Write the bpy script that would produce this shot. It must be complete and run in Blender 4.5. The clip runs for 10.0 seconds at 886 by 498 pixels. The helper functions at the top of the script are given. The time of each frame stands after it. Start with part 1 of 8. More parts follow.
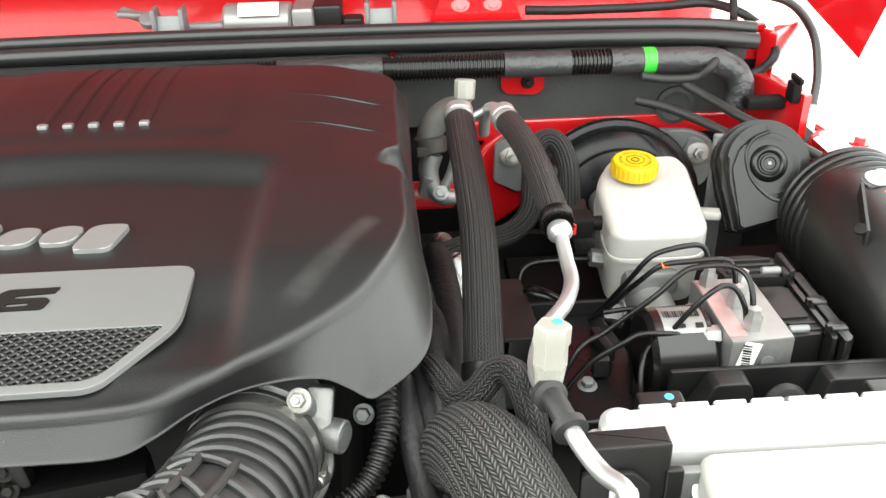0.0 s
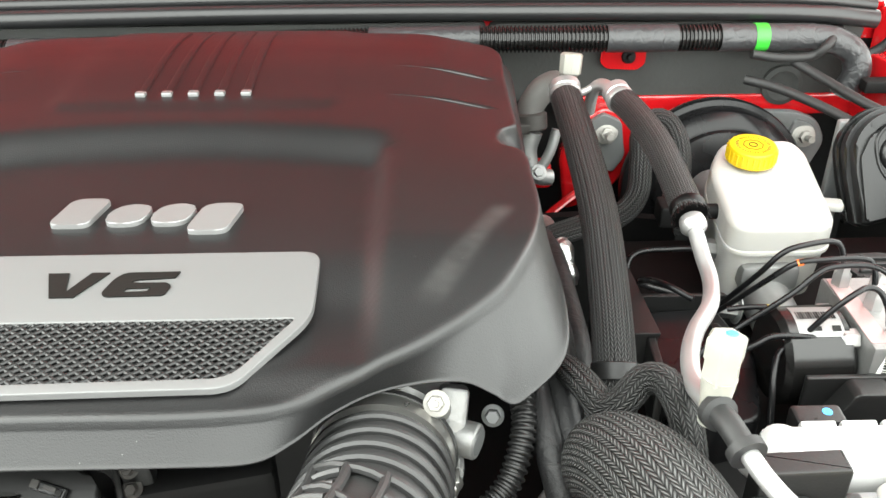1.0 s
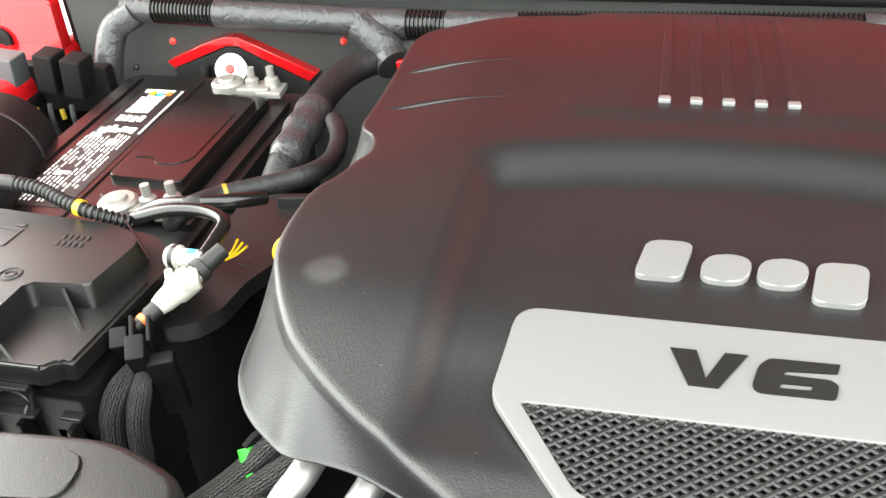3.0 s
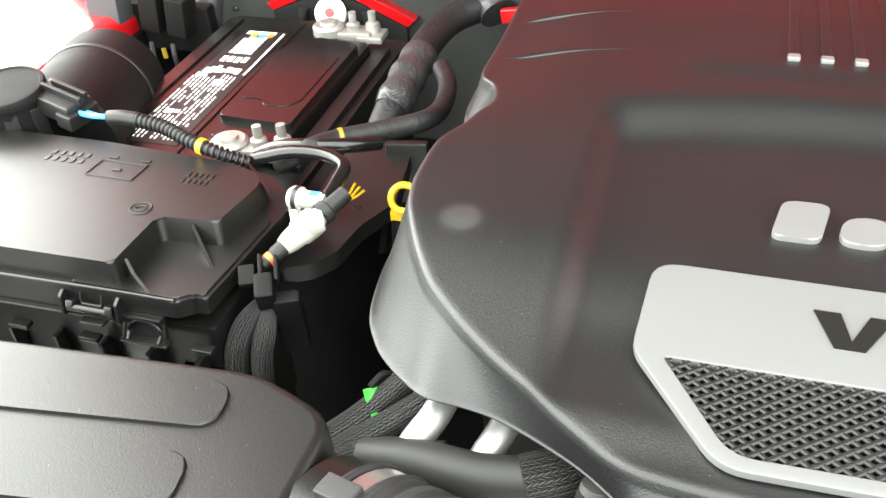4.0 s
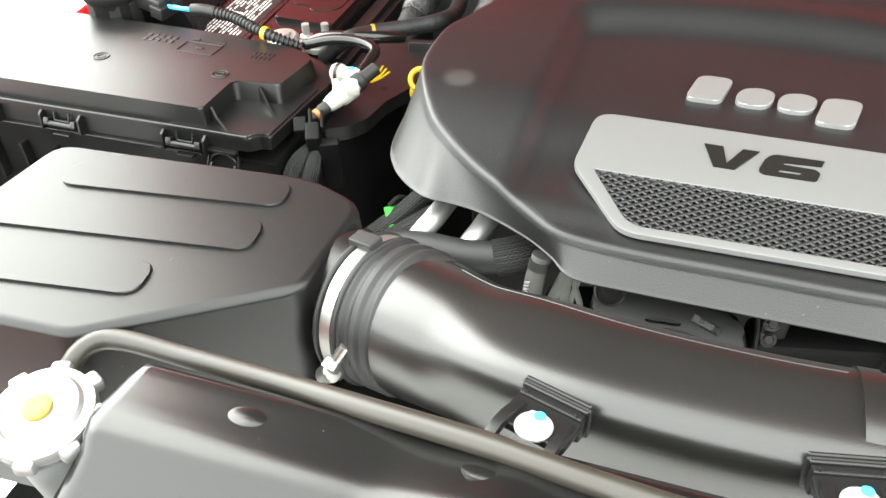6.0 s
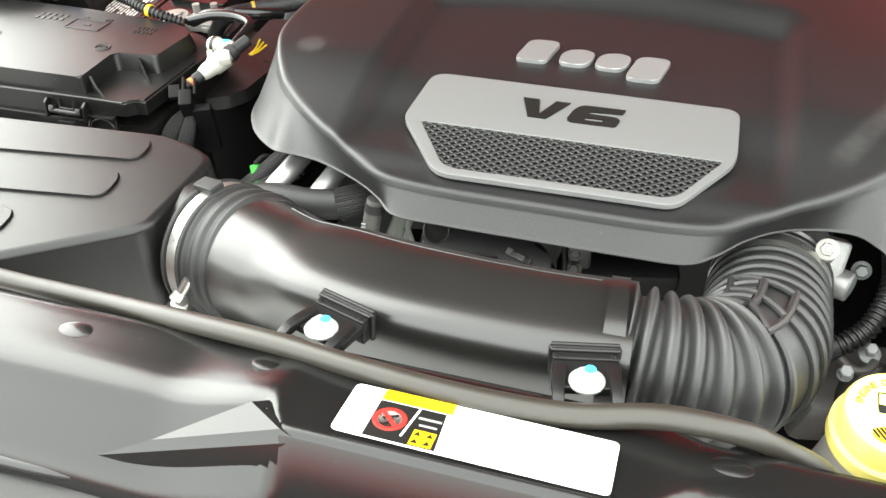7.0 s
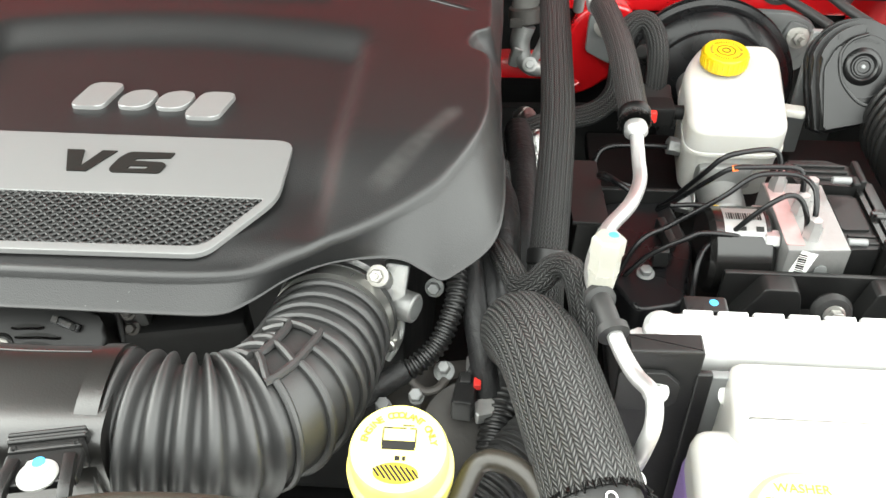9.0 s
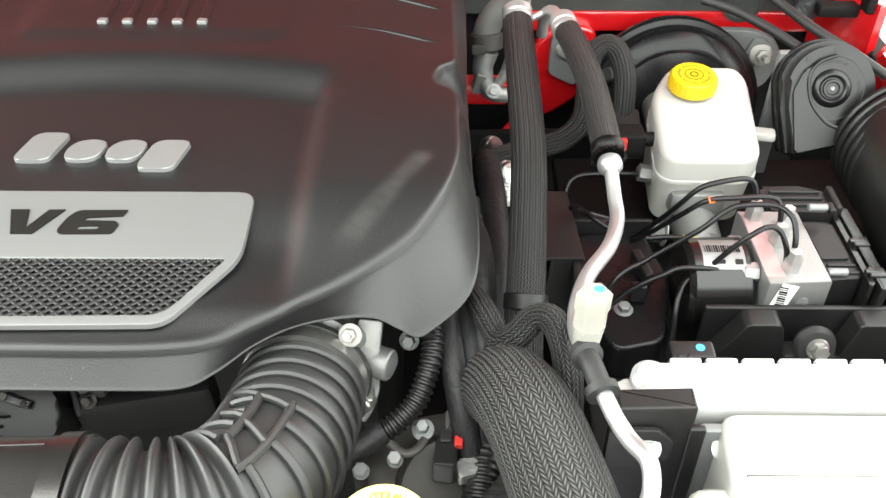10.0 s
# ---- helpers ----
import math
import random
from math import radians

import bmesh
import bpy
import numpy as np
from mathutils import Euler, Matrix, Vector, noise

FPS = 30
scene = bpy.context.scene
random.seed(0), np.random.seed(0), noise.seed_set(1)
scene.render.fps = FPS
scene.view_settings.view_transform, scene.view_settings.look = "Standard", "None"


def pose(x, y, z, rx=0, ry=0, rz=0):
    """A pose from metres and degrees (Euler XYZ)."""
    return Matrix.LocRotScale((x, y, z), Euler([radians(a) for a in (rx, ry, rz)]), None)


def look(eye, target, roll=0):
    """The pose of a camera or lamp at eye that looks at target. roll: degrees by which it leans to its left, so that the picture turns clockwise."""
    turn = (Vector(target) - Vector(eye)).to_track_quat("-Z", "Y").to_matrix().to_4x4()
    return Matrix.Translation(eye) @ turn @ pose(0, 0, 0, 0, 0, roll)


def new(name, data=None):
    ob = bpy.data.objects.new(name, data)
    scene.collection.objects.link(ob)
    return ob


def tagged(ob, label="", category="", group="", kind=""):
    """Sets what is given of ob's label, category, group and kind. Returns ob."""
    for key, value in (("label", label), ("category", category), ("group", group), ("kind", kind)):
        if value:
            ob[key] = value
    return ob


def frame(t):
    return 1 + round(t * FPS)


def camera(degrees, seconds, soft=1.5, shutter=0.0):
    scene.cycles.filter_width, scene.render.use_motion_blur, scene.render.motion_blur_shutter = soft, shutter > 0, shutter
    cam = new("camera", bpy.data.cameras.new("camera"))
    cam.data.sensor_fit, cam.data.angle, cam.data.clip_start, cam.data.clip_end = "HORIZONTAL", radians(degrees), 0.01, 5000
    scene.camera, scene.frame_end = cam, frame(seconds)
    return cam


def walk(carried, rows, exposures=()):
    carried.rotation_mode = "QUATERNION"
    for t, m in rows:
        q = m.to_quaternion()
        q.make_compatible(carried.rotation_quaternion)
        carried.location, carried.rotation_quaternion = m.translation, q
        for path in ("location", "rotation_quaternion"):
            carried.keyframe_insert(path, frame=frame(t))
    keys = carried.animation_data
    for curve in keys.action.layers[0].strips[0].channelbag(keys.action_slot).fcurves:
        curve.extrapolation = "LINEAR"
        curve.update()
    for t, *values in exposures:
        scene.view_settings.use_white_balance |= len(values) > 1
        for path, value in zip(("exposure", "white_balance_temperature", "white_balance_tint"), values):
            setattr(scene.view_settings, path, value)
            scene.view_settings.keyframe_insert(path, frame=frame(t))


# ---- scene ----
cam = camera(53.3, 10.0)
PATH = [
    (0, (0.0799, -0.0263, 1.4110), (0.1513, 1.4509, 0.5729), -1.40),
    (0.5, (0.0578, 0.0043, 1.4067), (0.0842, 1.4680, 0.5440), -1.20),
    (1, (0.0043, 0.0247, 1.4076), (0.0204, 1.4688, 0.5091), -0.60),
    (1.5, (-0.0595, 0.0263, 1.4331), (-0.0833, 1.4450, 0.4964), -0.60),
    (1.6, (-0.0739, 0.0357, 1.4271), (-0.1037, 1.4535, 0.4904), -0.40),
    (2, (-0.1445, 0.0578, 1.4314), (-0.2014, 1.4603, 0.4726), -0.60),
    (2.5, (-0.2159, 0.1003, 1.4323), (-0.4301, 1.4824, 0.4658), -1.90),
    (3.2, (-0.2983, 0.1445, 1.4161), (-0.6800, 1.4654, 0.4165), -4.10),
    (4.5, (-0.3332, 0.0875, 1.4357), (-0.7769, 1.3200, 0.3527), -3.30),
    (5, (-0.3256, 0.0357, 1.4526), (-0.7812, 1.2470, 0.3493), -2.60),
    (5.2, (-0.3153, 0.0102, 1.4578), (-0.7743, 1.2147, 0.3493), -2.60),
    (6.3, (-0.2091, -0.1054, 1.4841), (-0.6647, 1.0931, 0.3680), -3.10),
    (6.5, (-0.1819, -0.1182, 1.4807), (-0.6392, 1.0846, 0.3706), -3.30),
    (6.9, (-0.1275, -0.1266, 1.4867), (-0.5576, 1.0837, 0.3731), -2.80),
    (7.5, (-0.0306, -0.1207, 1.4892), (-0.3383, 1.1203, 0.3689), -1.60),
    (8, (0.0331, -0.0994, 1.4756), (-0.1785, 1.1730, 0.3680), -0.70),
    (8.2, (0.0578, -0.0850, 1.4722), (-0.1445, 1.1917, 0.3680), -1.30),
    (8.5, (0.0714, -0.0688, 1.4773), (-0.0790, 1.2087, 0.3664), -0.70),
    (8.6, (0.0748, -0.0620, 1.4765), (-0.0663, 1.2172, 0.3655), -0.70),
    (9, (0.0901, -0.0433, 1.4858), (-0.0068, 1.2376, 0.3723), -0.40),
    (9.5, (0.0994, -0.0170, 1.4977), (0.0536, 1.2682, 0.3851), -0.00),
    (10, (0.0756, 0.0051, 1.4917), (0.0595, 1.2937, 0.3834), -0.10),
]
walk(cam, [(t, look(eye, target, roll)) for t, eye, target, roll in PATH],
     [(0, 0.30, 6500, 2), (0.5, 0.53, 6500, 2), (1, 0.66, 6500, 2), (2, 0.84, 6500, 2), (2.6, 0.90, 6500, 2), (3.2, 0.85, 6500, 2), (4.5, 0.96, 6500, 2), (5, 0.94, 6500, 2), (6.3, 0.60, 6500, 2), (7.5, 0.45, 6500, 2), (8.5, 0.52, 6500, 2), (9.5, 0.54, 6500, 2), (10, 0.50, 6500, 2)])

# ---- light ----
world = bpy.data.worlds.new("overcast_sky")
scene.world = world
world.use_nodes = True
wn, wl = world.node_tree.nodes, world.node_tree.links
sky = wn.new("ShaderNodeTexSky")
sky.sky_type, sky.sun_disc = "NISHITA", False
sky.sun_elevation, sky.sun_rotation = radians(38), radians(288)
grey = wn.new("ShaderNodeHueSaturation")
grey.inputs["Saturation"].default_value = 0.06
wl.new(sky.outputs[0], grey.inputs["Color"])
cloud = wn.new("ShaderNodeMix")
cloud.data_type = "RGBA"
cloud.inputs[0].default_value = 0.8
cloud.inputs[7].default_value = (5.6, 5.55, 5.5, 1)
wl.new(grey.outputs[0], cloud.inputs[6])
wl.new(cloud.outputs[2], wn["Background"].inputs[0])
wn["Background"].inputs[1].default_value = 1.0
sun = new("sun", bpy.data.lights.new("sun", "SUN"))
sun.data.energy, sun.data.angle, sun.data.color = 3.3, radians(60), (1.0, 0.97, 0.92)
sun.matrix_world = look((-2.9, 1.44, 3.38), (0, 0.5, 1.0))


# ---- materials ----
def mat(name, col, rough=0.5, metal=0.0, var=0.2, vscale=14.0, bump=0.12, bscale=500.0, coat=0.0, spec=0.5, sss=0.0, rvar=0.12, wrinkle=0.0):
    """A surface with colour drift, uneven gloss and fine grain."""
    m = bpy.data.materials.new(name)
    m.use_nodes = True
    n, l = m.node_tree.nodes, m.node_tree.links
    p = n["Principled BSDF"]
    p.inputs["Metallic"].default_value = metal
    p.inputs["Coat Weight"].default_value = coat
    p.inputs["Coat Roughness"].default_value = 0.06
    p.inputs["Specular IOR Level"].default_value = spec
    if sss:
        p.inputs["Subsurface Weight"].default_value = sss
        p.inputs["Subsurface Radius"].default_value = (0.02, 0.018, 0.014)
        p.inputs["Subsurface Scale"].default_value = 0.6
    tc = n.new("ShaderNodeTexCoord")
    big, fine = n.new("ShaderNodeTexNoise"), n.new("ShaderNodeTexNoise")
    big.inputs["Scale"].default_value, big.inputs["Detail"].default_value = vscale, 5.0
    fine.inputs["Scale"].default_value, fine.inputs["Detail"].default_value = bscale, 2.0
    for t in (big, fine):
        l.new(tc.outputs["Object"], t.inputs["Vector"])
    mix = n.new("ShaderNodeMix")
    mix.data_type = "RGBA"
    mix.inputs[6].default_value = (*[max(0.0, c * (1 - var)) for c in col], 1)
    mix.inputs[7].default_value = (*[min(1.0, c * (1 + var)) for c in col], 1)
    l.new(big.outputs["Fac"], mix.inputs[0])
    l.new(mix.outputs[2], p.inputs["Base Color"])
    rr = n.new("ShaderNodeMapRange")
    rr.inputs[3].default_value, rr.inputs[4].default_value = max(0.02, rough - rvar), min(1.0, rough + rvar)
    l.new(big.outputs["Fac"], rr.inputs[0])
    l.new(rr.outputs[0], p.inputs["Roughness"])
    b = n.new("ShaderNodeBump")
    b.inputs["Strength"].default_value, b.inputs["Distance"].default_value = bump, 0.0006
    l.new(fine.outputs["Fac"], b.inputs["Height"])
    last = b
    if wrinkle:
        w = n.new("ShaderNodeTexNoise")
        w.inputs["Scale"].default_value, w.inputs["Detail"].default_value, w.inputs["Distortion"].default_value = 70.0, 3.0, 1.5
        l.new(tc.outputs["Object"], w.inputs["Vector"])
        b2 = n.new("ShaderNodeBump")
        b2.inputs["Strength"].default_value, b2.inputs["Distance"].default_value = wrinkle, 0.004
        l.new(w.outputs["Fac"], b2.inputs["Height"])
        l.new(b.outputs[0], b2.inputs["Normal"])
        last = b2
    l.new(last.outputs[0], p.inputs["Normal"])
    return m


def calc(n, l, op, a, b=None, c=None):
    """One arithmetic node on numbers or sockets."""
    k = n.new("ShaderNodeMath")
    k.operation = op
    for i, v in enumerate((a, b, c)):
        if v is None:
            continue
        if isinstance(v, (int, float)):
            k.inputs[i].default_value = v
        else:
            l.new(v, k.inputs[i])
    return k.outputs[0]


def braid(name, dark, light, around, pitch, rough=0.55, depth=0.0014):
    """Woven sleeve: chevrons round and along the hose (u round, v metres along)."""
    m = mat(name, dark, rough, bump=0.05, spec=0.22)
    n, l = m.node_tree.nodes, m.node_tree.links
    p = n["Principled BSDF"]
    uv, sep = n.new("ShaderNodeUVMap"), n.new("ShaderNodeSeparateXYZ")
    l.new(uv.outputs[0], sep.inputs[0])
    col = calc(n, l, "FRACT", calc(n, l, "MULTIPLY", sep.outputs[0], around))
    vee = calc(n, l, "ABSOLUTE", calc(n, l, "SUBTRACT", col, 0.5))
    strand = calc(n, l, "FRACT", calc(n, l, "ADD", calc(n, l, "DIVIDE", sep.outputs[1], pitch), calc(n, l, "MULTIPLY", vee, 2.8)))
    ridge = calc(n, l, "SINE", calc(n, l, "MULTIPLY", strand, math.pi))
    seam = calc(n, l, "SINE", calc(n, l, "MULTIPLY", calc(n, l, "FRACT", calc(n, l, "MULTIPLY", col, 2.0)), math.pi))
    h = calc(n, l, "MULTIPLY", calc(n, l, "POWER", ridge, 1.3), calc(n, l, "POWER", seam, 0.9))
    # Strand highlights and the shade in the gaps are put into the colour.
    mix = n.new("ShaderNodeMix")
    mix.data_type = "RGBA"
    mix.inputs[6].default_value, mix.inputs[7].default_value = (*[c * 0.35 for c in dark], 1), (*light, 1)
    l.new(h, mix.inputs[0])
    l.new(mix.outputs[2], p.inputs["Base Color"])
    b = n.new("ShaderNodeBump")
    b.inputs["Strength"].default_value, b.inputs["Distance"].default_value = 1.0, depth
    l.new(h, b.inputs["Height"])
    l.new(b.outputs[0], p.inputs["Normal"])
    return m


COVER = mat("cover_plastic", (0.0075, 0.0075, 0.0077), 0.40, var=0.25, vscale=6, bump=0.38, bscale=1000, rvar=0.04)


def pale_marks(m, spots, tint=(0.10, 0.098, 0.094)):
    """Adds pale dust specks and soft round lighter spots (place, radius, strength) to a dark surface."""
    n, l = m.node_tree.nodes, m.node_tree.links
    p = n["Principled BSDF"]
    base = p.inputs["Base Color"].links[0].from_socket
    tc = n.new("ShaderNodeTexCoord")
    cells, cloudy = n.new("ShaderNodeTexVoronoi"), n.new("ShaderNodeTexNoise")
    cells.inputs["Scale"].default_value, cloudy.inputs["Scale"].default_value = 130.0, 60.0
    l.new(tc.outputs["Object"], cells.inputs["Vector"])
    l.new(tc.outputs["Object"], cloudy.inputs["Vector"])
    sep = n.new("ShaderNodeSeparateColor")
    l.new(cells.outputs["Color"], sep.inputs[0])
    speck = calc(n, l, "MULTIPLY", calc(n, l, "LESS_THAN", cells.outputs["Distance"], 0.055), calc(n, l, "GREATER_THAN", sep.outputs[0], 0.86))
    total = calc(n, l, "MULTIPLY", speck, 0.9)
    for c, r, k in spots:
        d = n.new("ShaderNodeVectorMath")
        d.operation = "DISTANCE"
        l.new(tc.outputs["Object"], d.inputs[0])
        d.inputs[1].default_value = c
        fall = calc(n, l, "SUBTRACT", 1.0, calc(n, l, "SMOOTH_MIN", calc(n, l, "DIVIDE", d.outputs["Value"], r), 1.0, 0.25))
        fall = calc(n, l, "MINIMUM", calc(n, l, "MAXIMUM", calc(n, l, "MULTIPLY", fall, 3.0), 0.0), 1.0)
        total = calc(n, l, "ADD", total, calc(n, l, "MULTIPLY", fall, calc(n, l, "MULTIPLY", cloudy.outputs["Fac"], k)))
    mix = n.new("ShaderNodeMix")
    mix.data_type = "RGBA"
    l.new(calc(n, l, "MINIMUM", total, 1.0), mix.inputs[0])
    l.new(base, mix.inputs[6])
    mix.inputs[7].default_value = (*tint, 1)
    l.new(mix.outputs[2], p.inputs["Base Color"])


# One round pale spot, and a row of ten that weakens towards the front.
pale_marks(COVER, [((-0.4615, 0.545, 1.094), 0.016, 0.35)] + [((0.052 - 0.0055 * i, 0.574 - 0.0098 * i, 1.090), 0.013, 0.30 - 0.022 * i) for i in range(10)])
MOULDED = mat("moulded_black_plastic", (0.0060, 0.0059, 0.0058), 0.36, var=0.25, vscale=8, bump=0.20, bscale=1100, rvar=0.03, spec=0.42)
# Reflection turned down to darken the fuse box base and timing cover.
LOWSHEEN = mat("low_sheen_black_plastic", (0.0075, 0.0074, 0.0072), 0.34, var=0.4, vscale=25, bump=0.10, bscale=500, spec=0.28)
SMOKY = mat("smoky_translucent_plastic", (0.085, 0.090, 0.080), 0.4, var=0.3, vscale=60, bump=0.2, bscale=300)
GLOSSY = mat("smooth_black_plastic", (0.0065, 0.0063, 0.0061), 0.23, var=0.3, vscale=9, bump=0.06, bscale=900, rvar=0.03)
pale_marks(MOULDED, [])
pale_marks(GLOSSY, [((-0.85, 0.56, 1.06), 0.02, 0.2)])
DUCT = mat("polished_black_plastic", (0.0085, 0.0080, 0.0074), 0.29, var=0.3, vscale=9, bump=0.12, bscale=800, rvar=0.03, spec=0.7)
SATIN = mat("satin_black_plastic", (0.008, 0.008, 0.008), 0.42, var=0.3, vscale=20, bump=0.2, bscale=600, spec=0.38)
DARK = mat("grimy_black_plastic", (0.004, 0.004, 0.004), 0.6, var=0.5, vscale=25, bump=0.25, bscale=300, spec=0.15)
RUBBER = mat("black_rubber", (0.014, 0.014, 0.014), 0.55, var=0.3, vscale=30, bump=0.15, bscale=500, spec=0.38)
GREYRUBBER = mat("weathered_grey_rubber", (0.075, 0.072, 0.068), 0.6, var=0.3, vscale=30, bump=0.3, bscale=300, spec=0.35)
BELLOWS = mat("bellows_rubber", (0.020, 0.020, 0.020), 0.46, var=0.35, vscale=25, bump=0.15, bscale=500)
HOSE = mat("brown_grey_hose", (0.022, 0.0195, 0.015), 0.40, var=0.15, vscale=30, bump=0.08)
TAPE = mat("wrapped_tape", (0.026, 0.0265, 0.028), 0.36, var=0.35, vscale=40, bump=0.1, wrinkle=0.55)
CLOTHTAPE = mat("cloth_tape", (0.01, 0.01, 0.0105), 0.5, var=0.4, vscale=40, bump=0.4, bscale=900, wrinkle=0.35, spec=0.3)
# Second colour is the painted highlight on each strand, first the shaded gap.
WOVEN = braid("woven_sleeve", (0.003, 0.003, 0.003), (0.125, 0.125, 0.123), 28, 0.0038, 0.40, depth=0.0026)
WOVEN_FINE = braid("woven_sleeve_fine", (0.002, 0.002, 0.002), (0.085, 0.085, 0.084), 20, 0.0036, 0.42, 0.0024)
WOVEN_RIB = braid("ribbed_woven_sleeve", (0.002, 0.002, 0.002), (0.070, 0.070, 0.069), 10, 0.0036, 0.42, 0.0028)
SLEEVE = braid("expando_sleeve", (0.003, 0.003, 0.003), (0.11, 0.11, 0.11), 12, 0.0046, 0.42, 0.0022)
PLATE = mat("silver_paint", (0.145, 0.145, 0.144), 0.42, metal=0.3, var=0.05, vscale=8, bump=0.06, bscale=1200, rvar=0.04)
BRIGHT = mat("satin_chrome", (0.22, 0.22, 0.218), 0.34, metal=0.5, var=0.06, bump=0.05)
ALLOY = mat("cast_aluminium", (0.28, 0.28, 0.276), 0.5, metal=0.75, var=0.25, vscale=40, bump=0.6, bscale=260)
TANK = mat("pale_aluminium", (0.45, 0.45, 0.445), 0.45, metal=0.25, var=0.08, vscale=30, bump=0.15)
TUBING = mat("aluminium_tube", (0.4, 0.395, 0.39), 0.42, metal=0.8, var=0.1, vscale=40, bump=0.1)
FOIL = mat("crinkled_foil", (0.42, 0.42, 0.41), 0.30, metal=1.0, var=0.1, wrinkle=0.9)
STEEL = mat("zinc_steel", (0.4, 0.395, 0.375), 0.32, metal=0.9, var=0.15, vscale=60, bump=0.15)
WHITEBOLT = mat("coated_bolt", (0.40, 0.40, 0.385), 0.35, metal=0.2, var=0.08, vscale=60)
LEAD = mat("battery_lead", (0.3, 0.29, 0.27), 0.5, metal=0.6, var=0.3, vscale=60, bump=0.4, bscale=300)
RED = mat("red_body_paint", (0.40, 0.005, 0.008), 0.22, var=0.08, vscale=5, bump=0.04, bscale=900, coat=1.0, rvar=0.04)
REDPART = mat("red_plastic", (0.48, 0.02, 0.015), 0.4, var=0.1)
PLUGWHITE = mat("white_plug_plastic", (0.35, 0.345, 0.305), 0.42, var=0.06, vscale=60, sss=0.1)
PINK = mat("red_dye_mark", (0.42, 0.29, 0.285), 0.45, metal=0.5, var=0.35, vscale=50)
MILK = mat("milky_plastic", (0.38, 0.372, 0.35), 0.38, var=0.04, vscale=12, bump=0.08, bscale=500, sss=0.35)
FROST = mat("frosted_cap", (0.225, 0.22, 0.195), 0.4, var=0.08, vscale=50, sss=0.2)
PURPLE = mat("washer_fluid_tint", (0.30, 0.20, 0.48), 0.35, var=0.15, vscale=8, sss=0.2)
YELLOW = mat("yellow_plastic", (0.50, 0.33, 0.004), 0.40, var=0.06, vscale=40, bump=0.1)
PALEYELLOW = mat("pale_yellow_plastic", (0.92, 0.80, 0.20), 0.38, var=0.05, vscale=40, bump=0.08)
# Printing black; also the painted shade inside holes, slots and a socket.
INK_AND_HOLES = mat("black_ink_and_hole_shade", (0.006, 0.0058, 0.005), 0.5, var=0.1, spec=0.25)
LABEL = mat("white_label", (0.82, 0.82, 0.80), 0.35, var=0.03, bump=0.03)
LABELGREY = mat("grey_print", (0.25, 0.25, 0.25), 0.45, var=0.1)
OCHRE = mat("ochre_print", (0.22, 0.15, 0.008), 0.45, var=0.1)
GREEN = mat("green_tape", (0.04, 0.36, 0.03), 0.45, var=0.1, wrinkle=0.2)
BLUE = mat("blue_paint_mark", (0.05, 0.35, 0.75), 0.4, var=0.1)
ORANGE = mat("orange_plastic", (0.85, 0.16, 0.03), 0.4, var=0.1)
FELT = mat("firewall_insulation", (0.026, 0.027, 0.0255), 0.75, var=0.45, vscale=18, bump=0.6, bscale=180, wrinkle=0.15)
LINER = mat("hood_liner_felt", (0.014, 0.0143, 0.0138), 0.85, var=0.4, vscale=18, bump=0.6, bscale=180, spec=0.15)
CASTDARK = mat("grimy_dark_casting", (0.040, 0.037, 0.034), 0.55, metal=0.3, var=0.4, vscale=40, bump=0.5, bscale=200)
GREYPLATE = mat("grey_coated_steel", (0.17, 0.175, 0.175), 0.5, metal=0.4, var=0.25, vscale=30, bump=0.3, bscale=250)
BLACKPAINT = mat("gloss_black_paint", (0.005, 0.005, 0.0055), 0.28, var=0.2, bump=0.05, spec=0.28)
HORNBLACK = mat("horn_black_plastic", (0.0040, 0.0040, 0.0042), 0.30, var=0.3, vscale=20, bump=0.08, bscale=500, spec=0.42)

SEAL = mat("cowl_seal_rubber", (0.012, 0.012, 0.0125), 0.32, var=0.2, vscale=10)
GROUND = mat("pale_concrete", (0.58, 0.575, 0.56), 0.6, var=0.12, vscale=1.2, bump=0.3, bscale=60)

BLUEGREY = mat("grey_rubber_grommet", (0.05, 0.055, 0.06), 0.5, var=0.2)


# ---- mesh tools ----
def frame_of(axis):
    """Two unit vectors across an axis."""
    a = Vector(axis).normalized()
    s = Vector((0, 0, 1)) if abs(a.z) < 0.9 else Vector((0, 1, 0))
    u = s.cross(a).normalized()
    return u, a.cross(u), a


def spline(pts, step, closed=False):
    """Points along a smooth curve through pts, about step apart."""
    P = [Vector(p) for p in pts]
    n, out = len(P), []
    for i in range(n if closed else n - 1):
        if closed:
            a, b, c, d = P[i - 1], P[i], P[(i + 1) % n], P[(i + 2) % n]
        else:
            b, c = P[i], P[i + 1]
            a = P[i - 1] if i else b + (b - c)
            d = P[i + 2] if i + 2 < n else c + (c - b)
        k = max(1, int((c - b).length / step + 0.5))
        for j in range(k):
            t = j / k
            out.append(0.5 * ((2 * b) + (c - a) * t + (2 * a - 5 * b + 4 * c - d) * t * t + (3 * b - a - 3 * c + d) * t ** 3))
    if not closed:
        out.append(P[-1])
    return out


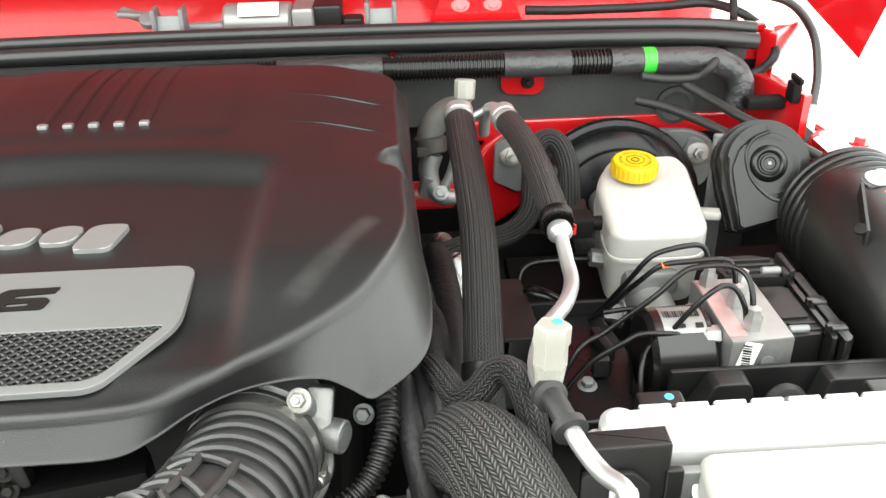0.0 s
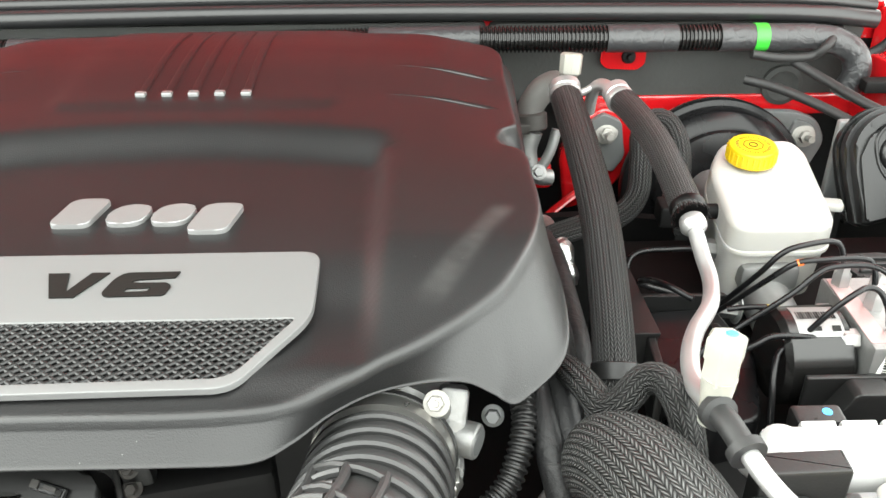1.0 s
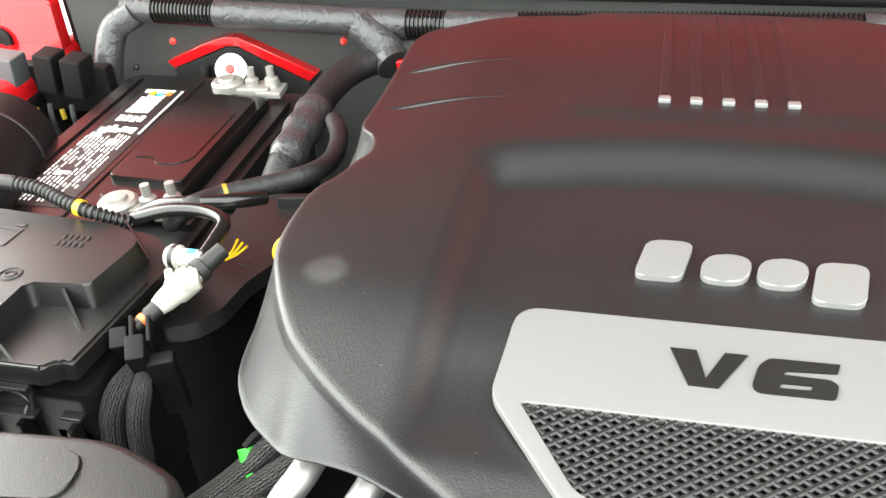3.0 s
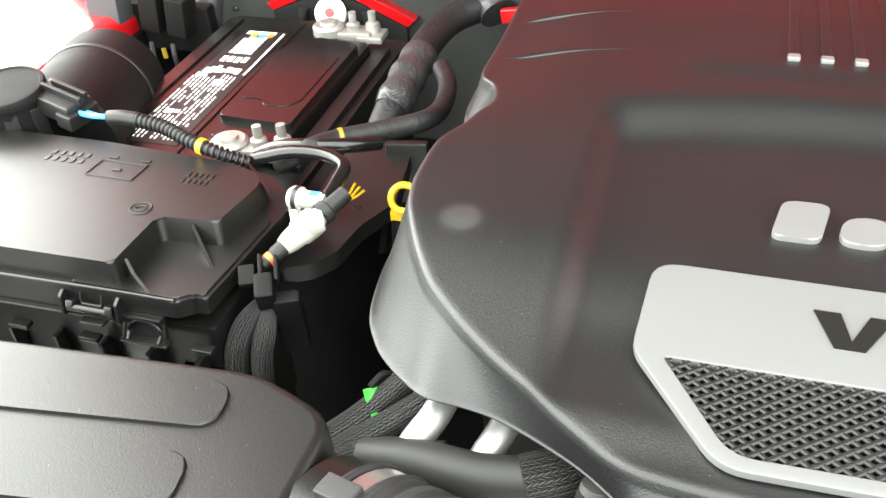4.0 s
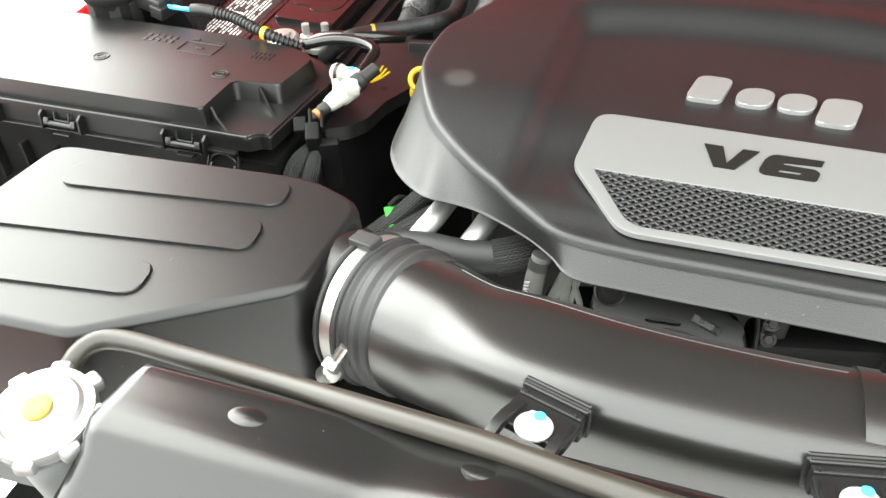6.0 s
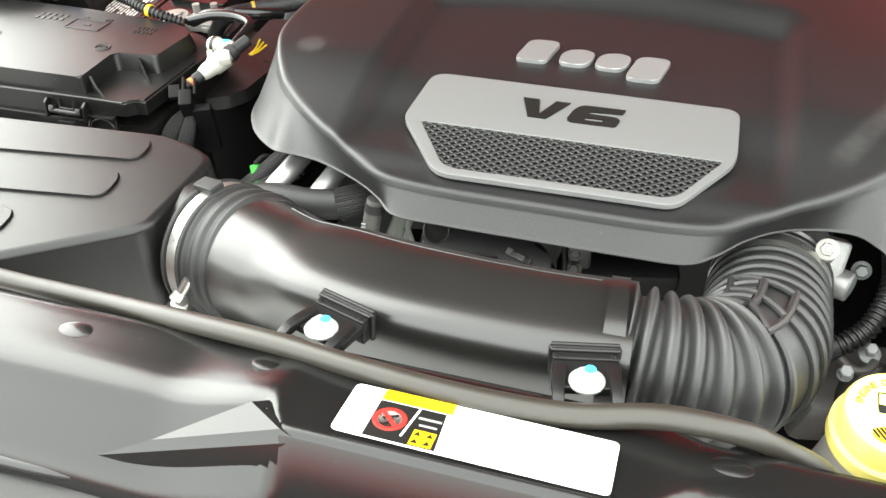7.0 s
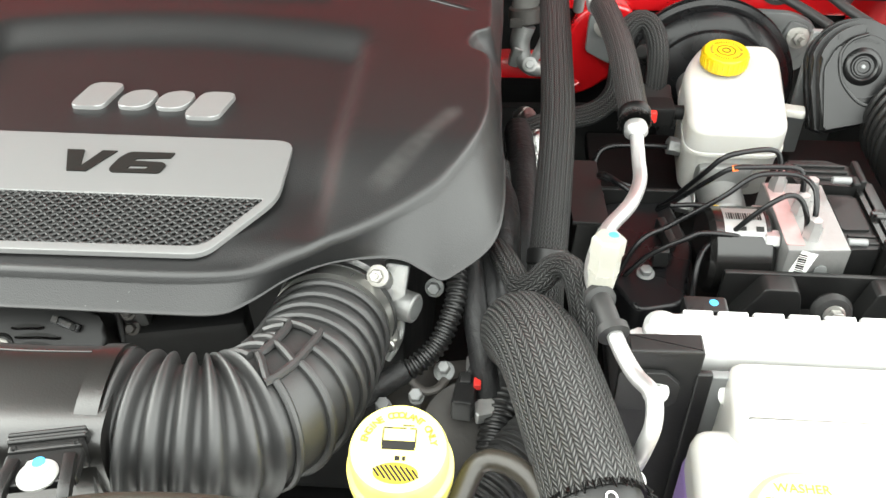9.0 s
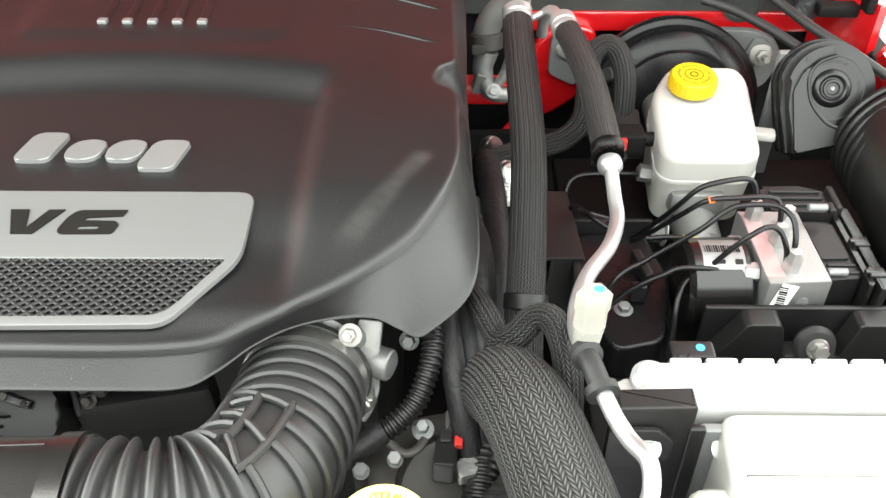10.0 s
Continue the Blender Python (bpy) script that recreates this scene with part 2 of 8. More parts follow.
class Solid:
    """Collects pieces of one part's mesh."""

    def __init__(self):
        self.v, self.f, self.uv = [], [], []

    def add(self, verts, faces, uvs=None):
        o = len(self.v)
        self.v += [tuple(p) for p in verts]
        self.f += [tuple(i + o for i in q) for q in faces]
        self.uv += uvs if uvs else [[(0, 0)] * len(q) for q in faces]
        return self

    def from_bm(self, bm, m=None):
        bm.verts.ensure_lookup_table()
        vs = [(m @ v.co) if m else v.co.copy() for v in bm.verts]
        self.add(vs, [[v.index for v in f.verts] for f in bm.faces])
        bm.free()
        return self

    def box(self, c, s, b=0.002, turn=None, seg=2):
        bm = bmesh.new()
        bmesh.ops.create_cube(bm, size=1.0)
        for v in bm.verts:
            v.co = Vector((v.co.x * s[0], v.co.y * s[1], v.co.z * s[2]))
        if b:
            bmesh.ops.bevel(bm, geom=bm.edges[:], offset=min(b, min(s) * 0.45), segments=seg, profile=0.5, affect="EDGES")
        bm.verts.index_update()
        m = Matrix.Translation(c) @ (pose(0, 0, 0, *turn) if turn else Matrix())
        return self.from_bm(bm, m)

    def prism(self, poly, z0, z1, b=0.002, m=None, seg=2, under=None):
        """An outline in x, y raised from z0 to z1, its upper rim rounded."""
        bm = bmesh.new()
        low = [bm.verts.new((p[0], p[1], z0)) for p in (under or poly)]
        top = [bm.verts.new((p[0], p[1], z1)) for p in poly]
        n = len(poly)
        area = sum(poly[i][0] * poly[(i + 1) % n][1] - poly[(i + 1) % n][0] * poly[i][1] for i in range(n))
        cap = bm.faces.new(top)
        bm.faces.new(low[::-1])
        for i in range(n):
            bm.faces.new((low[i], low[(i + 1) % n], top[(i + 1) % n], top[i]))
        if (area < 0) != (z1 < z0):
            bmesh.ops.reverse_faces(bm, faces=bm.faces[:])
        if b:
            bmesh.ops.bevel(bm, geom=list(cap.edges), offset=b, segments=seg, profile=0.5, affect="EDGES")
        bm.verts.index_update()
        return self.from_bm(bm, m)

    def lathe(self, o, axis, prof, n=32, start=0.0):
        """A turned body: prof is radius and height along the axis."""
        u, w, a = frame_of(axis)
        o = Vector(o)
        vs, fs = [], []
        for r, h in prof:
            for i in range(n):
                t = 2 * math.pi * i / n + start
                vs.append(o + a * h + (u * math.cos(t) + w * math.sin(t)) * max(r, 1e-5))
        for j in range(len(prof) - 1):
            for i in range(n):
                k = (i + 1) % n
                fs.append((j * n + i, j * n + k, (j + 1) * n + k, (j + 1) * n + i))
        fs += [tuple(range(n))[::-1], tuple((len(prof) - 1) * n + i for i in range(n))]
        return self.add(vs, fs)

    def rod(self, p0, p1, r0, r1=None, n=20, b=0.0):
        p0, p1 = Vector(p0), Vector(p1)
        r1 = r0 if r1 is None else r1
        L = (p1 - p0).length
        prof = [(r0 - b, 0), (r0, b), (r1, L - b), (r1 - b, L)] if b else [(r0, 0), (r1, L)]
        return self.lathe(p0, p1 - p0, prof, n)

    def tube(self, pts, r, n=14, step=0.006, wave=0.0, pitch=0.004, flat=1.0, power=2.0, caps=True):
        """A hose along a curve; r may be a function of the fraction along; wave and pitch make corrugations."""
        path = spline(pts, min(step, pitch / 8) if wave else step)
        vs, fs, us = [], [], []
        s, u = 0.0, None
        total = sum((path[i + 1] - path[i]).length for i in range(len(path) - 1))
        along = []
        for j, p in enumerate(path):
            d = (path[min(j + 1, len(path) - 1)] - path[max(j - 1, 0)]).normalized()
            if u is None:
                u, w, _ = frame_of(d)
            else:
                u = (u - d * u.dot(d)).normalized()
                w = d.cross(u)
            if j:
                s += (p - path[j - 1]).length
            along.append(s)
            rad = r(s / total) if callable(r) else r
            if wave:
                rad += wave * math.tanh(2.5 * math.cos(2 * math.pi * s / pitch))
            for i in range(n):
                t = 2 * math.pi * i / n
                c, q = math.cos(t), math.sin(t)
                pw = power(s / total) if callable(power) else power
                if pw != 2.0:
                    k = (abs(c) ** pw + abs(q) ** pw) ** (-1 / pw)
                    c, q = c * k, q * k
                vs.append(p + u * (c * rad) + w * (q * rad * flat))
        for j in range(len(path) - 1):
            for i in range(n):
                k = (i + 1) % n
                fs.append((j * n + i, j * n + k, (j + 1) * n + k, (j + 1) * n + i))
                us.append([(i / n, along[j]), ((i + 1) / n, along[j]), ((i + 1) / n, along[j + 1]), (i / n, along[j + 1])])
        if caps:
            fs += [tuple(range(n))[::-1], tuple((len(path) - 1) * n + i for i in range(n))]
            us += [[(0, 0)] * n, [(0, 0)] * n]
        return self.add(vs, fs, us)

    def ball(self, c, r, n=16):
        prof = [(math.sin(math.pi * i / 10), -math.cos(math.pi * i / 10)) for i in range(11)]
        o = len(self.v)
        self.lathe((0, 0, 0), (0, 0, 1), prof, n)
        for i in range(o, len(self.v)):
            p = self.v[i]
            self.v[i] = (c[0] + p[0] * r[0], c[1] + p[1] * r[1], c[2] + p[2] * r[2])
        return self

    def ring(self, o, axis, R, r, n=36, k=10, squash=1.0):
        u, w, a = frame_of(axis)
        o = Vector(o)
        vs, fs = [], []
        for i in range(n):
            t = 2 * math.pi * i / n
            e = u * math.cos(t) + w * math.sin(t)
            for j in range(k):
                q = 2 * math.pi * j / k
                vs.append(o + e * (R + r * math.cos(q)) + a * (r * squash * math.sin(q)))
        for i in range(n):
            for j in range(k):
                fs.append((i * k + j, ((i + 1) % n) * k + j, ((i + 1) % n) * k + (j + 1) % k, i * k + (j + 1) % k))
        return self.add(vs, fs)

    def hexbolt(self, o, axis, r=0.006, h=0.005, flange=None):
        a = Vector(axis).normalized()
        o = Vector(o)
        fl = flange or r * 1.45
        self.lathe(o, a, [(fl, 0), (fl, 0.0012), (r * 0.95, 0.0022)], 24)
        self.lathe(o + a * 0.002, a, [(r, 0), (r, h), (r * 0.82, h + 0.0008)], 6)
        return self

    def turned(self, m, start=0):
        """Moves what has been added from start on by the pose m."""
        for i in range(start, len(self.v)):
            self.v[i] = tuple(m @ Vector(self.v[i]))
        return self

    def mesh(self, name, material, sharp=38):
        me = bpy.data.meshes.new(name)
        me.from_pydata(self.v, [], self.f)
        lay = me.uv_layers.new(name="UVMap")
        flat = [c for face in self.uv for q in face for c in q]
        lay.data.foreach_set("uv", flat)
        me.materials.append(material)
        me.validate()
        me.shade_smooth()
        me.set_sharp_from_angle(angle=radians(sharp))
        return me


def thing(name, base, label, category, group="", kind=""):
    """An Empty at the foot of a thing, to hold its parts."""
    ob = new(name)
    ob.empty_display_size = 0.02
    ob.location = base
    return tagged(ob, label, category, group, kind)


def even(ob):
    """Keeps broad faces flat between their rounded edges."""
    w = ob.modifiers.new("even_faces", "WEIGHTED_NORMAL")
    w.keep_sharp, w.weight = True, 80
    return ob


def part(name, solid, material, parent, label="", sharp=38):
    """One mesh under a thing or under a part; its points are in the room's metres."""
    ob = even(new(name, solid.mesh(name, material, sharp)))
    ob.parent = parent
    if parent.type == "EMPTY":
        ob.matrix_parent_inverse = Matrix.Translation(parent.location).inverted()
    return tagged(ob, label)


def single(name, solid, material, label, category, group="", kind="", sharp=38):
    return tagged(even(new(name, solid.mesh(name, material, sharp))), label, category, group, kind)


def lettering(text, size, m, depth=0.0004, shear=0.0, stretch=1.0, bold=0.0):
    """Solid letters in the built-in font, laid on the plane of m, centred."""
    cu = bpy.data.curves.new("lettering", "FONT")
    cu.body, cu.size, cu.extrude, cu.shear = text, size, depth, shear
    cu.offset = bold
    cu.align_x, cu.align_y, cu.resolution_u = "CENTER", "CENTER", 3
    ob = bpy.data.objects.new("lettering", cu)
    me = bpy.data.meshes.new_from_object(ob)
    s = Solid()
    k = m @ Matrix.Diagonal((stretch, 1, 1, 1))
    s.add([k @ v.co for v in me.vertices], [tuple(q.vertices) for q in me.polygons])
    bpy.data.objects.remove(ob)
    bpy.data.meshes.remove(me)
    bpy.data.curves.remove(cu)
    return s


def rounded(pts, r, k=4):
    """An outline with its corners rounded."""
    out, n = [], len(pts)
    for i in range(n):
        a, b, c = Vector(pts[i - 1][:2]), Vector(pts[i][:2]), Vector(pts[(i + 1) % n][:2])
        rr = r[i] if isinstance(r, (list, tuple)) else r
        p, q = b + (a - b).normalized() * rr, b + (c - b).normalized() * rr
        for j in range(k + 1):
            t = j / k
            out.append(tuple((1 - t) ** 2 * p + 2 * t * (1 - t) * b + t * t * q))
    return out


def upright(y):
    """A plane facing the front of the vehicle at depth y."""
    return Matrix(((1, 0, 0, 0), (0, 0, -1, y), (0, 1, 0, 0), (0, 0, 0, 1)))


def sstep(x):
    x = min(1.0, max(0.0, x))
    return x * x * (3 - 2 * x)


# ---- setting ----
CX = -0.2115  # the engine's middle line
g = Solid().add([(-400, -400, 0), (400, -400, 0), (400, 400, 0), (-400, 400, 0)], [(0, 1, 2, 3)])
single("ground", g, GROUND, "pale smooth concrete floor round the vehicle", "ground", kind="structure")

g = Solid().box((-0.21, 0.62, 0.64), (1.40, 1.00, 0.04), 0.004)
single("engine_bay_floor", g, DARK, "dark grimy floor of the engine bay", "floor", kind="structure")
for sx, nm in ((0.60, "inner_fender_driver"), (-1.02, "inner_fender_passenger")):
    g = Solid().box((sx, 0.62, 0.80), (0.03, 1.00, 0.34), 0.004)
    single(nm, g, DARK, "black inner fender wall of the engine bay", "inner fender", kind="structure")

firewall = single("firewall", Solid().box((-0.21, 1.125, 0.85), (1.62, 0.03, 0.44), 0.004), DARK, "dark steel firewall behind the engine", "firewall", kind="structure")
g = Solid()
pad = rounded([(0.075, 0.968), (0.525, 0.960), (0.545, 1.068), (0.075, 1.068)], 0.012)
back = Matrix(((1, 0, 0, 0), (0, 0, -1, 1.108), (0, 1, 0, 0), (0, 0, 0, 1)))
g.prism(pad, 0.0, 0.016, 0.006, back)
g.prism(rounded([(-1.0, 0.80), (0.073, 0.80), (0.073, 1.07), (-1.0, 1.07)], 0.012), 0.0, 0.014, 0.006, back)
g.lathe((0.452, 1.092, 0.985), (0, -1, 0), [(0.026, 0), (0.026, 0.006), (0.020, 0.008), (0.012, 0.003)], 28)
part("insulation_pad", g, FELT, firewall, "dark grey felt insulation with scuffs")

part("red_strip", Solid().box((0.37, 1.098, 0.958), (0.40, 0.02, 0.030), 0.006), RED, firewall, "red painted firewall edge")

# cowl: tray, rear wall, rubber seal
cowl = thing("cowl_panel", (-0.21, 1.2, 1.05), "glossy red cowl tray under the windscreen", "cowl panel", kind="structure")
part("tray", Solid().box((-0.21, 1.27, 1.045), (1.62, 0.30, 0.012), 0.003), RED, cowl)
part("front_flange", Solid().box((-0.21, 1.115, 1.062), (1.56, 0.012, 0.05), 0.003), RED, cowl)
part("rear_wall", Solid().box((-0.21, 1.40, 1.13), (1.62, 0.03, 0.20), 0.01), RED, cowl)
g = Solid().prism(rounded([(0.112, 1.060), (0.262, 1.060), (0.226, 1.150), (0.148, 1.150)], 0.006), 0.0, 0.020, 0.004, upright(1.145))
g.hexbolt((0.166, 1.126, 1.122), (0, -1, 0.25), 0.0085, 0.007, 0.012).hexbolt((0.208, 1.126, 1.122), (0, -1, 0.25), 0.0085, 0.007, 0.012)
part("hinge_bracket", g, RED, cowl)
g = Solid()
for y, z, r in ((1.086, 1.083, 0.011), (1.098, 1.097, 0.008)):
    g.tube([(-1.0, y, z), (-0.6, y, z), (-0.2, y + 0.006, z + 0.002), (0.2, y + 0.004, z), (0.45, y, z - 0.004), (0.55, y - 0.004, z - 0.012)], r, 14, 0.03)
g.box((-0.215, 1.103, 1.080), (1.52, 0.012, 0.02), 0.003)
single("cowl_seal", g, SEAL, "long black rubber cowl seal on the red cowl edge", "seal", kind="structure")

# front bodywork and fenders
grille = thing("front_bodywork", (-0.21, 0.0, 0.87), "red front body panel with a black rubber edge", "body panel")
part("panel", Solid().box((-0.21, 0.022, 0.96), (1.50, 0.05, 0.18), 0.012), RED, grille)
part("edge_trim", Solid().tube([(-0.8, 0.085, 1.045), (-0.56, 0.096, 1.045), (-0.44, 0.10, 1.045), (-0.37, 0.112, 1.045), (-0.26, 0.118, 1.043), (0.0, 0.11, 1.04), (0.35, 0.09, 1.04)], 0.005, 10, 0.01), SEAL, grille)

g = Solid().prism(rounded([(0.585, 0.30), (0.92, 0.30), (0.92, 1.02), (0.66, 1.04), (0.585, 0.985)], 0.03), 0.90, 0.985, 0.02, seg=4)
fender = thing("fender", (0.75, 0.7, 0.9), "glossy red front fender beside the horn", "fender", "front fenders")
part("panel", g, RED, fender)
part("fender_bolt", Solid().hexbolt((0.634, 0.935, 0.985), (0, 0, 1), 0.0075, 0.006, 0.012), RED, fender)
g = Solid().prism([(0.545, 1.085), (0.572, 1.085), (0.592, 0.99), (0.580, 0.985)], 0.86, 1.030, 0.004)
g.prism([(0.575, 1.08), (0.64, 1.14), (0.625, 1.15), (0.56, 1.10)], 0.95, 1.085, 0.01)
part("cowl_side", g, RED, fender)
part("edge_seal", Solid().tube([(0.53, 1.13, 1.125), (0.60, 1.125, 1.110), (0.640, 1.12, 1.07), (0.648, 1.10, 1.02), (0.64, 1.08, 0.98)], 0.006, 10, 0.01), SEAL, fender)
g = Solid().prism(rounded([(-1.012, 0.30), (-1.30, 0.30), (-1.30, 1.3), (-1.012, 1.3)], 0.03), 0.90, 1.0, 0.02, seg=4)
fender2 = thing("fender", (-1.15, 0.7, 0.9), "glossy red front fender beside the fuse box", "fender", "front fenders")
part("panel", g, RED, fender2)
part("cowl_side", Solid().prism(rounded([(-1.20, 0.86), (-1.02, 0.86), (-1.015, 1.06), (-1.06, 1.10), (-1.15, 1.06), (-1.20, 0.98)], 0.01), 0.0, 0.02, 0.004, Matrix(((1, 0, 0, 0), (0, 0, -1, 1.10), (0, 1, 0, 0), (0, 0, 0, 1)))), RED, fender2)
part("side_grommet", Solid().lathe((-1.103, 1.079, 1.003), (0, -1, 0.2), [(0.018, 0), (0.018, 0.006), (0.010, 0.008), (0.006, 0.003)], 20), DARK, fender2, "black rubber grommet")
part("fender_bolt", Solid().hexbolt((-1.02, 0.80, 1.0), (0, 0, 1), 0.008, 0.006, 0.013), RED, fender2)

# open hood, leaning over the bay from its hinges at the cowl
hinge, up = Vector((0, 1.27, 1.125)), Vector((0, -0.50, 0.866))
hood_m = Matrix(((1, 0, 0, 0), (0, up.y, -up.z, hinge.y), (0, up.z, up.y, hinge.z), (0, 0, 0, 1)))
hood = thing("hood", (-0.2, 1.25, 1.12), "open red hood raised over the engine bay, with dark liner", "hood")
g = Solid().prism(rounded([(0.50, 0.0), (0.50, 1.22), (-0.92, 1.22), (-0.92, 0.0)], 0.01), 0.0, -0.03, 0.006, hood_m)
for q in ([(0.59, 0.0), (0.65, 0.2), (0.66, 1.0), (0.60, 1.22), (0.49, 1.22), (0.49, 0.0)], [(-1.25, 0.0), (-1.29, 0.2), (-1.28, 0.55), (-1.14, 0.8), (-1.03, 0.95), (-0.95, 1.22), (-0.915, 1.22), (-0.915, 0.0)]):
    g.prism(q, 0.0, -0.03, 0.006, hood_m)
part("outer_skin", g, RED, hood)
g = Solid().prism(rounded([(-1.16, 0.27), (0.46, 0.27), (0.46, 1.14), (-0.90, 1.14), (-0.96, 0.92), (-1.10, 0.70)], 0.04), 0.0, 0.014, 0.006, hood_m)
part("hood_liner", g, LINER, hood, "dark felt hood liner")
# the hood's hanging rear corner
g = Solid().add([(0.674, 1.050, 1.052), (0.600, 1.100, 1.130), (0.590, 1.110, 1.250), (0.655, 0.950, 1.200),
                 (0.680, 1.056, 1.056), (0.606, 1.106, 1.134), (0.596, 1.116, 1.254), (0.661, 0.956, 1.204)],
                [(0, 3, 2, 1), (4, 5, 6, 7), (0, 1, 5, 4), (1, 2, 6, 5), (2, 3, 7, 6), (3, 0, 4, 7)])
part("side_flange", g, RED, hood)
g = Solid().prism(rounded([(-0.95, 0.0), (0.55, 0.0), (0.48, 0.55), (-0.88, 0.55)], 0.03), 0.0, 0.006, 0.0, pose(0, 1.405, 1.215, 62, 0, 0))
single("windscreen", g, BLACKPAINT, "dark windscreen glass behind the cowl", "windscreen")


# ---- engine cover ----
def cover_top(x, y):
    """Height of the engine cover's skin."""
    dx = abs(x - CX)
    z = 1.0795 + 0.0185 * sstep((y - 0.42) / 0.13)
    z += 0.004 * sstep((y - 0.78) / 0.1) - 0.012 * max(0.0, (y - 0.90) / 0.1) ** 2
    inside = sstep((0.186 - dx) / 0.022) * sstep((0.742 - 0.8 * dx * dx - y) / 0.050)
    z -= 0.015 * inside * sstep((y - 0.40) / 0.10)
    z += 0.0026 * sstep((0.136 - dx) / 0.016) * sstep((y - 0.762) / 0.020)
    z -= 0.006 * sstep((0.432 - y) / 0.03)
    z -= 0.010 * sstep((dx - 0.20) / 0.09) * sstep((y - 0.62) / 0.2)
    return z


SHOULDER = [(0, .390), (.07, .390), (.112, .393), (.134, .399), (.157, .413), (.183, .428), (.207, .443), (.230, .460), (.244, .472), (.257, .485), (.266, .498), (.276, .517),
            (.284, .536), (.290, .558), (.294, .587), (.293, .636), (.293, .660), (.289, .680), (.276, .692), (.272, .706), (.277, .725), (.290, .740), (.291, .770), (.289, .849), (.286, .935), (.25, .965), (.14, .998), (0, 1.018)]
LIP = [(0, .376, 1.0515), (.07, .376, 1.0515), (.112, .378, 1.0515), (.132, .391, 1.052), (.153, .414, 1.053), (.178, .431, 1.054), (.207, .440, 1.054), (.233, .444, 1.051), (.250, .440, 1.045), (.263, .442, 1.034),
       (.275, .452, 1.033), (.294, .474, 1.034), (.304, .496, 1.036), (.308, .527, 1.039), (.308, .570, 1.042), (.304, .622, 1.045), (.303, .66, 1.047), (.302, .680, 1.048), (.3015, .692, 1.049), (.301, .706, 1.049), (.301, .725, 1.050), (.300, .742, 1.051), (.300, .770, 1.052), (.300, .85, 1.06), (.295, .94, 1.07), (.255, .978, 1.072), (.14, 1.01, 1.072), (0, 1.03, 1.072)]
LIP_LEFT = {3: (.131, .394, 1.052), 4: (.150, .408, 1.052), 5: (.173, .420, 1.052), 6: (.200, .431, 1.052), 7: (.223, .436, 1.051), 8: (.244, .439, 1.050), 9: (.262, .453, 1.045), 10: (.275, .464, 1.044), 11: (.287, .478, 1.043), 12: (.299, .500, 1.043), 13: (.305, .53, 1.043), 15: (.305, .638, 1.045), 16: (.291, .664, 1.047), 17: (.288, .680, 1.048), 18: (.288, .692, 1.049), 19: (.290, .706, 1.049), 20: (.297, .725, 1.05), 21: (.302, .742, 1.051), 22: (.304, .770, 1.052)}
SHOULDER_LEFT = {5: (.182, .430), 6: (.2055, .4455), 7: (.228, .463), 8: (.2415, .475), 9: (.2545, .488), 10: (.2635, .5005), 11: (.274, .519), 12: (.2825, .5375), 15: (.292, .632), 16: (.281, .658), 17: (.275, .680), 18: (.270, .692), 19: (.269, .706), 20: (.275, .725), 21: (.288, .742)}
sh, lp = list(SHOULDER), list(LIP)
for i in range(len(SHOULDER) - 2, 0, -1):
    q = SHOULDER_LEFT.get(i, SHOULDER[i])
    sh.append((-q[0], q[1]))
    q = LIP_LEFT.get(i, LIP[i])
    lp.append((-q[0], q[1], q[2]))


def ringwise(pts, k=7):
    """A closed smooth outline through pts."""
    out, n = [], len(pts)
    for i in range(n):
        a, b, c, d = (Vector((*pts[j % n], 0)[:3]) for j in (i - 1, i, i + 1, i + 2))
        for j in range(k):
            t = j / k
            p = 0.5 * ((2 * b) + (c - a) * t + (2 * a - 5 * b + 4 * c - d) * t * t + (3 * b - a - 3 * c + d) * t ** 3)
            out.append((p.x + CX, p.y, p.z))
    return out


S, L = ringwise(sh), ringwise(lp)
N = len(S)
vs, fs = [], []
mid = (CX, 0.62)
fr = [i / 46 for i in range(1, 44)] + [0.955, 0.97, 0.982, 0.991, 0.997]
vs.append((mid[0], mid[1], cover_top(*mid)))
for f in fr:
    for p in S:
        x, y = mid[0] + (p[0] - mid[0]) * f, mid[1] + (p[1] - mid[1]) * f
        d = (1 - f) * math.hypot(p[0] - mid[0], p[1] - mid[1])
        R = 0.0052
        z = cover_top(x, y)
        if d < R:
            z -= R - math.sqrt(R * R - (R - d) ** 2)
        vs.append((x, y, z))
rows = len(fr)
for h in (0.04, 0.12, 0.22, 0.34, 0.46, 0.58, 0.7, 0.82, 0.92, 0.98):
    for p, q in zip(S, L):
        z0 = cover_top(p[0], p[1]) - 0.0058
        e = 0.8 * h + 0.2 * h * h
        vs.append((p[0] + (q[0] - p[0]) * e, p[1] + (q[1] - p[1]) * e, z0 + (q[2] - z0) * h))
turn_n = []
for i in range(N):
    d = Vector((L[(i + 1) % N][0] - L[i - 1][0], L[(i + 1) % N][1] - L[i - 1][1])).normalized()
    turn_n.append((d.y, -d.x))
for out, dz in ((0.0004, 0.0001), (0.0010, -0.0003), (0.0011, -0.0009), (0.0004, -0.0016), (-0.004, -0.0014), (-0.012, -0.0010)):
    for q, v in zip(L, turn_n):
        vs.append((q[0] + v[0] * out, q[1] + v[1] * out, q[2] + dz))
rows += 16
for i in range(N):
    fs.append((0, 1 + i, 1 + (i + 1) % N))
for j in range(rows - 1):
    for i in range(N):
        k = (i + 1) % N
        fs.append((1 + j * N + i, 1 + (j + 1) * N + i, 1 + (j + 1) * N + k, 1 + j * N + k))
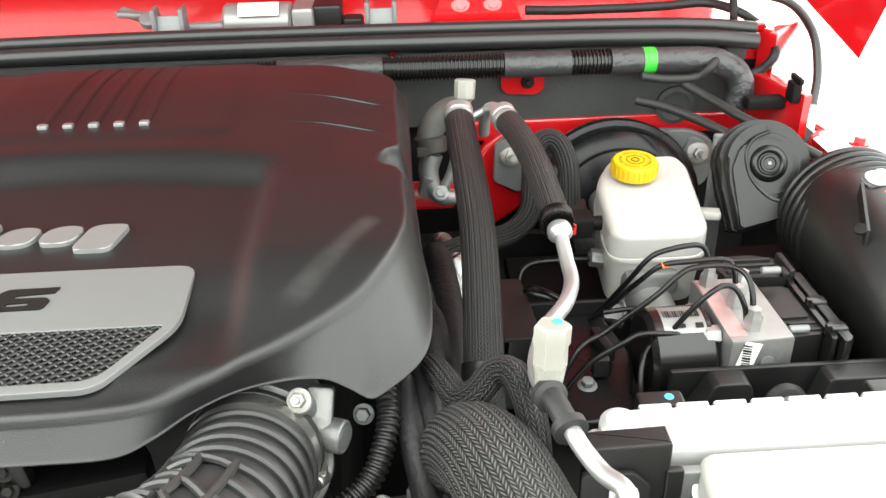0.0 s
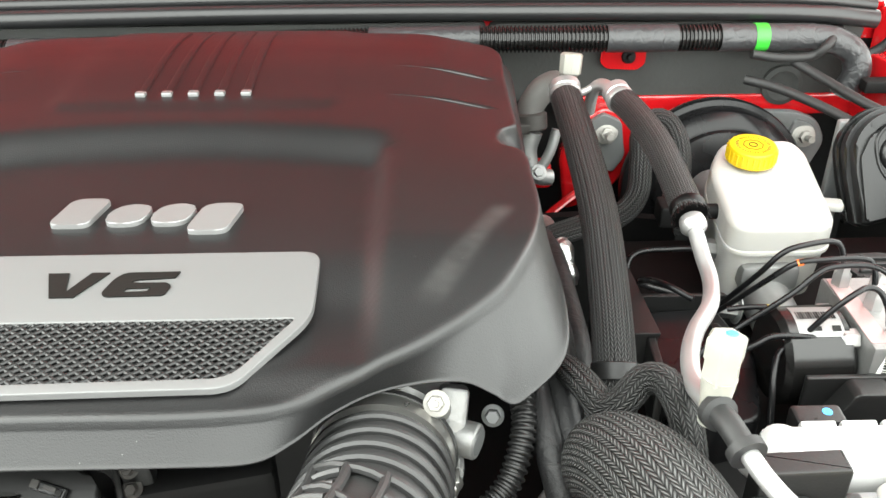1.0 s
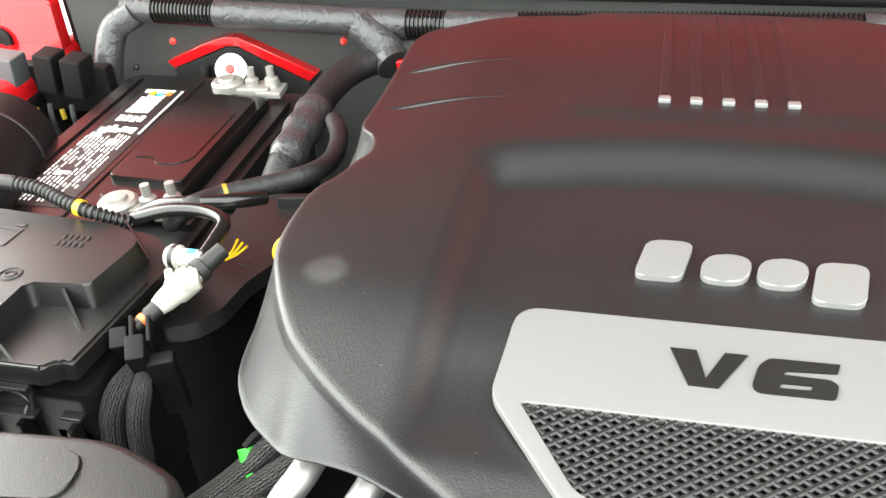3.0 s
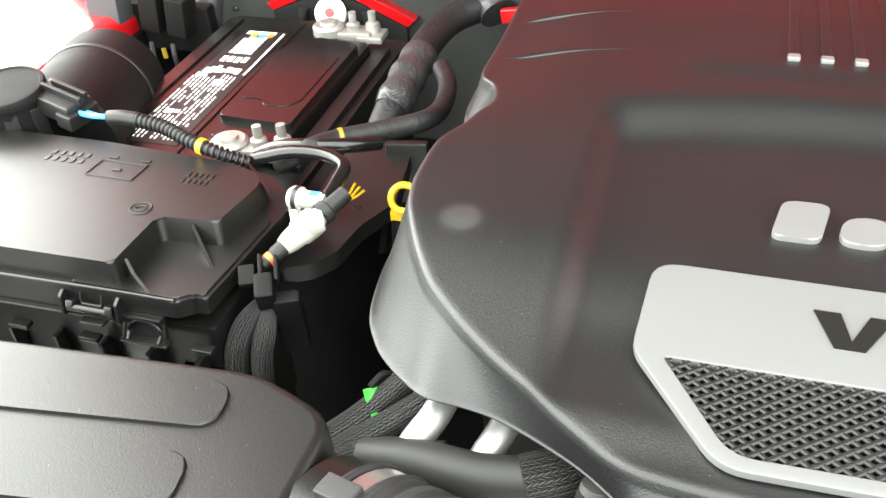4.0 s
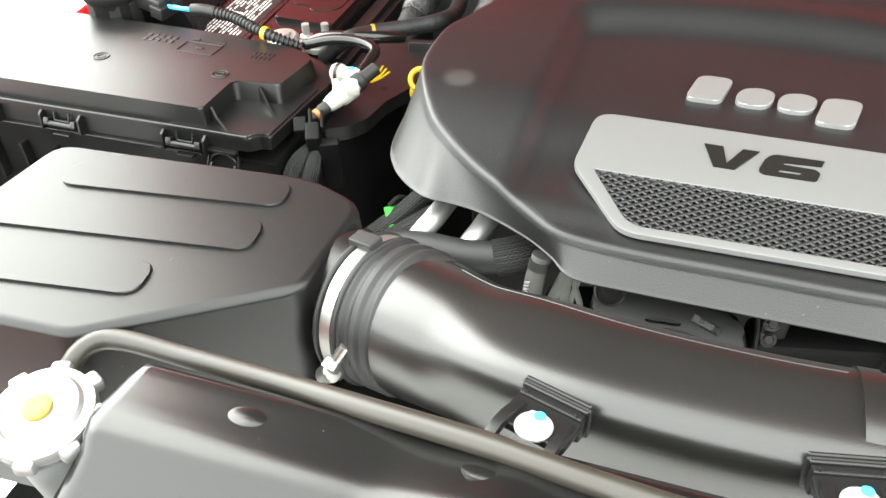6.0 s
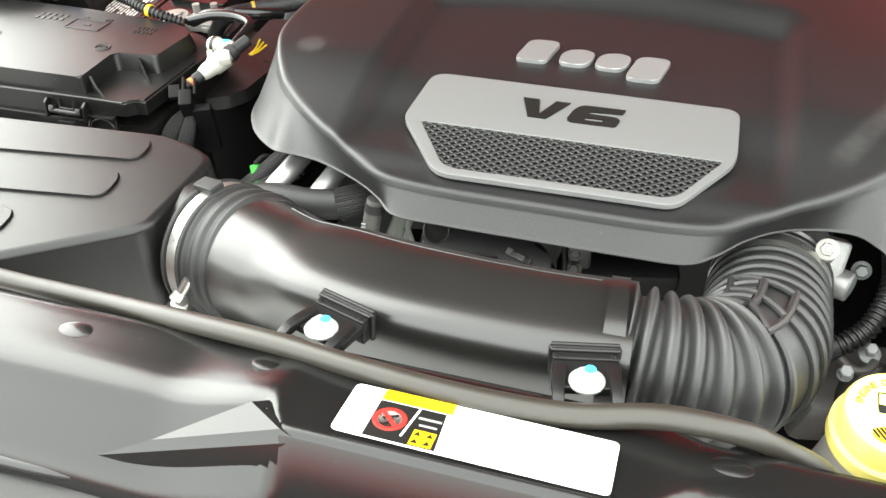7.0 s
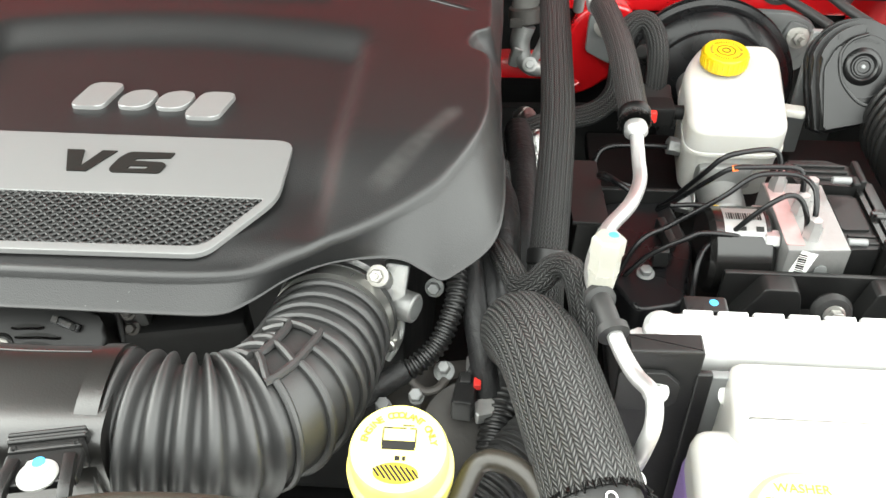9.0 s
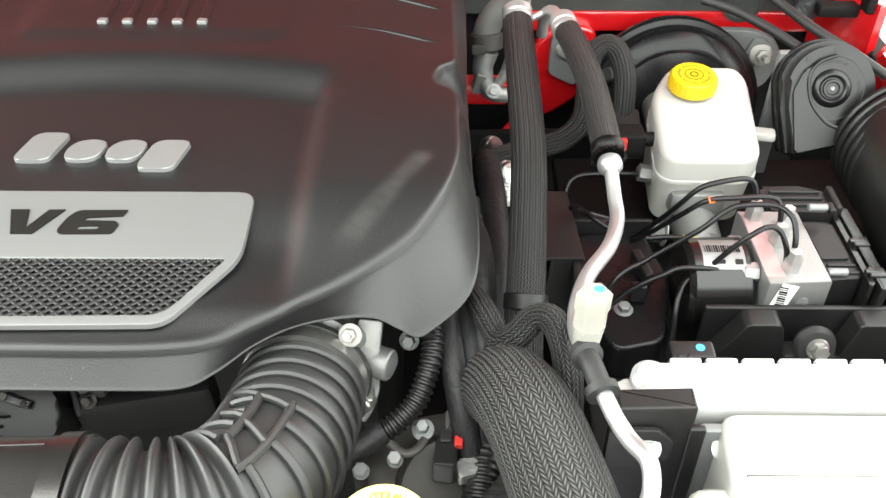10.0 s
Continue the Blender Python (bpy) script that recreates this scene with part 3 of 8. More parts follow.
cover = thing("engine_cover", (CX, 0.7, 1.03), "large black textured plastic engine cover with silver badge plate", "engine cover")
part("shell", Solid().add(vs, fs), COVER, cover, sharp=65)

# badge plate with its woven grille
PZ = 1.0778
outer = rounded([(-0.342, 0.5445), (-0.074, 0.5445), (-0.0725, 0.471), (-0.112, 0.4065), (-0.298, 0.4030), (-0.3465, 0.471)], [0.016, 0.014, 0.014, 0.012, 0.014, 0.010], 5)
inner = rounded([(-0.3295, 0.4685), (-0.0830, 0.4695), (-0.1145, 0.4155), (-0.293, 0.412)], [0.003, 0.003, 0.012, 0.012], 5)
bm = bmesh.new()
es = []
for loop in (outer, inner):
    q = [bm.verts.new((*p, 0)) for p in loop]
    es += [bm.edges.new((q[i], q[(i + 1) % len(q)])) for i in range(len(q))]
bmesh.ops.triangle_fill(bm, edges=es, use_beauty=True)
bmesh.ops.recalc_face_normals(bm, faces=bm.faces[:])
if bm.faces[:][0].normal.z < 0:
    bmesh.ops.reverse_faces(bm, faces=bm.faces[:])
rim = [e for e in bm.edges if e.is_boundary]
ext = bmesh.ops.extrude_edge_only(bm, edges=rim)
for v in ext["geom"]:
    if isinstance(v, bmesh.types.BMVert):
        v.co.z -= 0.0045
bmesh.ops.bevel(bm, geom=[e for e in rim if e.is_valid], offset=0.0012, segments=2, profile=0.5, affect="EDGES")
bm.verts.index_update()


def tilt_plate(p):
    return (p[0], p[1], p[2] + PZ + 0.0045 + 0.03 * (p[1] - 0.47))


g = Solid().from_bm(bm)
g.v = [tilt_plate(p) for p in g.v]
plate = part("badge_plate", g, PLATE, cover, "silver painted badge plate", 30)
g = Solid().prism(inner, -0.006, -0.0045, 0.0)
g.v = [tilt_plate(p) for p in g.v]
part("grille_backing", g, DARK, plate)


def clip(a, b, poly):
    """The piece of the line a-b inside a convex outline."""
    t0, t1 = 0.0, 1.0
    n = len(poly)
    area = sum(poly[i][0] * poly[(i + 1) % n][1] - poly[(i + 1) % n][0] * poly[i][1] for i in range(n))
    sg = 1 if area > 0 else -1
    for i in range(n):
        p, q = poly[i], poly[(i + 1) % n]
        ex, ey = q[0] - p[0], q[1] - p[1]
        na = sg * (ex * (a[1] - p[1]) - ey * (a[0] - p[0]))
        nb = sg * (ex * (b[1] - p[1]) - ey * (b[0] - p[0]))
        if na < 0 and nb < 0:
            return None
        if na < 0:
            t0 = max(t0, na / (na - nb))
        elif nb < 0:
            t1 = min(t1, na / (na - nb))
    return (t0, t1) if t1 > t0 else None


g = Solid()
for s in (1, -1):
    for i in range(-14, 44):
        x0 = -0.36 + i * 0.0094
        a, b = (x0, 0.40), (x0 + s * 0.1007, 0.475)
        c = clip(a, b, inner)
        if c and c[1] - c[0] > 0.02:
            p = [a[0] + (b[0] - a[0]) * t for t in c]
            q = [a[1] + (b[1] - a[1]) * t for t in c]
            L2 = math.hypot(p[1] - p[0], q[1] - q[0])
            g.box(((p[0] + p[1]) / 2, (q[0] + q[1]) / 2, -0.002 + s * 0.0001), (L2, 0.0030, 0.0026), 0.0008, (0, 0, math.degrees(math.atan2(q[1] - q[0], p[1] - p[0]))), 1)
g.v = [tilt_plate(p) for p in g.v]
part("grille_mesh", g, SATIN, plate, "black diamond grille mesh")
g = Solid().prism([(-0.2535, 0.5205), (-0.2395, 0.5205), (-0.2350, 0.4995), (-0.2245, 0.5205), (-0.2125, 0.5205), (-0.2285, 0.4935), (-0.2440, 0.4935)], 0.0, 0.0010, 0.0)
six = rounded([(-0.2015, 0.5200), (-0.1655, 0.5205), (-0.1675, 0.5135), (-0.1935, 0.5115), (-0.1955, 0.5085), (-0.1715, 0.5080), (-0.1680, 0.5045), (-0.1705, 0.4940), (-0.2090, 0.4935), (-0.2118, 0.4975), (-0.2075, 0.5135)], [0.003, 0.0005, 0.0005, 0.0008, 0.0008, 0.002, 0.002, 0.003, 0.003, 0.003, 0.004], 3)
hole = rounded([(-0.1965, 0.5020), (-0.1810, 0.5025), (-0.1825, 0.4988), (-0.1980, 0.4983)], 0.0008, 2)
bm = bmesh.new()
es = []
for loop in (six, hole):
    q = [bm.verts.new((*p, 0)) for p in loop]
    es += [bm.edges.new((q[i], q[(i + 1) % len(q)])) for i in range(len(q))]
bmesh.ops.triangle_fill(bm, edges=es, use_beauty=True)
for f in bm.faces:
    if f.normal.z < 0:
        f.normal_flip()
for v in bmesh.ops.extrude_edge_only(bm, edges=[e for e in bm.edges if e.is_boundary])["geom"]:
    if isinstance(v, bmesh.types.BMVert):
        v.co.z -= 0.0010
for v in bm.verts:
    v.co.z += 0.0010
bm.verts.index_update()
g.from_bm(bm)
g.v = [tilt_plate((p[0], p[1], p[2] + 0.0002)) for p in g.v]
part("engine_lettering", g, INK_AND_HOLES, plate, "black slanted V6 lettering", 30)

# brand emblem as four plain raised slabs
def slab(x0, x1, y0, y1, lean=0.010, r=0.008):
    k = lean / 0.05
    q = [(x0 + (y0 - 0.587) * k, y0), (x1 + (y0 - 0.587) * k, y0), (x1 + (y1 - 0.587) * k, y1), (x0 + (y1 - 0.587) * k, y1)]
    s = Solid().prism(rounded(q, r), 0.0, 0.005, 0.001)
    s.v = [(p[0], p[1], p[2] + cover_top(p[0], p[1]) - 0.001) for p in s.v]
    return s


for x0, x1, y0, y1, r in ((-0.276, -0.247, 0.582, 0.621, 0.007), (-0.238, -0.209, 0.583, 0.611, 0.012), (-0.205, -0.176, 0.583, 0.611, 0.012), (-0.172, -0.142, 0.571, 0.611, 0.008)):
    part("emblem_block", slab(x0, x1, y0, y1, r=r), BRIGHT, cover, "plain satin silver emblem block")

# five ribs with bright ends on the rear dome
for i in range(5):
    x0 = -0.2635 + i * 0.0242
    x1 = CX + (x0 - CX) * 0.98
    g = Solid()
    g.tube([(x0 + (x1 - x0) * t, 0.797 + 0.185 * t, cover_top(x0 + (x1 - x0) * t, 0.797 + 0.185 * t) + 0.0002) for t in (0, 0.2, 0.4, 0.6, 0.8, 1)], 0.0042, 8, 0.01, flat=0.5)
    part("rib", g, COVER, cover)
    part("rib_end", Solid().box((x0, 0.7935, cover_top(x0, 0.7935) + 0.001), (0.0095, 0.0075, 0.005), 0.0012), BRIGHT, cover, "bright silver rib end")
for s in (1, -1):
    for y0, y1, a in ((0.865, 0.845, 0.165), (0.800, 0.775, 0.155)):
        g = Solid().tube([(CX + s * (a + t * (0.284 - a)), y0 + (y1 - y0) * t, cover_top(CX + s * (a + t * (0.284 - a)), y0 + (y1 - y0) * t) - 0.001 - 0.004 * max(0, t - 0.85) / 0.15) for t in (0, 0.25, 0.5, 0.75, 0.95)], lambda f: 0.001 + 0.0045 * f, 8, 0.01, flat=0.7)
        part("side_crease", g, COVER, cover)
# engine block below the cover
eng = thing("engine_block", (CX, 0.7, 0.66), "dark engine block under the cover", "engine")
part("block", Solid().box((CX, 0.74, 0.85), (0.46, 0.50, 0.37), 0.02), DARK, eng)
part("rear_skirt", Solid().box((CX, 0.80, 0.98), (0.545, 0.34, 0.14), 0.02), DARK, eng)


# ---- air intake ----
airbox = thing("air_filter_box", (-0.63, 0.33, 0.9), "black plastic air filter housing with three ribbed lid panels", "air filter box")
lid = rounded([(-0.785, 0.411), (-0.550, 0.4275), (-0.494, 0.405), (-0.496, 0.300), (-0.622, 0.212), (-0.80, 0.203)], [0.02, 0.02, 0.02, 0.012, 0.012, 0.02])
foot = rounded([(-0.80, 0.424), (-0.547, 0.440), (-0.484, 0.412), (-0.498, 0.300), (-0.620, 0.192), (-0.82, 0.180)], [0.02, 0.02, 0.02, 0.012, 0.012, 0.02])
LID_T = pose(-0.6, 0.33, 1.064, -3.0, 0.0, 0) @ Matrix.Translation((0.6, -0.33, 0))
g = Solid().prism(lid, -0.16, 0.0, 0.0065, LID_T, 4, foot)
part("lid", g, MOULDED, airbox)
for (x0, y0), (x1, y1), w in (((-0.745, 0.372), (-0.556, 0.396), 0.034), ((-0.775, 0.312), (-0.553, 0.342), 0.038), ((-0.80, 0.247), (-0.604, 0.274), 0.036)):
    d = Vector((x1 - x0, y1 - y0)).normalized()
    o = Vector((-d.y, d.x)) * w / 2
    q = [(x0 - o.x, y0 - o.y), (x1 - o.x, y1 - o.y), (x1 + o.x, y1 + o.y), (x0 + o.x, y0 + o.y)]
    part("lid_rib", Solid().prism(rounded(q, 0.013), -0.004, 0.0022, 0.0012, LID_T), MOULDED, airbox)
part("outlet_collar", Solid().lathe((-0.482, 0.352, 1.010), (1, -0.32, 0.06), [(0.052, -0.014), (0.052, 0.02), (0.056, 0.022), (0.056, 0.03)], 40), MOULDED, airbox)

duct_path = [(-0.470, 0.346, 1.012), (-0.425, 0.330, 1.020), (-0.36, 0.303, 1.033), (-0.28, 0.283, 1.042), (-0.20, 0.277, 1.046), (-0.125, 0.281, 1.046)]
intake = thing("intake_duct", (-0.3, 0.29, 1.0), "smooth black plastic intake duct with rubber cuff and steel clamp", "intake duct")


def duct_skin(pts):
    """A duct, round at the cuff, with a flat top and a tight front shoulder further on."""
    line = spline(pts, 0.004)
    vs, fs, n = [], [], 72
    for j, p in enumerate(line):
        f = j / (len(line) - 1)
        d = (line[min(j + 1, len(line) - 1)] - line[max(j - 1, 0)]).normalized()
        front = d.cross(Vector((0, 0, 1))).normalized()
        up = front.cross(d)
        r = 0.0530 - 0.0040 * sstep(f * 5.0) - 0.0018 * sstep((f - 0.13) / 0.10) - 0.0014 * sstep((f - 0.5) * 2)
        k = sstep((f - 0.14) / 0.24)
        for i in range(n):
            t = 2 * math.pi * i / n
            c, q = math.cos(t), math.sin(t)
            pw = 2.0 + k * (2.6 if c > 0 and q > 0 else 0.9 if q > 0 else 0.6)
            e = (abs(c) ** pw + abs(q) ** pw) ** (-1 / pw)
            vs.append(p + front * (c * e * r) + up * (q * e * r))
        if j:
            fs += [((j - 1) * n + i, (j - 1) * n + (i + 1) % n, j * n + (i + 1) % n, j * n + i) for i in range(n)]
    fs += [tuple(range(n))[::-1], tuple((len(line) - 1) * n + i for i in range(n))]
    return Solid().add(vs, fs)


skin = duct_skin(duct_path[1:])
part("duct_tube", skin, DUCT, intake, sharp=60)
g = Solid().tube([(-0.472, 0.347, 1.011), (-0.448, 0.339, 1.015), (-0.424, 0.331, 1.0195), (-0.412, 0.3265, 1.0215)], lambda f: 0.0545 - 0.0018 * sstep(f * 3 - 2) + (0.0020 if 0.30 < f < 0.42 or 0.52 < f < 0.64 or 0.74 < f < 0.82 else 0), 48, 0.0015)
part("rubber_cuff", g, RUBBER, intake, sharp=60)
ca = Vector((1, -0.33, 0.14)).normalized()
g = Solid().lathe(Vector((-0.462, 0.343, 1.013)), ca, [(0.0552, -0.005), (0.0568, -0.005), (0.0568, 0.005), (0.0552, 0.005)], 48)
band = part("clamp_band", g, STEEL, intake, "bright steel hose clamp")
for h in (-0.009, 0.008):
    part("clamp_guide", Solid().ring(Vector((-0.462, 0.343, 1.013)) + ca * h, ca, 0.0562, 0.0022, 48, 8), RUBBER, intake, "black rubber guide ring")
part("guide_tab", Solid().box((-0.470, 0.352, 1.0715), (0.022, 0.014, 0.006), 0.0015, (0, -8, -18)), RUBBER, intake)
part("clamp_screw", Solid().rod((-0.483, 0.286, 0.994), (-0.472, 0.281, 1.006), 0.0072, n=16, b=0.001).box((-0.474, 0.288, 1.004), (0.013, 0.012, 0.018), 0.002, (20, 0, -18)).box((-0.4838, 0.2856, 0.9935), (0.0015, 0.011, 0.0015), 0).rod((-0.470, 0.286, 1.016), (-0.463, 0.290, 1.028), 0.0045, n=10), STEEL, band)
g = Solid().tube([skin.v[j * 72 + 24] for j in range(8, len(skin.v) // 72 - 4, 4)], 0.0008, 8, 0.006)
part("mould_seam", g, GLOSSY, intake)
part("end_flange", Solid().tube([(-0.143, 0.2800, 1.046), (-0.137, 0.2803, 1.046), (-0.130, 0.2808, 1.046)], 0.0492, 44, 0.003, power=2.5).box((-0.139, 0.243, 1.083), (0.014, 0.012, 0.014), 0.003), DUCT, intake)


def duct_clip(o, turn):
    """A black clip plate with side fingers and a shouldered bolt."""
    m = pose(*o, -6, 0, turn) @ Matrix.Scale(0.86, 4)
    g = Solid().prism(rounded([(-0.024, 0.012), (0.024, 0.012), (0.024, -0.016), (-0.024, -0.016)], 0.004), -0.011, -0.005, 0.002)
    g.box((0, 0.0150, -0.014), (0.046, 0.009, 0.022), 0.002).box((0, 0.0215, -0.014), (0.051, 0.006, 0.026), 0.0025)
    for y, z in ((0.0185, -0.0022), (0.0230, -0.0008)):
        g.rod((-0.024, y, z), (0.024, y, z), 0.0016, n=10, b=0.0006)
    for x in (-0.019, 0.019):
        g.tube([(x * 0.9, 0.004, -0.006), (x, -0.014, -0.004), (x * 1.02, -0.028, -0.006), (x * 1.02, -0.036, -0.014), (x * 1.02, -0.037, -0.022)], 0.0042, 8, 0.004, power=4.0)
        g.box((x * 1.02, -0.0365, -0.022), (0.012, 0.006, 0.008), 0.002)
        g.lathe((x, 0.0135, -0.0032), (0, 0, 1), [(0.002, 0), (0.0014, 0.0018)], 10)
    g.turned(m)
    c = part("clip_plate", g, MOULDED, intake, "black clip plate")
    b = Solid().lathe((0, -0.009, -0.006), (0, 0, 1), [(0.0125, 0), (0.0125, 0.0016), (0.0108, 0.0030), (0.0090, 0.0038)], 32).lathe((0, -0.009, -0.0025), (0, 0, 1), [(0.0078, 0), (0.0078, 0.0040), (0.0066, 0.0054)], 6, 0.3)
    part("clip_bolt", b.turned(m), WHITEBOLT, c, "white coated bolt")
    part("bolt_mark", Solid().lathe((0.002, -0.006, 0.0029), (0, 0, 1), [(0.0042, 0), (0.0038, 0.0006)], 12).turned(m), BLUE, c, "blue paint mark")


duct_clip((-0.308, 0.220, 1.096), -16)
duct_clip((-0.146, 0.222, 1.096), 12)

# corrugated rubber elbow
bel = thing("intake_elbow", (-0.04, 0.31, 0.99), "black corrugated rubber intake elbow with moulded ribs", "intake hose")
epath = [(-0.132, 0.2808, 1.046), (-0.104, 0.2815, 1.043), (-0.076, 0.289, 1.037), (-0.053, 0.310, 1.029), (-0.041, 0.340, 1.018), (-0.036, 0.373, 1.008), (-0.033, 0.405, 1.000), (-0.031, 0.436, 0.994)]
path = spline(epath, 0.001)
ELEN = sum((path[i + 1] - path[i]).length for i in range(len(path) - 1))
g = Solid().tube(epath, lambda f: 0.0470 - 0.0035 * f + (0.0048 * math.tanh(1.3 * math.cos(2 * math.pi * f * ELEN / 0.0126)) if f * ELEN < 0.0755 else -0.0012), 56, 0.0010, wave=0)
part("bellows", g, BELLOWS, bel, sharp=70)
LN = len(path)


def on_elbow(s, ang, r):
    """A point on the elbow at s metres along, ang degrees round from its right."""
    j = min(LN - 4, max(3, int(LN * s / ELEN)))
    d = (path[j + 3] - path[j - 3]).normalized()
    side = d.cross(Vector((0, 0, 1))).normalized()
    return path[j] + (side * math.cos(radians(ang)) + side.cross(d) * math.sin(radians(ang))) * r


for k in range(8):
    s0 = 0.082 + 0.0172 * k
    if k < 4:
        spans = [range(-130, 72, 8), range(104, 231, 8)]
    else:
        spans = [range(-130, 231, 8)]
    for span in spans:
        pts = [on_elbow(s0, a, 0.0476 - 0.0035 * s0 / ELEN) for a in span]
        part("ring_rib", Solid().tube(pts, 0.0031, 8, 0.008), BELLOWS, bel)
for ang, s0, s1 in ((73, 0.076, 0.134), (100, 0.086, 0.136), (128, 0.098, 0.150)):
    pts = [on_elbow(s0 + (s1 - s0) * k / 6, ang, 0.0468) for k in range(7)]
    part("ladder_rib", Solid().tube(pts, 0.0030, 8, 0.006), BELLOWS, bel)
for s0, s1, a0, a1 in ((0.086, 0.078, 100, 73), (0.104, 0.096, 100, 73), (0.136, 0.130, 100, 73), (0.148, 0.137, 128, 100), (0.116, 0.108, 128, 100)):
    part("ladder_rung", Solid().tube([on_elbow(s0 + (s1 - s0) * k / 3, a0 + (a1 - a0) * k / 3, 0.0468) for k in range(4)], 0.0028, 8, 0.006), BELLOWS, bel)

# throttle body
thr = thing("throttle_body", (-0.02, 0.46, 0.95), "cast aluminium throttle body with side port", "throttle body")
te, ta = Vector((-0.031, 0.436, 0.994)), Vector((0.09, 0.97, -0.19)).normalized()
g = Solid().lathe(te, ta, [(0.0440, -0.011), (0.0466, -0.011), (0.0466, 0.002), (0.0440, 0.002)], 52)
cb = part("clamp_band", g, STEEL, thr, "wide steel hose clamp")
part("hose_end", Solid().lathe(te, ta, [(0.043, 0.001), (0.0475, 0.002), (0.0480, 0.006), (0.043, 0.008)], 44), BELLOWS, thr, "black rubber hose end")
g = Solid().lathe(te + ta * 0.007, ta, [(0.040, 0), (0.040, 0.006), (0.046, 0.010), (0.046, 0.05)], 40)
g.box((-0.006, 0.482, 1.000), (0.032, 0.040, 0.030), 0.006, (0, 0, 8))
g.rod((0.004, 0.470, 1.000), (0.0045, 0.4425, 1.0335), 0.0100, 0.0082, 20, 0.001)
g.box((0.014, 0.462, 1.010), (0.020, 0.016, 0.034), 0.004, (-30, 8, 0))
g.rod((-0.012, 0.468, 0.992), (0.031, 0.450, 0.993), 0.0130, 0.0122, n=28, b=0.0012)
g.tube([(0.016, 0.458, 0.985), (0.018, 0.448, 0.972), (0.014, 0.436, 0.963), (0.008, 0.430, 0.955)], 0.004, 8, 0.004)
part("housing", g, ALLOY, thr)
# The port is solid; this grey disc carries the bore's shading as colour.
part("bore_shading", Solid().rod((0.0312, 0.4499, 0.993), (0.0316, 0.4497, 0.993), 0.0092, n=22), GREYPLATE, thr)
part("housing_bolt", Solid().hexbolt((0.0040, 0.4420, 1.0345), (-0.15, -0.75, 0.6), 0.0055, 0.005, 0.0085).lathe((0.0034, 0.4362, 1.0391), (-0.15, -0.75, 0.6), [(0.0026, 0), (0.0020, 0.0022)], 14), LEAD, thr)
part("clamp_screw", Solid().rod((0.016, 0.436, 0.972), (0.011, 0.424, 0.976), 0.0055, n=14, b=0.001).box((0.0135, 0.434, 0.975), (0.010, 0.014, 0.010), 0.002), STEEL, cb)

# ---- radiator shroud, label, drain hose, caps ----
shroud = thing("radiator_shroud", (-0.2, 0.14, 0.95), "black plastic radiator top cover with warning label", "radiator cover")
SH_T = pose(0, 0.15, 1.103, -13, 0.7, 0) @ Matrix.Translation((0, -0.15, 0))

def across(x, left, mid_, right, start=0.390, run=0.095):
    """Blends a left-wing, middle and right-wing value along the panel."""
    a, b = sstep((x + start) / run), sstep((x + 0.115) / 0.05)
    v = left + (mid_ - left) * a
    return v + (right - v) * b


vs, fs = [], []
stations = [-0.560, -0.556, -0.550] + [-0.545 + 0.00625 * i for i in range(105)] + [0.118, 0.122, 0.125]
for i, x in enumerate(stations):
    end = max(0.0, 1 - min(x + 0.560, 0.125 - x) / 0.010)
    ry, rz = across(x, 0.197, 0.198, 0.195) - 0.012 * end, across(x, 1.0805, 1.0915, 1.0820) - 0.007 * end ** 2
    fy, fz = across(x, 0.141, 0.124, 0.151, 0.312, 0.019) + 0.006 * end, across(x, 1.0866, 1.1090, 1.0915) - 0.007 * end ** 2
    by, bz = across(x, 0.093, 0.108, 0.114, 0.312, 0.019), across(x, 1.038, 1.040, 1.030)
    prof = [(ry + 0.006, rz - 0.05), (ry + 0.004, rz - 0.006), (ry + 0.002, rz - 0.0015), (ry - 0.003, rz + 0.0002)]
    soft = across(x, 0.018, 0.005, 0.018, 0.312, 0.019)
    for k in (0.25, 0.5, 0.75):
        e = (fy + soft - ry) / (fy - ry) * k
        prof.append((ry + (fy - ry) * e, rz + (fz - rz) * e))
    prof += [(fy + soft, fz + (rz - fz) * soft / (ry - fy) + 0.0004), (fy + soft * 0.35, fz - soft * 0.06), (fy - soft * 0.15, fz - soft * 0.30), (fy - soft * 0.5, fz - soft * 0.75)]
    prof += [(fy + (by - fy) * 0.72, fz + (bz - fz) * 0.52), (fy + (by - fy) * 0.9, fz + (bz - fz) * 0.76), (by, bz), (by - 0.001, bz - 0.02)]
    vs += [(x, *q) for q in prof]
    K = len(prof)
    if i:
        fs += [((i - 1) * K + j, (i - 1) * K + j + 1, i * K + j + 1, i * K + j) for j in range(K - 1)]
fs += [tuple(range(K))[::-1], tuple((len(stations) - 1) * K + j for j in range(K))]
part("top_panel", Solid().add(vs, fs), GLOSSY, shroud, sharp=80)
# the raised middle stands out of the wing as a sharp wedge
q = [(-0.378, 0.1170, 1.0775), (-0.294, 0.1231, 1.1096), (-0.299, 0.148, 1.1040), (-0.319, 0.1385, across(-0.319, 1.0866, 1.1090, 1.0915) + 0.0004), (-0.412, 0.1070, 1.0635), (-0.283, 0.1214, 1.1040), (-0.278, 0.1130, 1.0500), (-0.285, 0.145, 1.05), (-0.400, 0.130, 1.045)]
part("raised_wedge", Solid().add(q, [(0, 1, 3), (3, 1, 2), (0, 4, 5, 1), (4, 6, 5), (2, 1, 5, 6, 7), (4, 8, 6), (8, 7, 6), (0, 3, 8), (0, 8, 4), (3, 2, 7, 8)]), GLOSSY, shroud, sharp=12)
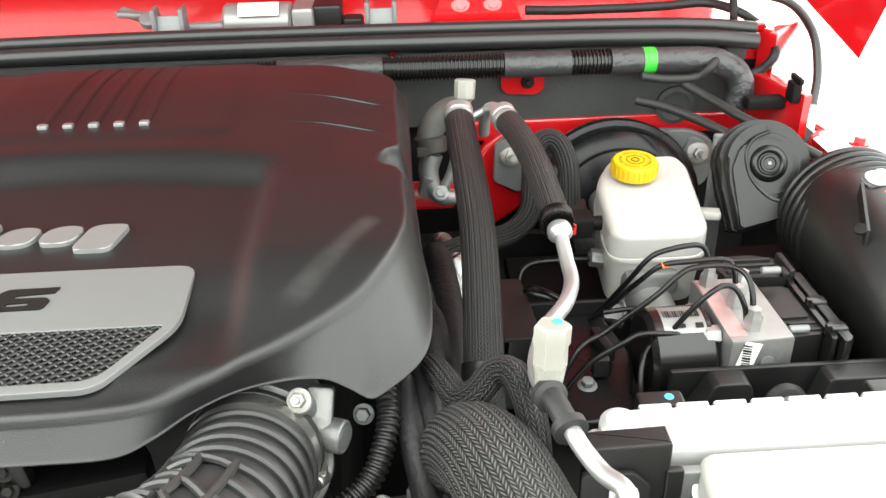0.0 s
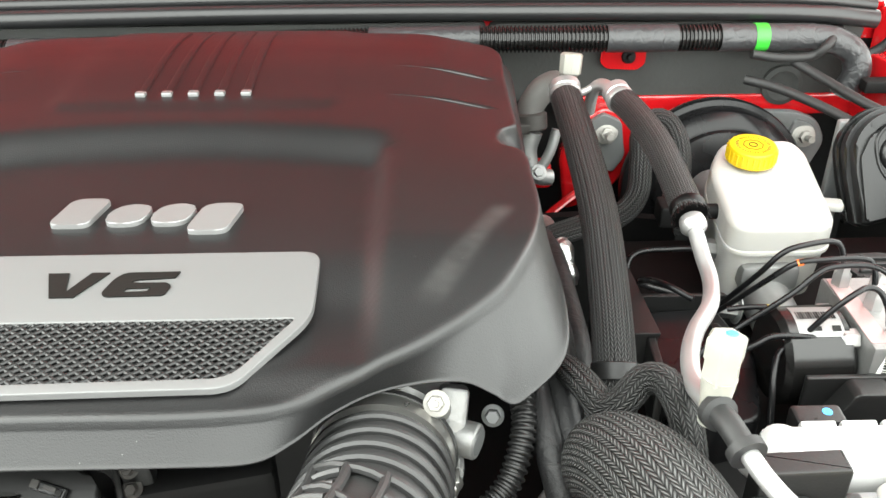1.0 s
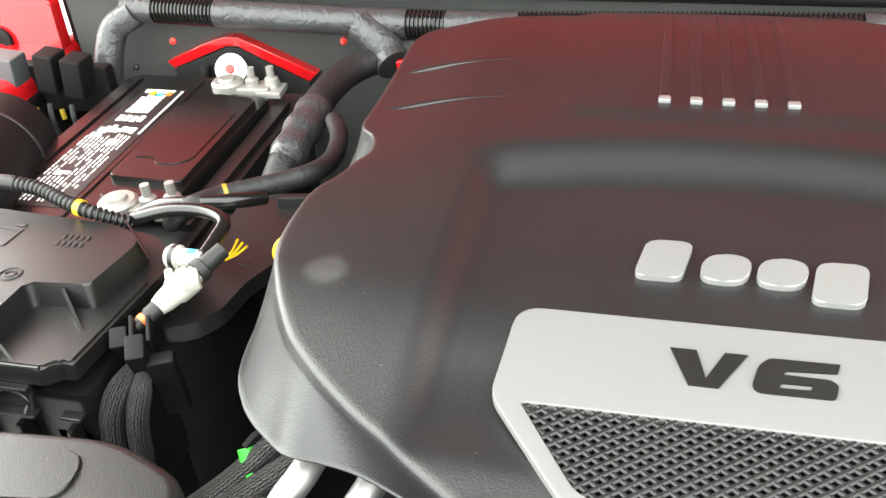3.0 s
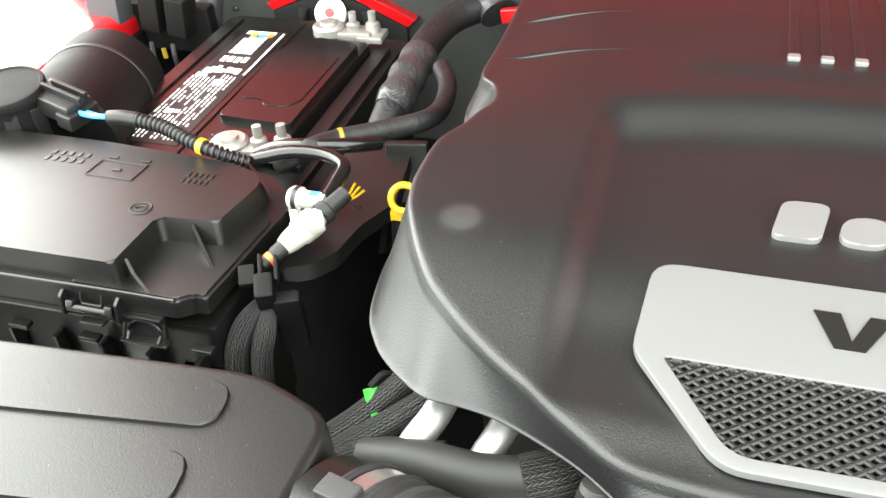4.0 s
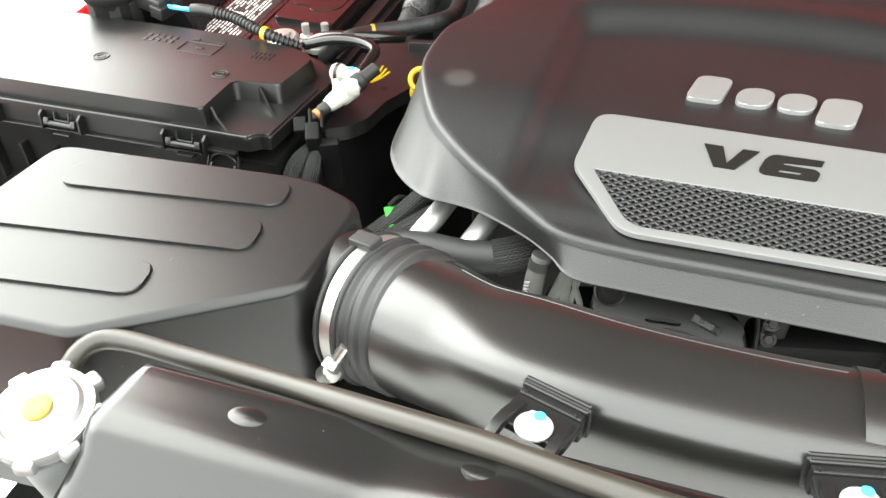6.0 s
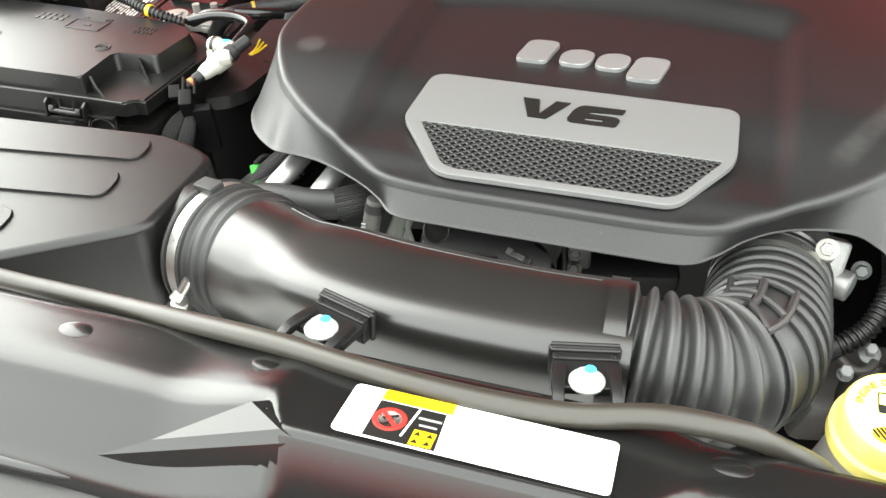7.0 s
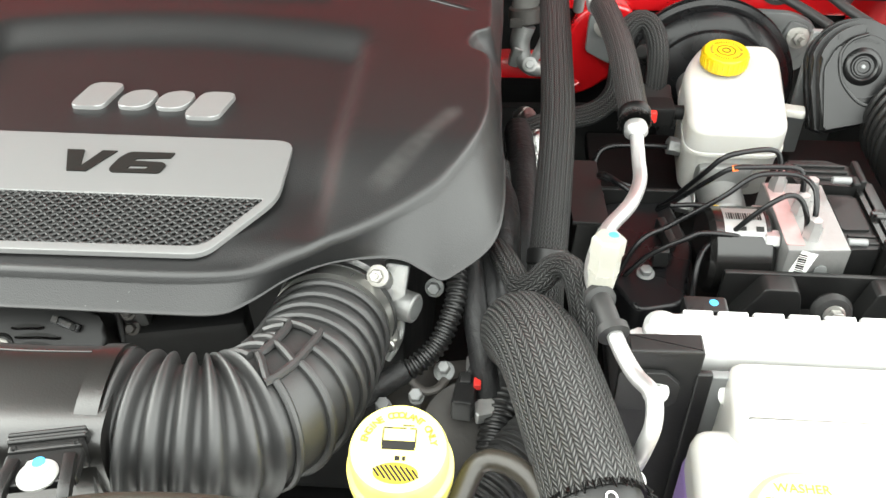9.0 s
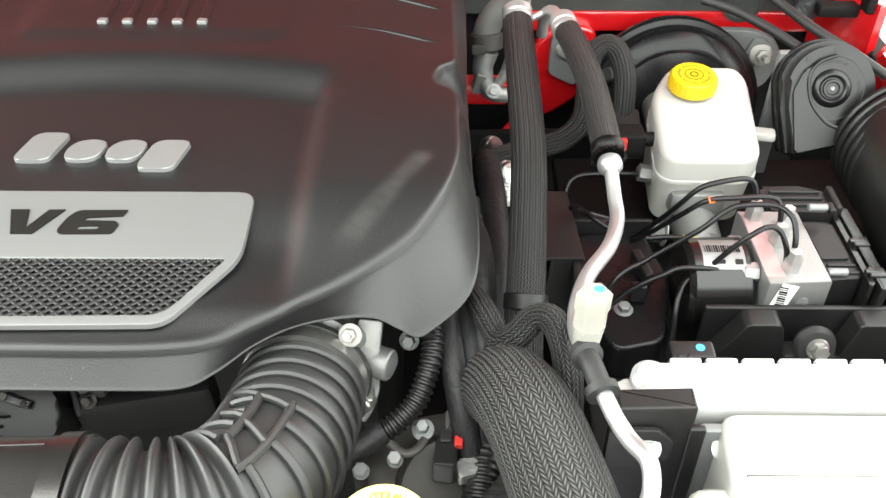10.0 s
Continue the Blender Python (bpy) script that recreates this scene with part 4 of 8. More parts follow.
part("cover_panel", Solid().prism(rounded([(-0.66, 0.088), (-0.60, 0.105), (0.14, 0.10), (0.20, 0.09), (0.20, 0.045), (-0.66, 0.04)], 0.004), 0.98, 1.040, 0.004), SATIN, shroud)
ec = pose(-0.530, 0.100, 1.047, -18, 0, 8)
g = Solid().box((0, 0, 0), (0.056, 0.026, 0.005), 0.0015).box((-0.024, 0, 0.005), (0.006, 0.024, 0.012), 0.0015).box((0.024, 0, 0.005), (0.006, 0.024, 0.012), 0.0015).box((0, 0.010, 0.005), (0.050, 0.005, 0.010), 0.0015)
g.tube([(-0.014, -0.004, 0.003), (-0.009, -0.004, 0.009), (0.0, -0.004, 0.0115), (0.009, -0.004, 0.009), (0.014, -0.004, 0.003)], 0.0024, 10, 0.003)
part("edge_clip", g.turned(ec), SATIN, shroud, "black snap clip with a moulded arch")
for x, y in ((-0.469, 0.178), (-0.327, 0.176), (-0.060, 0.182), (0.073, 0.181)):
    ry, rz = across(x, 0.197, 0.198, 0.195), across(x, 1.0805, 1.0915, 1.0820)
    fy, fz = across(x, 0.141, 0.124, 0.151, 0.312, 0.019), across(x, 1.0866, 1.1090, 1.0915)
    z = rz + (fz - rz) * (ry - y) / (ry - fy)
    tip = math.degrees(math.atan2(fz - rz, ry - fy))
    g = Solid().lathe((0, 0, 0), (0, 0, 1), [(0.0125, -0.002), (0.0118, 0.0002), (0.0095, 0.0009), (0.0055, 0.0014), (0.0005, 0.0016)], 36)
    part("dimple", g.turned(pose(x, y, z, -tip, 0, 0) @ Matrix.Diagonal((1, 0.62, 1, 1))), GLOSSY, shroud)
LB_T = SH_T
g = Solid().prism(rounded([(-0.268, 0.170), (-0.119, 0.170), (-0.119, 0.129), (-0.268, 0.129)], 0.004), 0.0, 0.0006, 0.0, LB_T)
lab = part("warning_label", g, LABEL, shroud, "white warning label with yellow, black and red pictograms")
part("label_band", Solid().prism([(-0.250, 0.170), (-0.209, 0.170), (-0.209, 0.161), (-0.250, 0.161)], 0.0007, 0.0010, 0.0, LB_T), YELLOW, lab)
part("label_panel", Solid().prism([(-0.250, 0.160), (-0.212, 0.160), (-0.210, 0.130), (-0.250, 0.130)], 0.0007, 0.0010, 0.0, LB_T), INK_AND_HOLES, lab)
part("label_sign", Solid().ring((-0.240, 0.146, 0.0011), (0, 0, 1), 0.0080, 0.0015, 32, 6, 0.2).box((-0.240, 0.146, 0.0012), (0.0155, 0.0026, 0.0003), 0, (0, 0, -45)).turned(LB_T), REDPART, lab)
part("label_sign_mark", Solid().lathe((-0.240, 0.146, 0.0009), (0, 0, 1), [(0.0075, 0), (0.0075, 0.0001)], 28).turned(LB_T), LABEL, lab)
part("label_fan_sign", Solid().box((-0.240, 0.148, 0.00115), (0.009, 0.0022, 0.0001), 0, (0, 0, 30)).box((-0.240, 0.1435, 0.00115), (0.008, 0.0020, 0.0001), 0, (0, 0, 60)).turned(LB_T), INK_AND_HOLES, lab)
part("label_divider", Solid().box((-0.2285, 0.147, 0.0011), (0.0012, 0.024, 0.0002), 0, (0, 0, -8)).turned(LB_T), LABEL, lab)
part("label_box", Solid().box((-0.2185, 0.1365, 0.0011), (0.0125, 0.0120, 0.0003), 0).turned(LB_T), YELLOW, lab)
g = Solid()
for x in (-0.2220, -0.2152):
    for y in (0.1335, 0.1395):
        g.prism([(x - 0.0018, y - 0.0014), (x + 0.0018, y - 0.0014), (x, y + 0.0016)], 0.0013, 0.0015, 0.0, LB_T)
part("label_triangles", g, INK_AND_HOLES, lab)
g = Solid()
for i in range(9):
    g.box((-0.202 + 0.0048 * i, 0.1665, 0.0009), (0.0036, 0.0014, 0.0003), 0)
part("label_heading", g.turned(LB_T), LABELGREY, lab)
g = Solid()
for i in range(7):
    g.box((-0.259 + 0.0004 * i, 0.135 + 0.0045 * i, 0.0009), (0.0065, 0.0012, 0.0003), 0)
part("label_print", g.turned(LB_T), LABELGREY, lab)
g = Solid()
g.box((-0.219, 0.152, 0.0012), (0.013, 0.0016, 0.0003), 0).box((-0.2185, 0.1465, 0.0012), (0.010, 0.0014, 0.0003), 0)
part("label_print", g.turned(LB_T), LABELGREY, lab)

g = Solid().tube([(-0.616, 0.185, 1.040), (-0.617, 0.200, 1.054), (-0.610, 0.216, 1.0605), (-0.590, 0.2235, 1.0615), (-0.540, 0.2220, 1.0625), (-0.47, 0.2155, 1.0695), (-0.40, 0.203, 1.083), (-0.33, 0.192, 1.094), (-0.27, 0.182, 1.0995), (-0.21, 0.177, 1.1015), (-0.15, 0.180, 1.1010),
                  (-0.10, 0.191, 1.1025), (-0.057, 0.202, 1.090), (-0.032, 0.212, 1.0705), (-0.006, 0.222, 1.047), (0.012, 0.230, 1.017), (0.040, 0.236, 1.000), (0.070, 0.258, 1.006), (0.087, 0.288, 1.021), (0.112, 0.284, 1.022), (0.128, 0.265, 1.012), (0.132, 0.24, 0.99)], 0.0072, 16, 0.006)
oh = thing("overflow_hose", (-0.616, 0.185, 1.03), "brown-grey rubber overflow hose along the radiator cover", "hose")
part("hose", g, HOSE, oh)
part("hose_clamp", Solid().tube([(-0.616, 0.1835, 1.0375), (-0.6163, 0.188, 1.0425), (-0.6165, 0.192, 1.0465)], 0.0082, 18, 0.002), DARK, oh, "dark spring clamp")
part("end_clamp", Solid().tube([(0.1305, 0.252, 1.002), (0.1318, 0.244, 0.994)], 0.0082, 18, 0.002), DARK, oh, "dark spring clamp")

rdt = thing("radiator", (0.0, 0.30, 0.9), "aluminium radiator with crimped end tank and silver filler cap", "radiator")
ra = (0, -0.12, 1)
g = Solid().lathe((-0.592, 0.150, 1.066), ra, [(0.031, 0), (0.033, 0.005), (0.032, 0.010), (0.026, 0.0115), (0.024, 0.0145), (0.0225, 0.013), (0.012, 0.0145)], 40)
fc = part("filler_cap", g, ALLOY, rdt, "silver metal pressure cap with lobed rim")
for i in range(8):
    t = 2 * math.pi * i / 8 + 0.3
    g = Solid().box((-0.592 + 0.0325 * math.cos(t), 0.150 + 0.0325 * math.sin(t), 1.0705 + 0.004 * math.sin(t)), (0.010, 0.013, 0.010), 0.003, (0, 0, math.degrees(t)))
    part("cap_lobe", g, ALLOY, fc)
part("center_button", Solid().lathe((-0.592, 0.1482, 1.0805), ra, [(0.009, 0), (0.009, 0.002), (0.006, 0.003)], 20), OCHRE, fc, "brass-coloured rivet")
part("filler_neck", Solid().lathe((-0.592, 0.152, 1.03), ra, [(0.026, -0.03), (0.026, 0.032), (0.030, 0.034)], 30), GREYPLATE, rdt)

cool = thing("coolant_bottle", (0.037, 0.25, 0.95), "milky coolant bottle neck with bright yellow pressure cap", "coolant bottle")
cv = Vector((0.0, -0.16, 1.0)).normalized()
co = Vector((0.038, 0.279, 1.037))
part("bottle_neck", Solid().lathe(co - cv * 0.05, cv, [(0.034, -0.04), (0.030, 0), (0.026, 0.012), (0.024, 0.05)], 36).box((0.04, 0.25, 0.95), (0.11, 0.08, 0.07), 0.02), MILK, cool)
g = Solid().lathe(co, cv, [(0.0325, -0.024), (0.0335, -0.022), (0.0335, -0.012), (0.0305, -0.010), (0.0305, 0.006), (0.029, 0.010), (0.0265, 0.011)], 64)
cap = part("cap", g, PALEYELLOW, cool, "bright yellow plastic cap with black pictogram")
u0 = Vector((1, 0, 0))
cm = Matrix.Translation(co + cv * 0.0112) @ Matrix((u0, cv.cross(u0), cv)).transposed().to_4x4()
g = Solid().prism([(-0.010, -0.002), (0.010, -0.002), (0.010, 0.004), (-0.010, 0.004)], 0, 0.0003, 0.0, cm)
for x in (-0.010, 0.010):
    g.box((x, 0.006, 0.00015), (0.0008, 0.012, 0.0004), 0)
    g.turned(cm, len(g.v) - 8)
o = len(g.v)
g.box((-0.003, 0.0125, 0.00015), (0.014, 0.0008, 0.0004), 0).box((0.008, 0.0125, 0.00015), (0.004, 0.0008, 0.0004), 0).box((0.005, 0.0145, 0.00015), (0.007, 0.0008, 0.0004), 0)
g.box((0, -0.0075, 0.00015), (0.003, 0.003, 0.0004), 0).box((0.004, -0.0075, 0.00015), (0.002, 0.003, 0.0004), 0)
g.turned(cm, o)
part("cap_pictogram", g, INK_AND_HOLES, cap)
g = Solid()
o = len(g.v)
for i in range(-4, 5):
    x = i * 0.0029
    g.box((x, -0.0172, 0.00045), (0.0012, 0.0125 * math.sqrt(max(0.1, 1 - (x / 0.0135) ** 2)), 0.0004), 0, (0, 0, 38))
g.turned(cm, o)
disc = [(0.0135 * math.cos(2 * math.pi * i / 28), -0.0172 + 0.0068 * math.sin(2 * math.pi * i / 28)) for i in range(28)]
part("cap_patch", Solid().prism(disc, 0.0, 0.0002, 0.0, cm), YELLOW, cap, "amber patch under dark hatching")
part("cap_hatching", g, INK_AND_HOLES, cap)
g = Solid()
for i, ch in enumerate("ENGINE COOLANT ONLY"):
    t = radians(170 - i * 160 / 18)
    if ch != " ":
        q = lettering(ch, 0.0062, cm @ Matrix.Translation((0.0212 * math.cos(t), 0.0212 * math.sin(t), 0.0002)) @ pose(0, 0, 0, 0, 0, math.degrees(t) - 90), 0.0002, bold=0.0001)
        g.add(q.v, q.f)
part("cap_lettering", g, OCHRE, cap, "raised ochre lettering")


# ---- hoses and lines on the brake side ----
ha = thing("air_conditioning_hose", (0.147, 0.68, 0.95), "thick black woven air conditioning hose with frosted service cap", "hose")
pa = [(0.147, 0.912, 1.046), (0.146, 0.86, 1.048), (0.146, 0.78, 1.044), (0.146, 0.68, 1.030), (0.142, 0.60, 1.008), (0.138, 0.545, 0.988), (0.136, 0.52, 0.965), (0.136, 0.50, 0.94)]
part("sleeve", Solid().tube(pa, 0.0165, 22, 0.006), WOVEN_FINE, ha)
part("crimp", Solid().lathe((0.147, 0.906, 1.046), (0.0, 0.6, 0.25), [(0.0165, 0), (0.0175, 0.002), (0.0175, 0.006), (0.0150, 0.008), (0.0168, 0.010), (0.0168, 0.018), (0.010, 0.022)], 26), TUBING, ha, "pinkish aluminium crimp collar")
part("service_cap", Solid().lathe((0.155, 0.945, 1.044), (0.08, 0.25, 1), [(0.008, 0), (0.008, 0.010), (0.0095, 0.012), (0.012, 0.014), (0.0125, 0.034), (0.0105, 0.036)], 8), FROST, ha, "frosted plastic service cap")
part("end_clip", Solid().lathe((0.138, 0.538, 0.985), (-0.05, -0.6, -0.6), [(0.0175, 0), (0.0185, 0.001), (0.0185, 0.013), (0.0175, 0.014)], 26).box((0.152, 0.528, 0.975), (0.008, 0.02, 0.02), 0.002), SATIN, ha)

hb = thing("air_conditioning_line", (0.21, 0.6, 0.95), "black ribbed hose running into a bright aluminium line", "hose")
pb = [(0.194, 0.850, 1.066), (0.200, 0.80, 1.069), (0.207, 0.74, 1.066), (0.211, 0.68, 1.056), (0.213, 0.645, 1.049)]
part("sleeve", Solid().tube(pb, 0.0135, 22, 0.006), WOVEN_FINE, hb)
part("crimp", Solid().lathe((0.193, 0.845, 1.066), (-0.1, 0.8, 0.1), [(0.0135, 0), (0.0145, 0.003), (0.0145, 0.008), (0.012, 0.010), (0.0138, 0.012), (0.0138, 0.022), (0.008, 0.025)], 26), TUBING, hb)
part("upper_pipe", Solid().tube([(0.192, 0.865, 1.067), (0.184, 0.90, 1.063), (0.178, 0.918, 1.050), (0.177, 0.93, 1.02)], 0.0065, 12, 0.005).tube([(0.178, 0.915, 1.056), (0.165, 0.912, 1.050), (0.15, 0.912, 1.046)], 0.004, 10, 0.005), TUBING, hb)
g = Solid().lathe((0.213, 0.660, 1.052), (0.02, -0.8, -0.25), [(0.0140, 0), (0.0150, 0.002), (0.0150, 0.007), (0.0140, 0.009)], 24)
random.seed(8)
ud, wd, ad = frame_of((0.02, -0.8, -0.25))
for k in range(44):
    e = ud * math.cos(k / 7) + wd * math.sin(k / 7)
    p = Vector((0.213, 0.645, 1.049)) + e * 0.0132
    g.rod(p - ad * 0.003, p + ad * random.uniform(0.001, 0.004) + e * random.uniform(0.0, 0.0035), 0.0007, n=4)
part("end_collar", g, SLEEVE, hb, "frayed black sleeve end")
part("white_sleeve_nut", Solid().lathe((0.213, 0.642, 1.048), (0.02, -0.8, -0.25), [(0.0100, 0), (0.0108, 0.004), (0.0108, 0.009), (0.0085, 0.012), (0.0068, 0.014)], 24), TUBING, hb)
pl = [(0.2135, 0.636, 1.046), (0.214, 0.605, 1.036), (0.213, 0.578, 1.032), (0.200, 0.535, 1.040), (0.180, 0.500, 1.043), (0.169, 0.472, 1.044), (0.163, 0.440, 1.048), (0.164, 0.408, 1.058)]
part("aluminium_pipe", Solid().tube(pl, 0.0062, 14, 0.004), TUBING, hb)
va = Vector((0.05, 0.10, 1)).normalized()
v0 = Vector((0.165, 0.410, 1.056))
part("service_port", Solid().lathe(v0, va, [(0.0075, -0.01), (0.0085, 0.004), (0.0105, 0.022)], 20), FROST, hb, "frosted valve stem")
scap = part("service_cap", Solid().lathe(v0, va, [(0.0092, 0.018), (0.0110, 0.020), (0.0106, 0.033), (0.0118, 0.035), (0.0118, 0.047), (0.0100, 0.049)], 6), FROST, hb, "cream plastic hex service cap")
part("cap_mark", Solid().lathe(v0 + va * 0.0491 + Vector((0.003, 0.002, 0)), va, [(0.0036, 0), (0.003, 0.0005)], 12), BLUE, scap)
part("line_sleeve", Solid().tube([(0.164, 0.404, 1.060), (0.167, 0.388, 1.063), (0.172, 0.367, 1.060)], lambda f: 0.0074 + (0.0036 if f < 0.16 or f > 0.84 else 0), 20, 0.0015), RUBBER, hb, "grey rubber sleeve with collars")
pw = [(0.172, 0.369, 1.060), (0.177, 0.352, 1.058), (0.184, 0.335, 1.057), (0.192, 0.318, 1.060), (0.192, 0.302, 1.053), (0.188, 0.296, 1.035), (0.184, 0.297, 1.01)]
part("lower_pipe", Solid().tube(pw, 0.0056, 14, 0.003), TUBING, hb)

rad = thing("radiator_hose", (0.14, 0.34, 0.95), "fat black woven-sleeved upper radiator hose with clamped end", "hose")
pr_ = [(0.112, 0.446, 0.965), (0.114, 0.428, 0.995), (0.121, 0.402, 1.016), (0.131, 0.365, 1.030), (0.144, 0.315, 1.029), (0.154, 0.278, 1.025), (0.158, 0.262, 1.022)]
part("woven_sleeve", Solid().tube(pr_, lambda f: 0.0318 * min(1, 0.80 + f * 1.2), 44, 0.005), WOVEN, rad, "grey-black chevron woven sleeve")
g = Solid()
random.seed(5)
fr0, fd = Vector((0.158, 0.262, 1.022)), Vector((0.2, -0.95, -0.15)).normalized()
u, w, _ = frame_of(fd)
for i in range(60):
    t = 2 * math.pi * i / 60 + random.uniform(-0.04, 0.04)
    e = u * math.cos(t) + w * math.sin(t)
    p = fr0 + e * 0.0318
    g.rod(p - fd * 0.002, p + fd * random.uniform(0.001, 0.005) + e * random.uniform(0.001, 0.005), 0.0008, n=5)
part("frayed_edge", g, SLEEVE, rad)
part("rubber_end", Solid().tube([(0.156, 0.268, 1.023), (0.163, 0.235, 1.017), (0.168, 0.205, 1.010), (0.172, 0.17, 1.0)], 0.0295, 36, 0.006), RUBBER, rad)
g = Solid().lathe((0.166, 0.214, 1.013), (0.12, -0.9, -0.25), [(0.0297, -0.006), (0.0315, -0.006), (0.0315, 0.006), (0.0297, 0.006)], 40)
for x in (0.150, 0.178):
    g.box((x, 0.219, 1.0415), (0.010, 0.016, 0.012), 0.002, (-14, 0, 0)).box((x, 0.210, 1.0475), (0.014, 0.005, 0.009), 0.0015, (-14, 0, 0))
part("spring_clamp", g, SATIN, rad, "black spring hose clamp")
g = Solid().tube([(0.168, 0.206, 1.010), (0.1705, 0.19, 1.0055), (0.172, 0.17, 1.0)], lambda f: 0.0300 + 0.0012 * (f < 0.3), 36, 0.003)
part("hose_bead", g, RUBBER, rad)
m = Matrix.Translation((0.1645, 0.243, 1.0495)) @ pose(0, 0, 0, 9, 4, 0) @ pose(0, 0, 0, 0, 0, 100)
part("hose_lettering", lettering("RAD", 0.0105, m, 0.0004), LABEL, rad, "white hose lettering")

hs = [("heater_hose", [(0.090, 0.545, 0.975), (0.095, 0.512, 1.003), (0.103, 0.478, 1.017), (0.113, 0.455, 1.017), (0.124, 0.453, 1.024), (0.137, 0.459, 1.036), (0.149, 0.452, 1.040), (0.156, 0.432, 1.033), (0.159, 0.412, 1.012), (0.160, 0.395, 0.97)], 0.0105, WOVEN_RIB, "black ribbed heater hose bending over the radiator hose"),
      ("lower_hose", [(0.150, 0.40, 0.985), (0.165, 0.36, 0.965), (0.175, 0.31, 0.94)], 0.016, RUBBER, "black rubber hose behind the radiator bracket"),
      ("dark_hose", [(0.090, 0.66, 0.96), (0.098, 0.60, 0.975), (0.100, 0.54, 0.96), (0.100, 0.50, 0.92)], 0.015, CLOTHTAPE, "black tape-wrapped hose beside the engine cover"),
      ("fan_duct_hose", [(0.035, 0.24, 0.90), (0.08, 0.30, 0.93), (0.12, 0.36, 0.94), (0.15, 0.40, 0.93)], 0.022, RUBBER, "dark ribbed hose low behind the radiator")]
for nm, pts, r, mt, lb in hs:
    if nm == "fan_duct_hose":
        single(nm, Solid().tube(pts, r, 18, 0.004, 0.0016, 0.007), mt, lb, "hose")
    else:
        single(nm, Solid().tube(pts, r, 18, 0.005), mt, lb, "hose")
lm = [("corrugated_loom", [(0.060, 0.520, 1.010), (0.062, 0.480, 1.004), (0.061, 0.456, 0.994), (0.051, 0.432, 0.976), (0.036, 0.418, 0.966), (0.021, 0.410, 0.960), (0.012, 0.404, 0.958)], 0.0080, "black corrugated wiring loom below the cover tip"),
      ("corrugated_loom", [(0.112, 0.44, 0.93), (0.102, 0.40, 0.935), (0.095, 0.36, 0.92), (0.09, 0.32, 0.90)], 0.013, "thick black corrugated loom beside the radiator hose")]
for nm, pts, r, lb in lm:
    single(nm, Solid().tube(pts, r, 18, 0.002, 0.0009, 0.0050), SATIN, lb, "wiring loom", "corrugated looms")
single("taped_loom", Solid().tube([(0.072, 0.50, 1.00), (0.078, 0.46, 0.985), (0.085, 0.43, 0.965), (0.09, 0.41, 0.94)], 0.011, 14, 0.005), CLOTHTAPE, "black cloth-taped wiring loom", "wiring loom", "taped looms")
single("taped_loom", Solid().tube([(0.088, 0.51, 1.00), (0.093, 0.47, 0.985), (0.098, 0.44, 0.965), (0.10, 0.42, 0.94)], 0.011, 14, 0.005), CLOTHTAPE, "black cloth-taped wiring loom", "wiring loom", "taped looms")

single("taped_loom", Solid().tube([(0.026, 0.4125, 0.962), (0.014, 0.405, 0.959), (0.000, 0.395, 0.956), (-0.016, 0.392, 0.945), (-0.03, 0.40, 0.93)], 0.0098, 14, 0.004), CLOTHTAPE, "black tape-wrapped loom end beside the throttle body", "wiring loom", "taped looms")
# alternator and brackets deep behind the fan
alt = thing("front_accessory", (0.07, 0.40, 0.85), "dull aluminium accessory housing with bolts, deep in the bay", "engine accessory")
part("casting", Solid().box((0.06, 0.43, 0.895), (0.12, 0.07, 0.06), 0.012, (12, 6, 16)).lathe((0.075, 0.40, 0.905), (0.2, -0.6, 0.8), [(0.044, -0.02), (0.044, 0.012), (0.040, 0.018), (0.015, 0.020)], 36), CASTDARK, alt)
part("bracket", Solid().tube([(0.031, 0.406, 0.958), (0.037, 0.400, 0.957), (0.044, 0.397, 0.957), (0.052, 0.401, 0.957), (0.057, 0.410, 0.957)], 0.0036, 10, 0.003, flat=0.7), CASTDARK, alt)
part("bolt", Solid().lathe((0.055, 0.424, 0.950), (-0.05, -0.4, 0.9), [(0.0085, 0), (0.0085, 0.002), (0.006, 0.003)], 24).hexbolt((0.055, 0.424, 0.952), (-0.05, -0.4, 0.9), 0.0052, 0.007, 0.007), GREYPLATE, alt)
for p in ((0.0355, 0.395, 0.952), (0.011, 0.386, 0.950)):
    part("bolt", Solid().hexbolt(p, (-0.05, -0.4, 0.9), 0.0056, 0.006, 0.0062), GREYPLATE, alt)
part("stud_nut", Solid().hexbolt((0.043, 0.485, 0.984), (-0.1, -0.8, 0.5), 0.0055, 0.006, 0.008), GREYPLATE, alt)
part("mounting_ear", Solid().prism(rounded([(0.072, 0.428), (0.092, 0.424), (0.095, 0.446), (0.084, 0.456), (0.072, 0.448)], 0.004), 0.938, 0.946, 0.002), ALLOY, alt, "bright aluminium mounting ear")
part("mounting_ear", Solid().prism(rounded([(0.082, 0.384), (0.096, 0.388), (0.096, 0.404), (0.080, 0.400)], 0.003), 0.936, 0.946, 0.002), ALLOY, alt, "bright aluminium mounting ear")
plug = part("connector", Solid().box((0.0725, 0.400, 0.946), (0.017, 0.030, 0.020), 0.003, (-8, 0, -6)).box((0.0725, 0.414, 0.951), (0.010, 0.012, 0.012), 0.002), SATIN, alt, "black plug")
part("lock_tab", Solid().box((0.082, 0.409, 0.955), (0.006, 0.009, 0.006), 0.001), REDPART, plug, "red lock tab")
part("plug_wire", Solid().tube([(0.074, 0.416, 0.953), (0.078, 0.425, 0.957), (0.081, 0.436, 0.959), (0.084, 0.450, 0.960), (0.086, 0.470, 0.965)], 0.0028, 8, 0.004), CLOTHTAPE, plug)
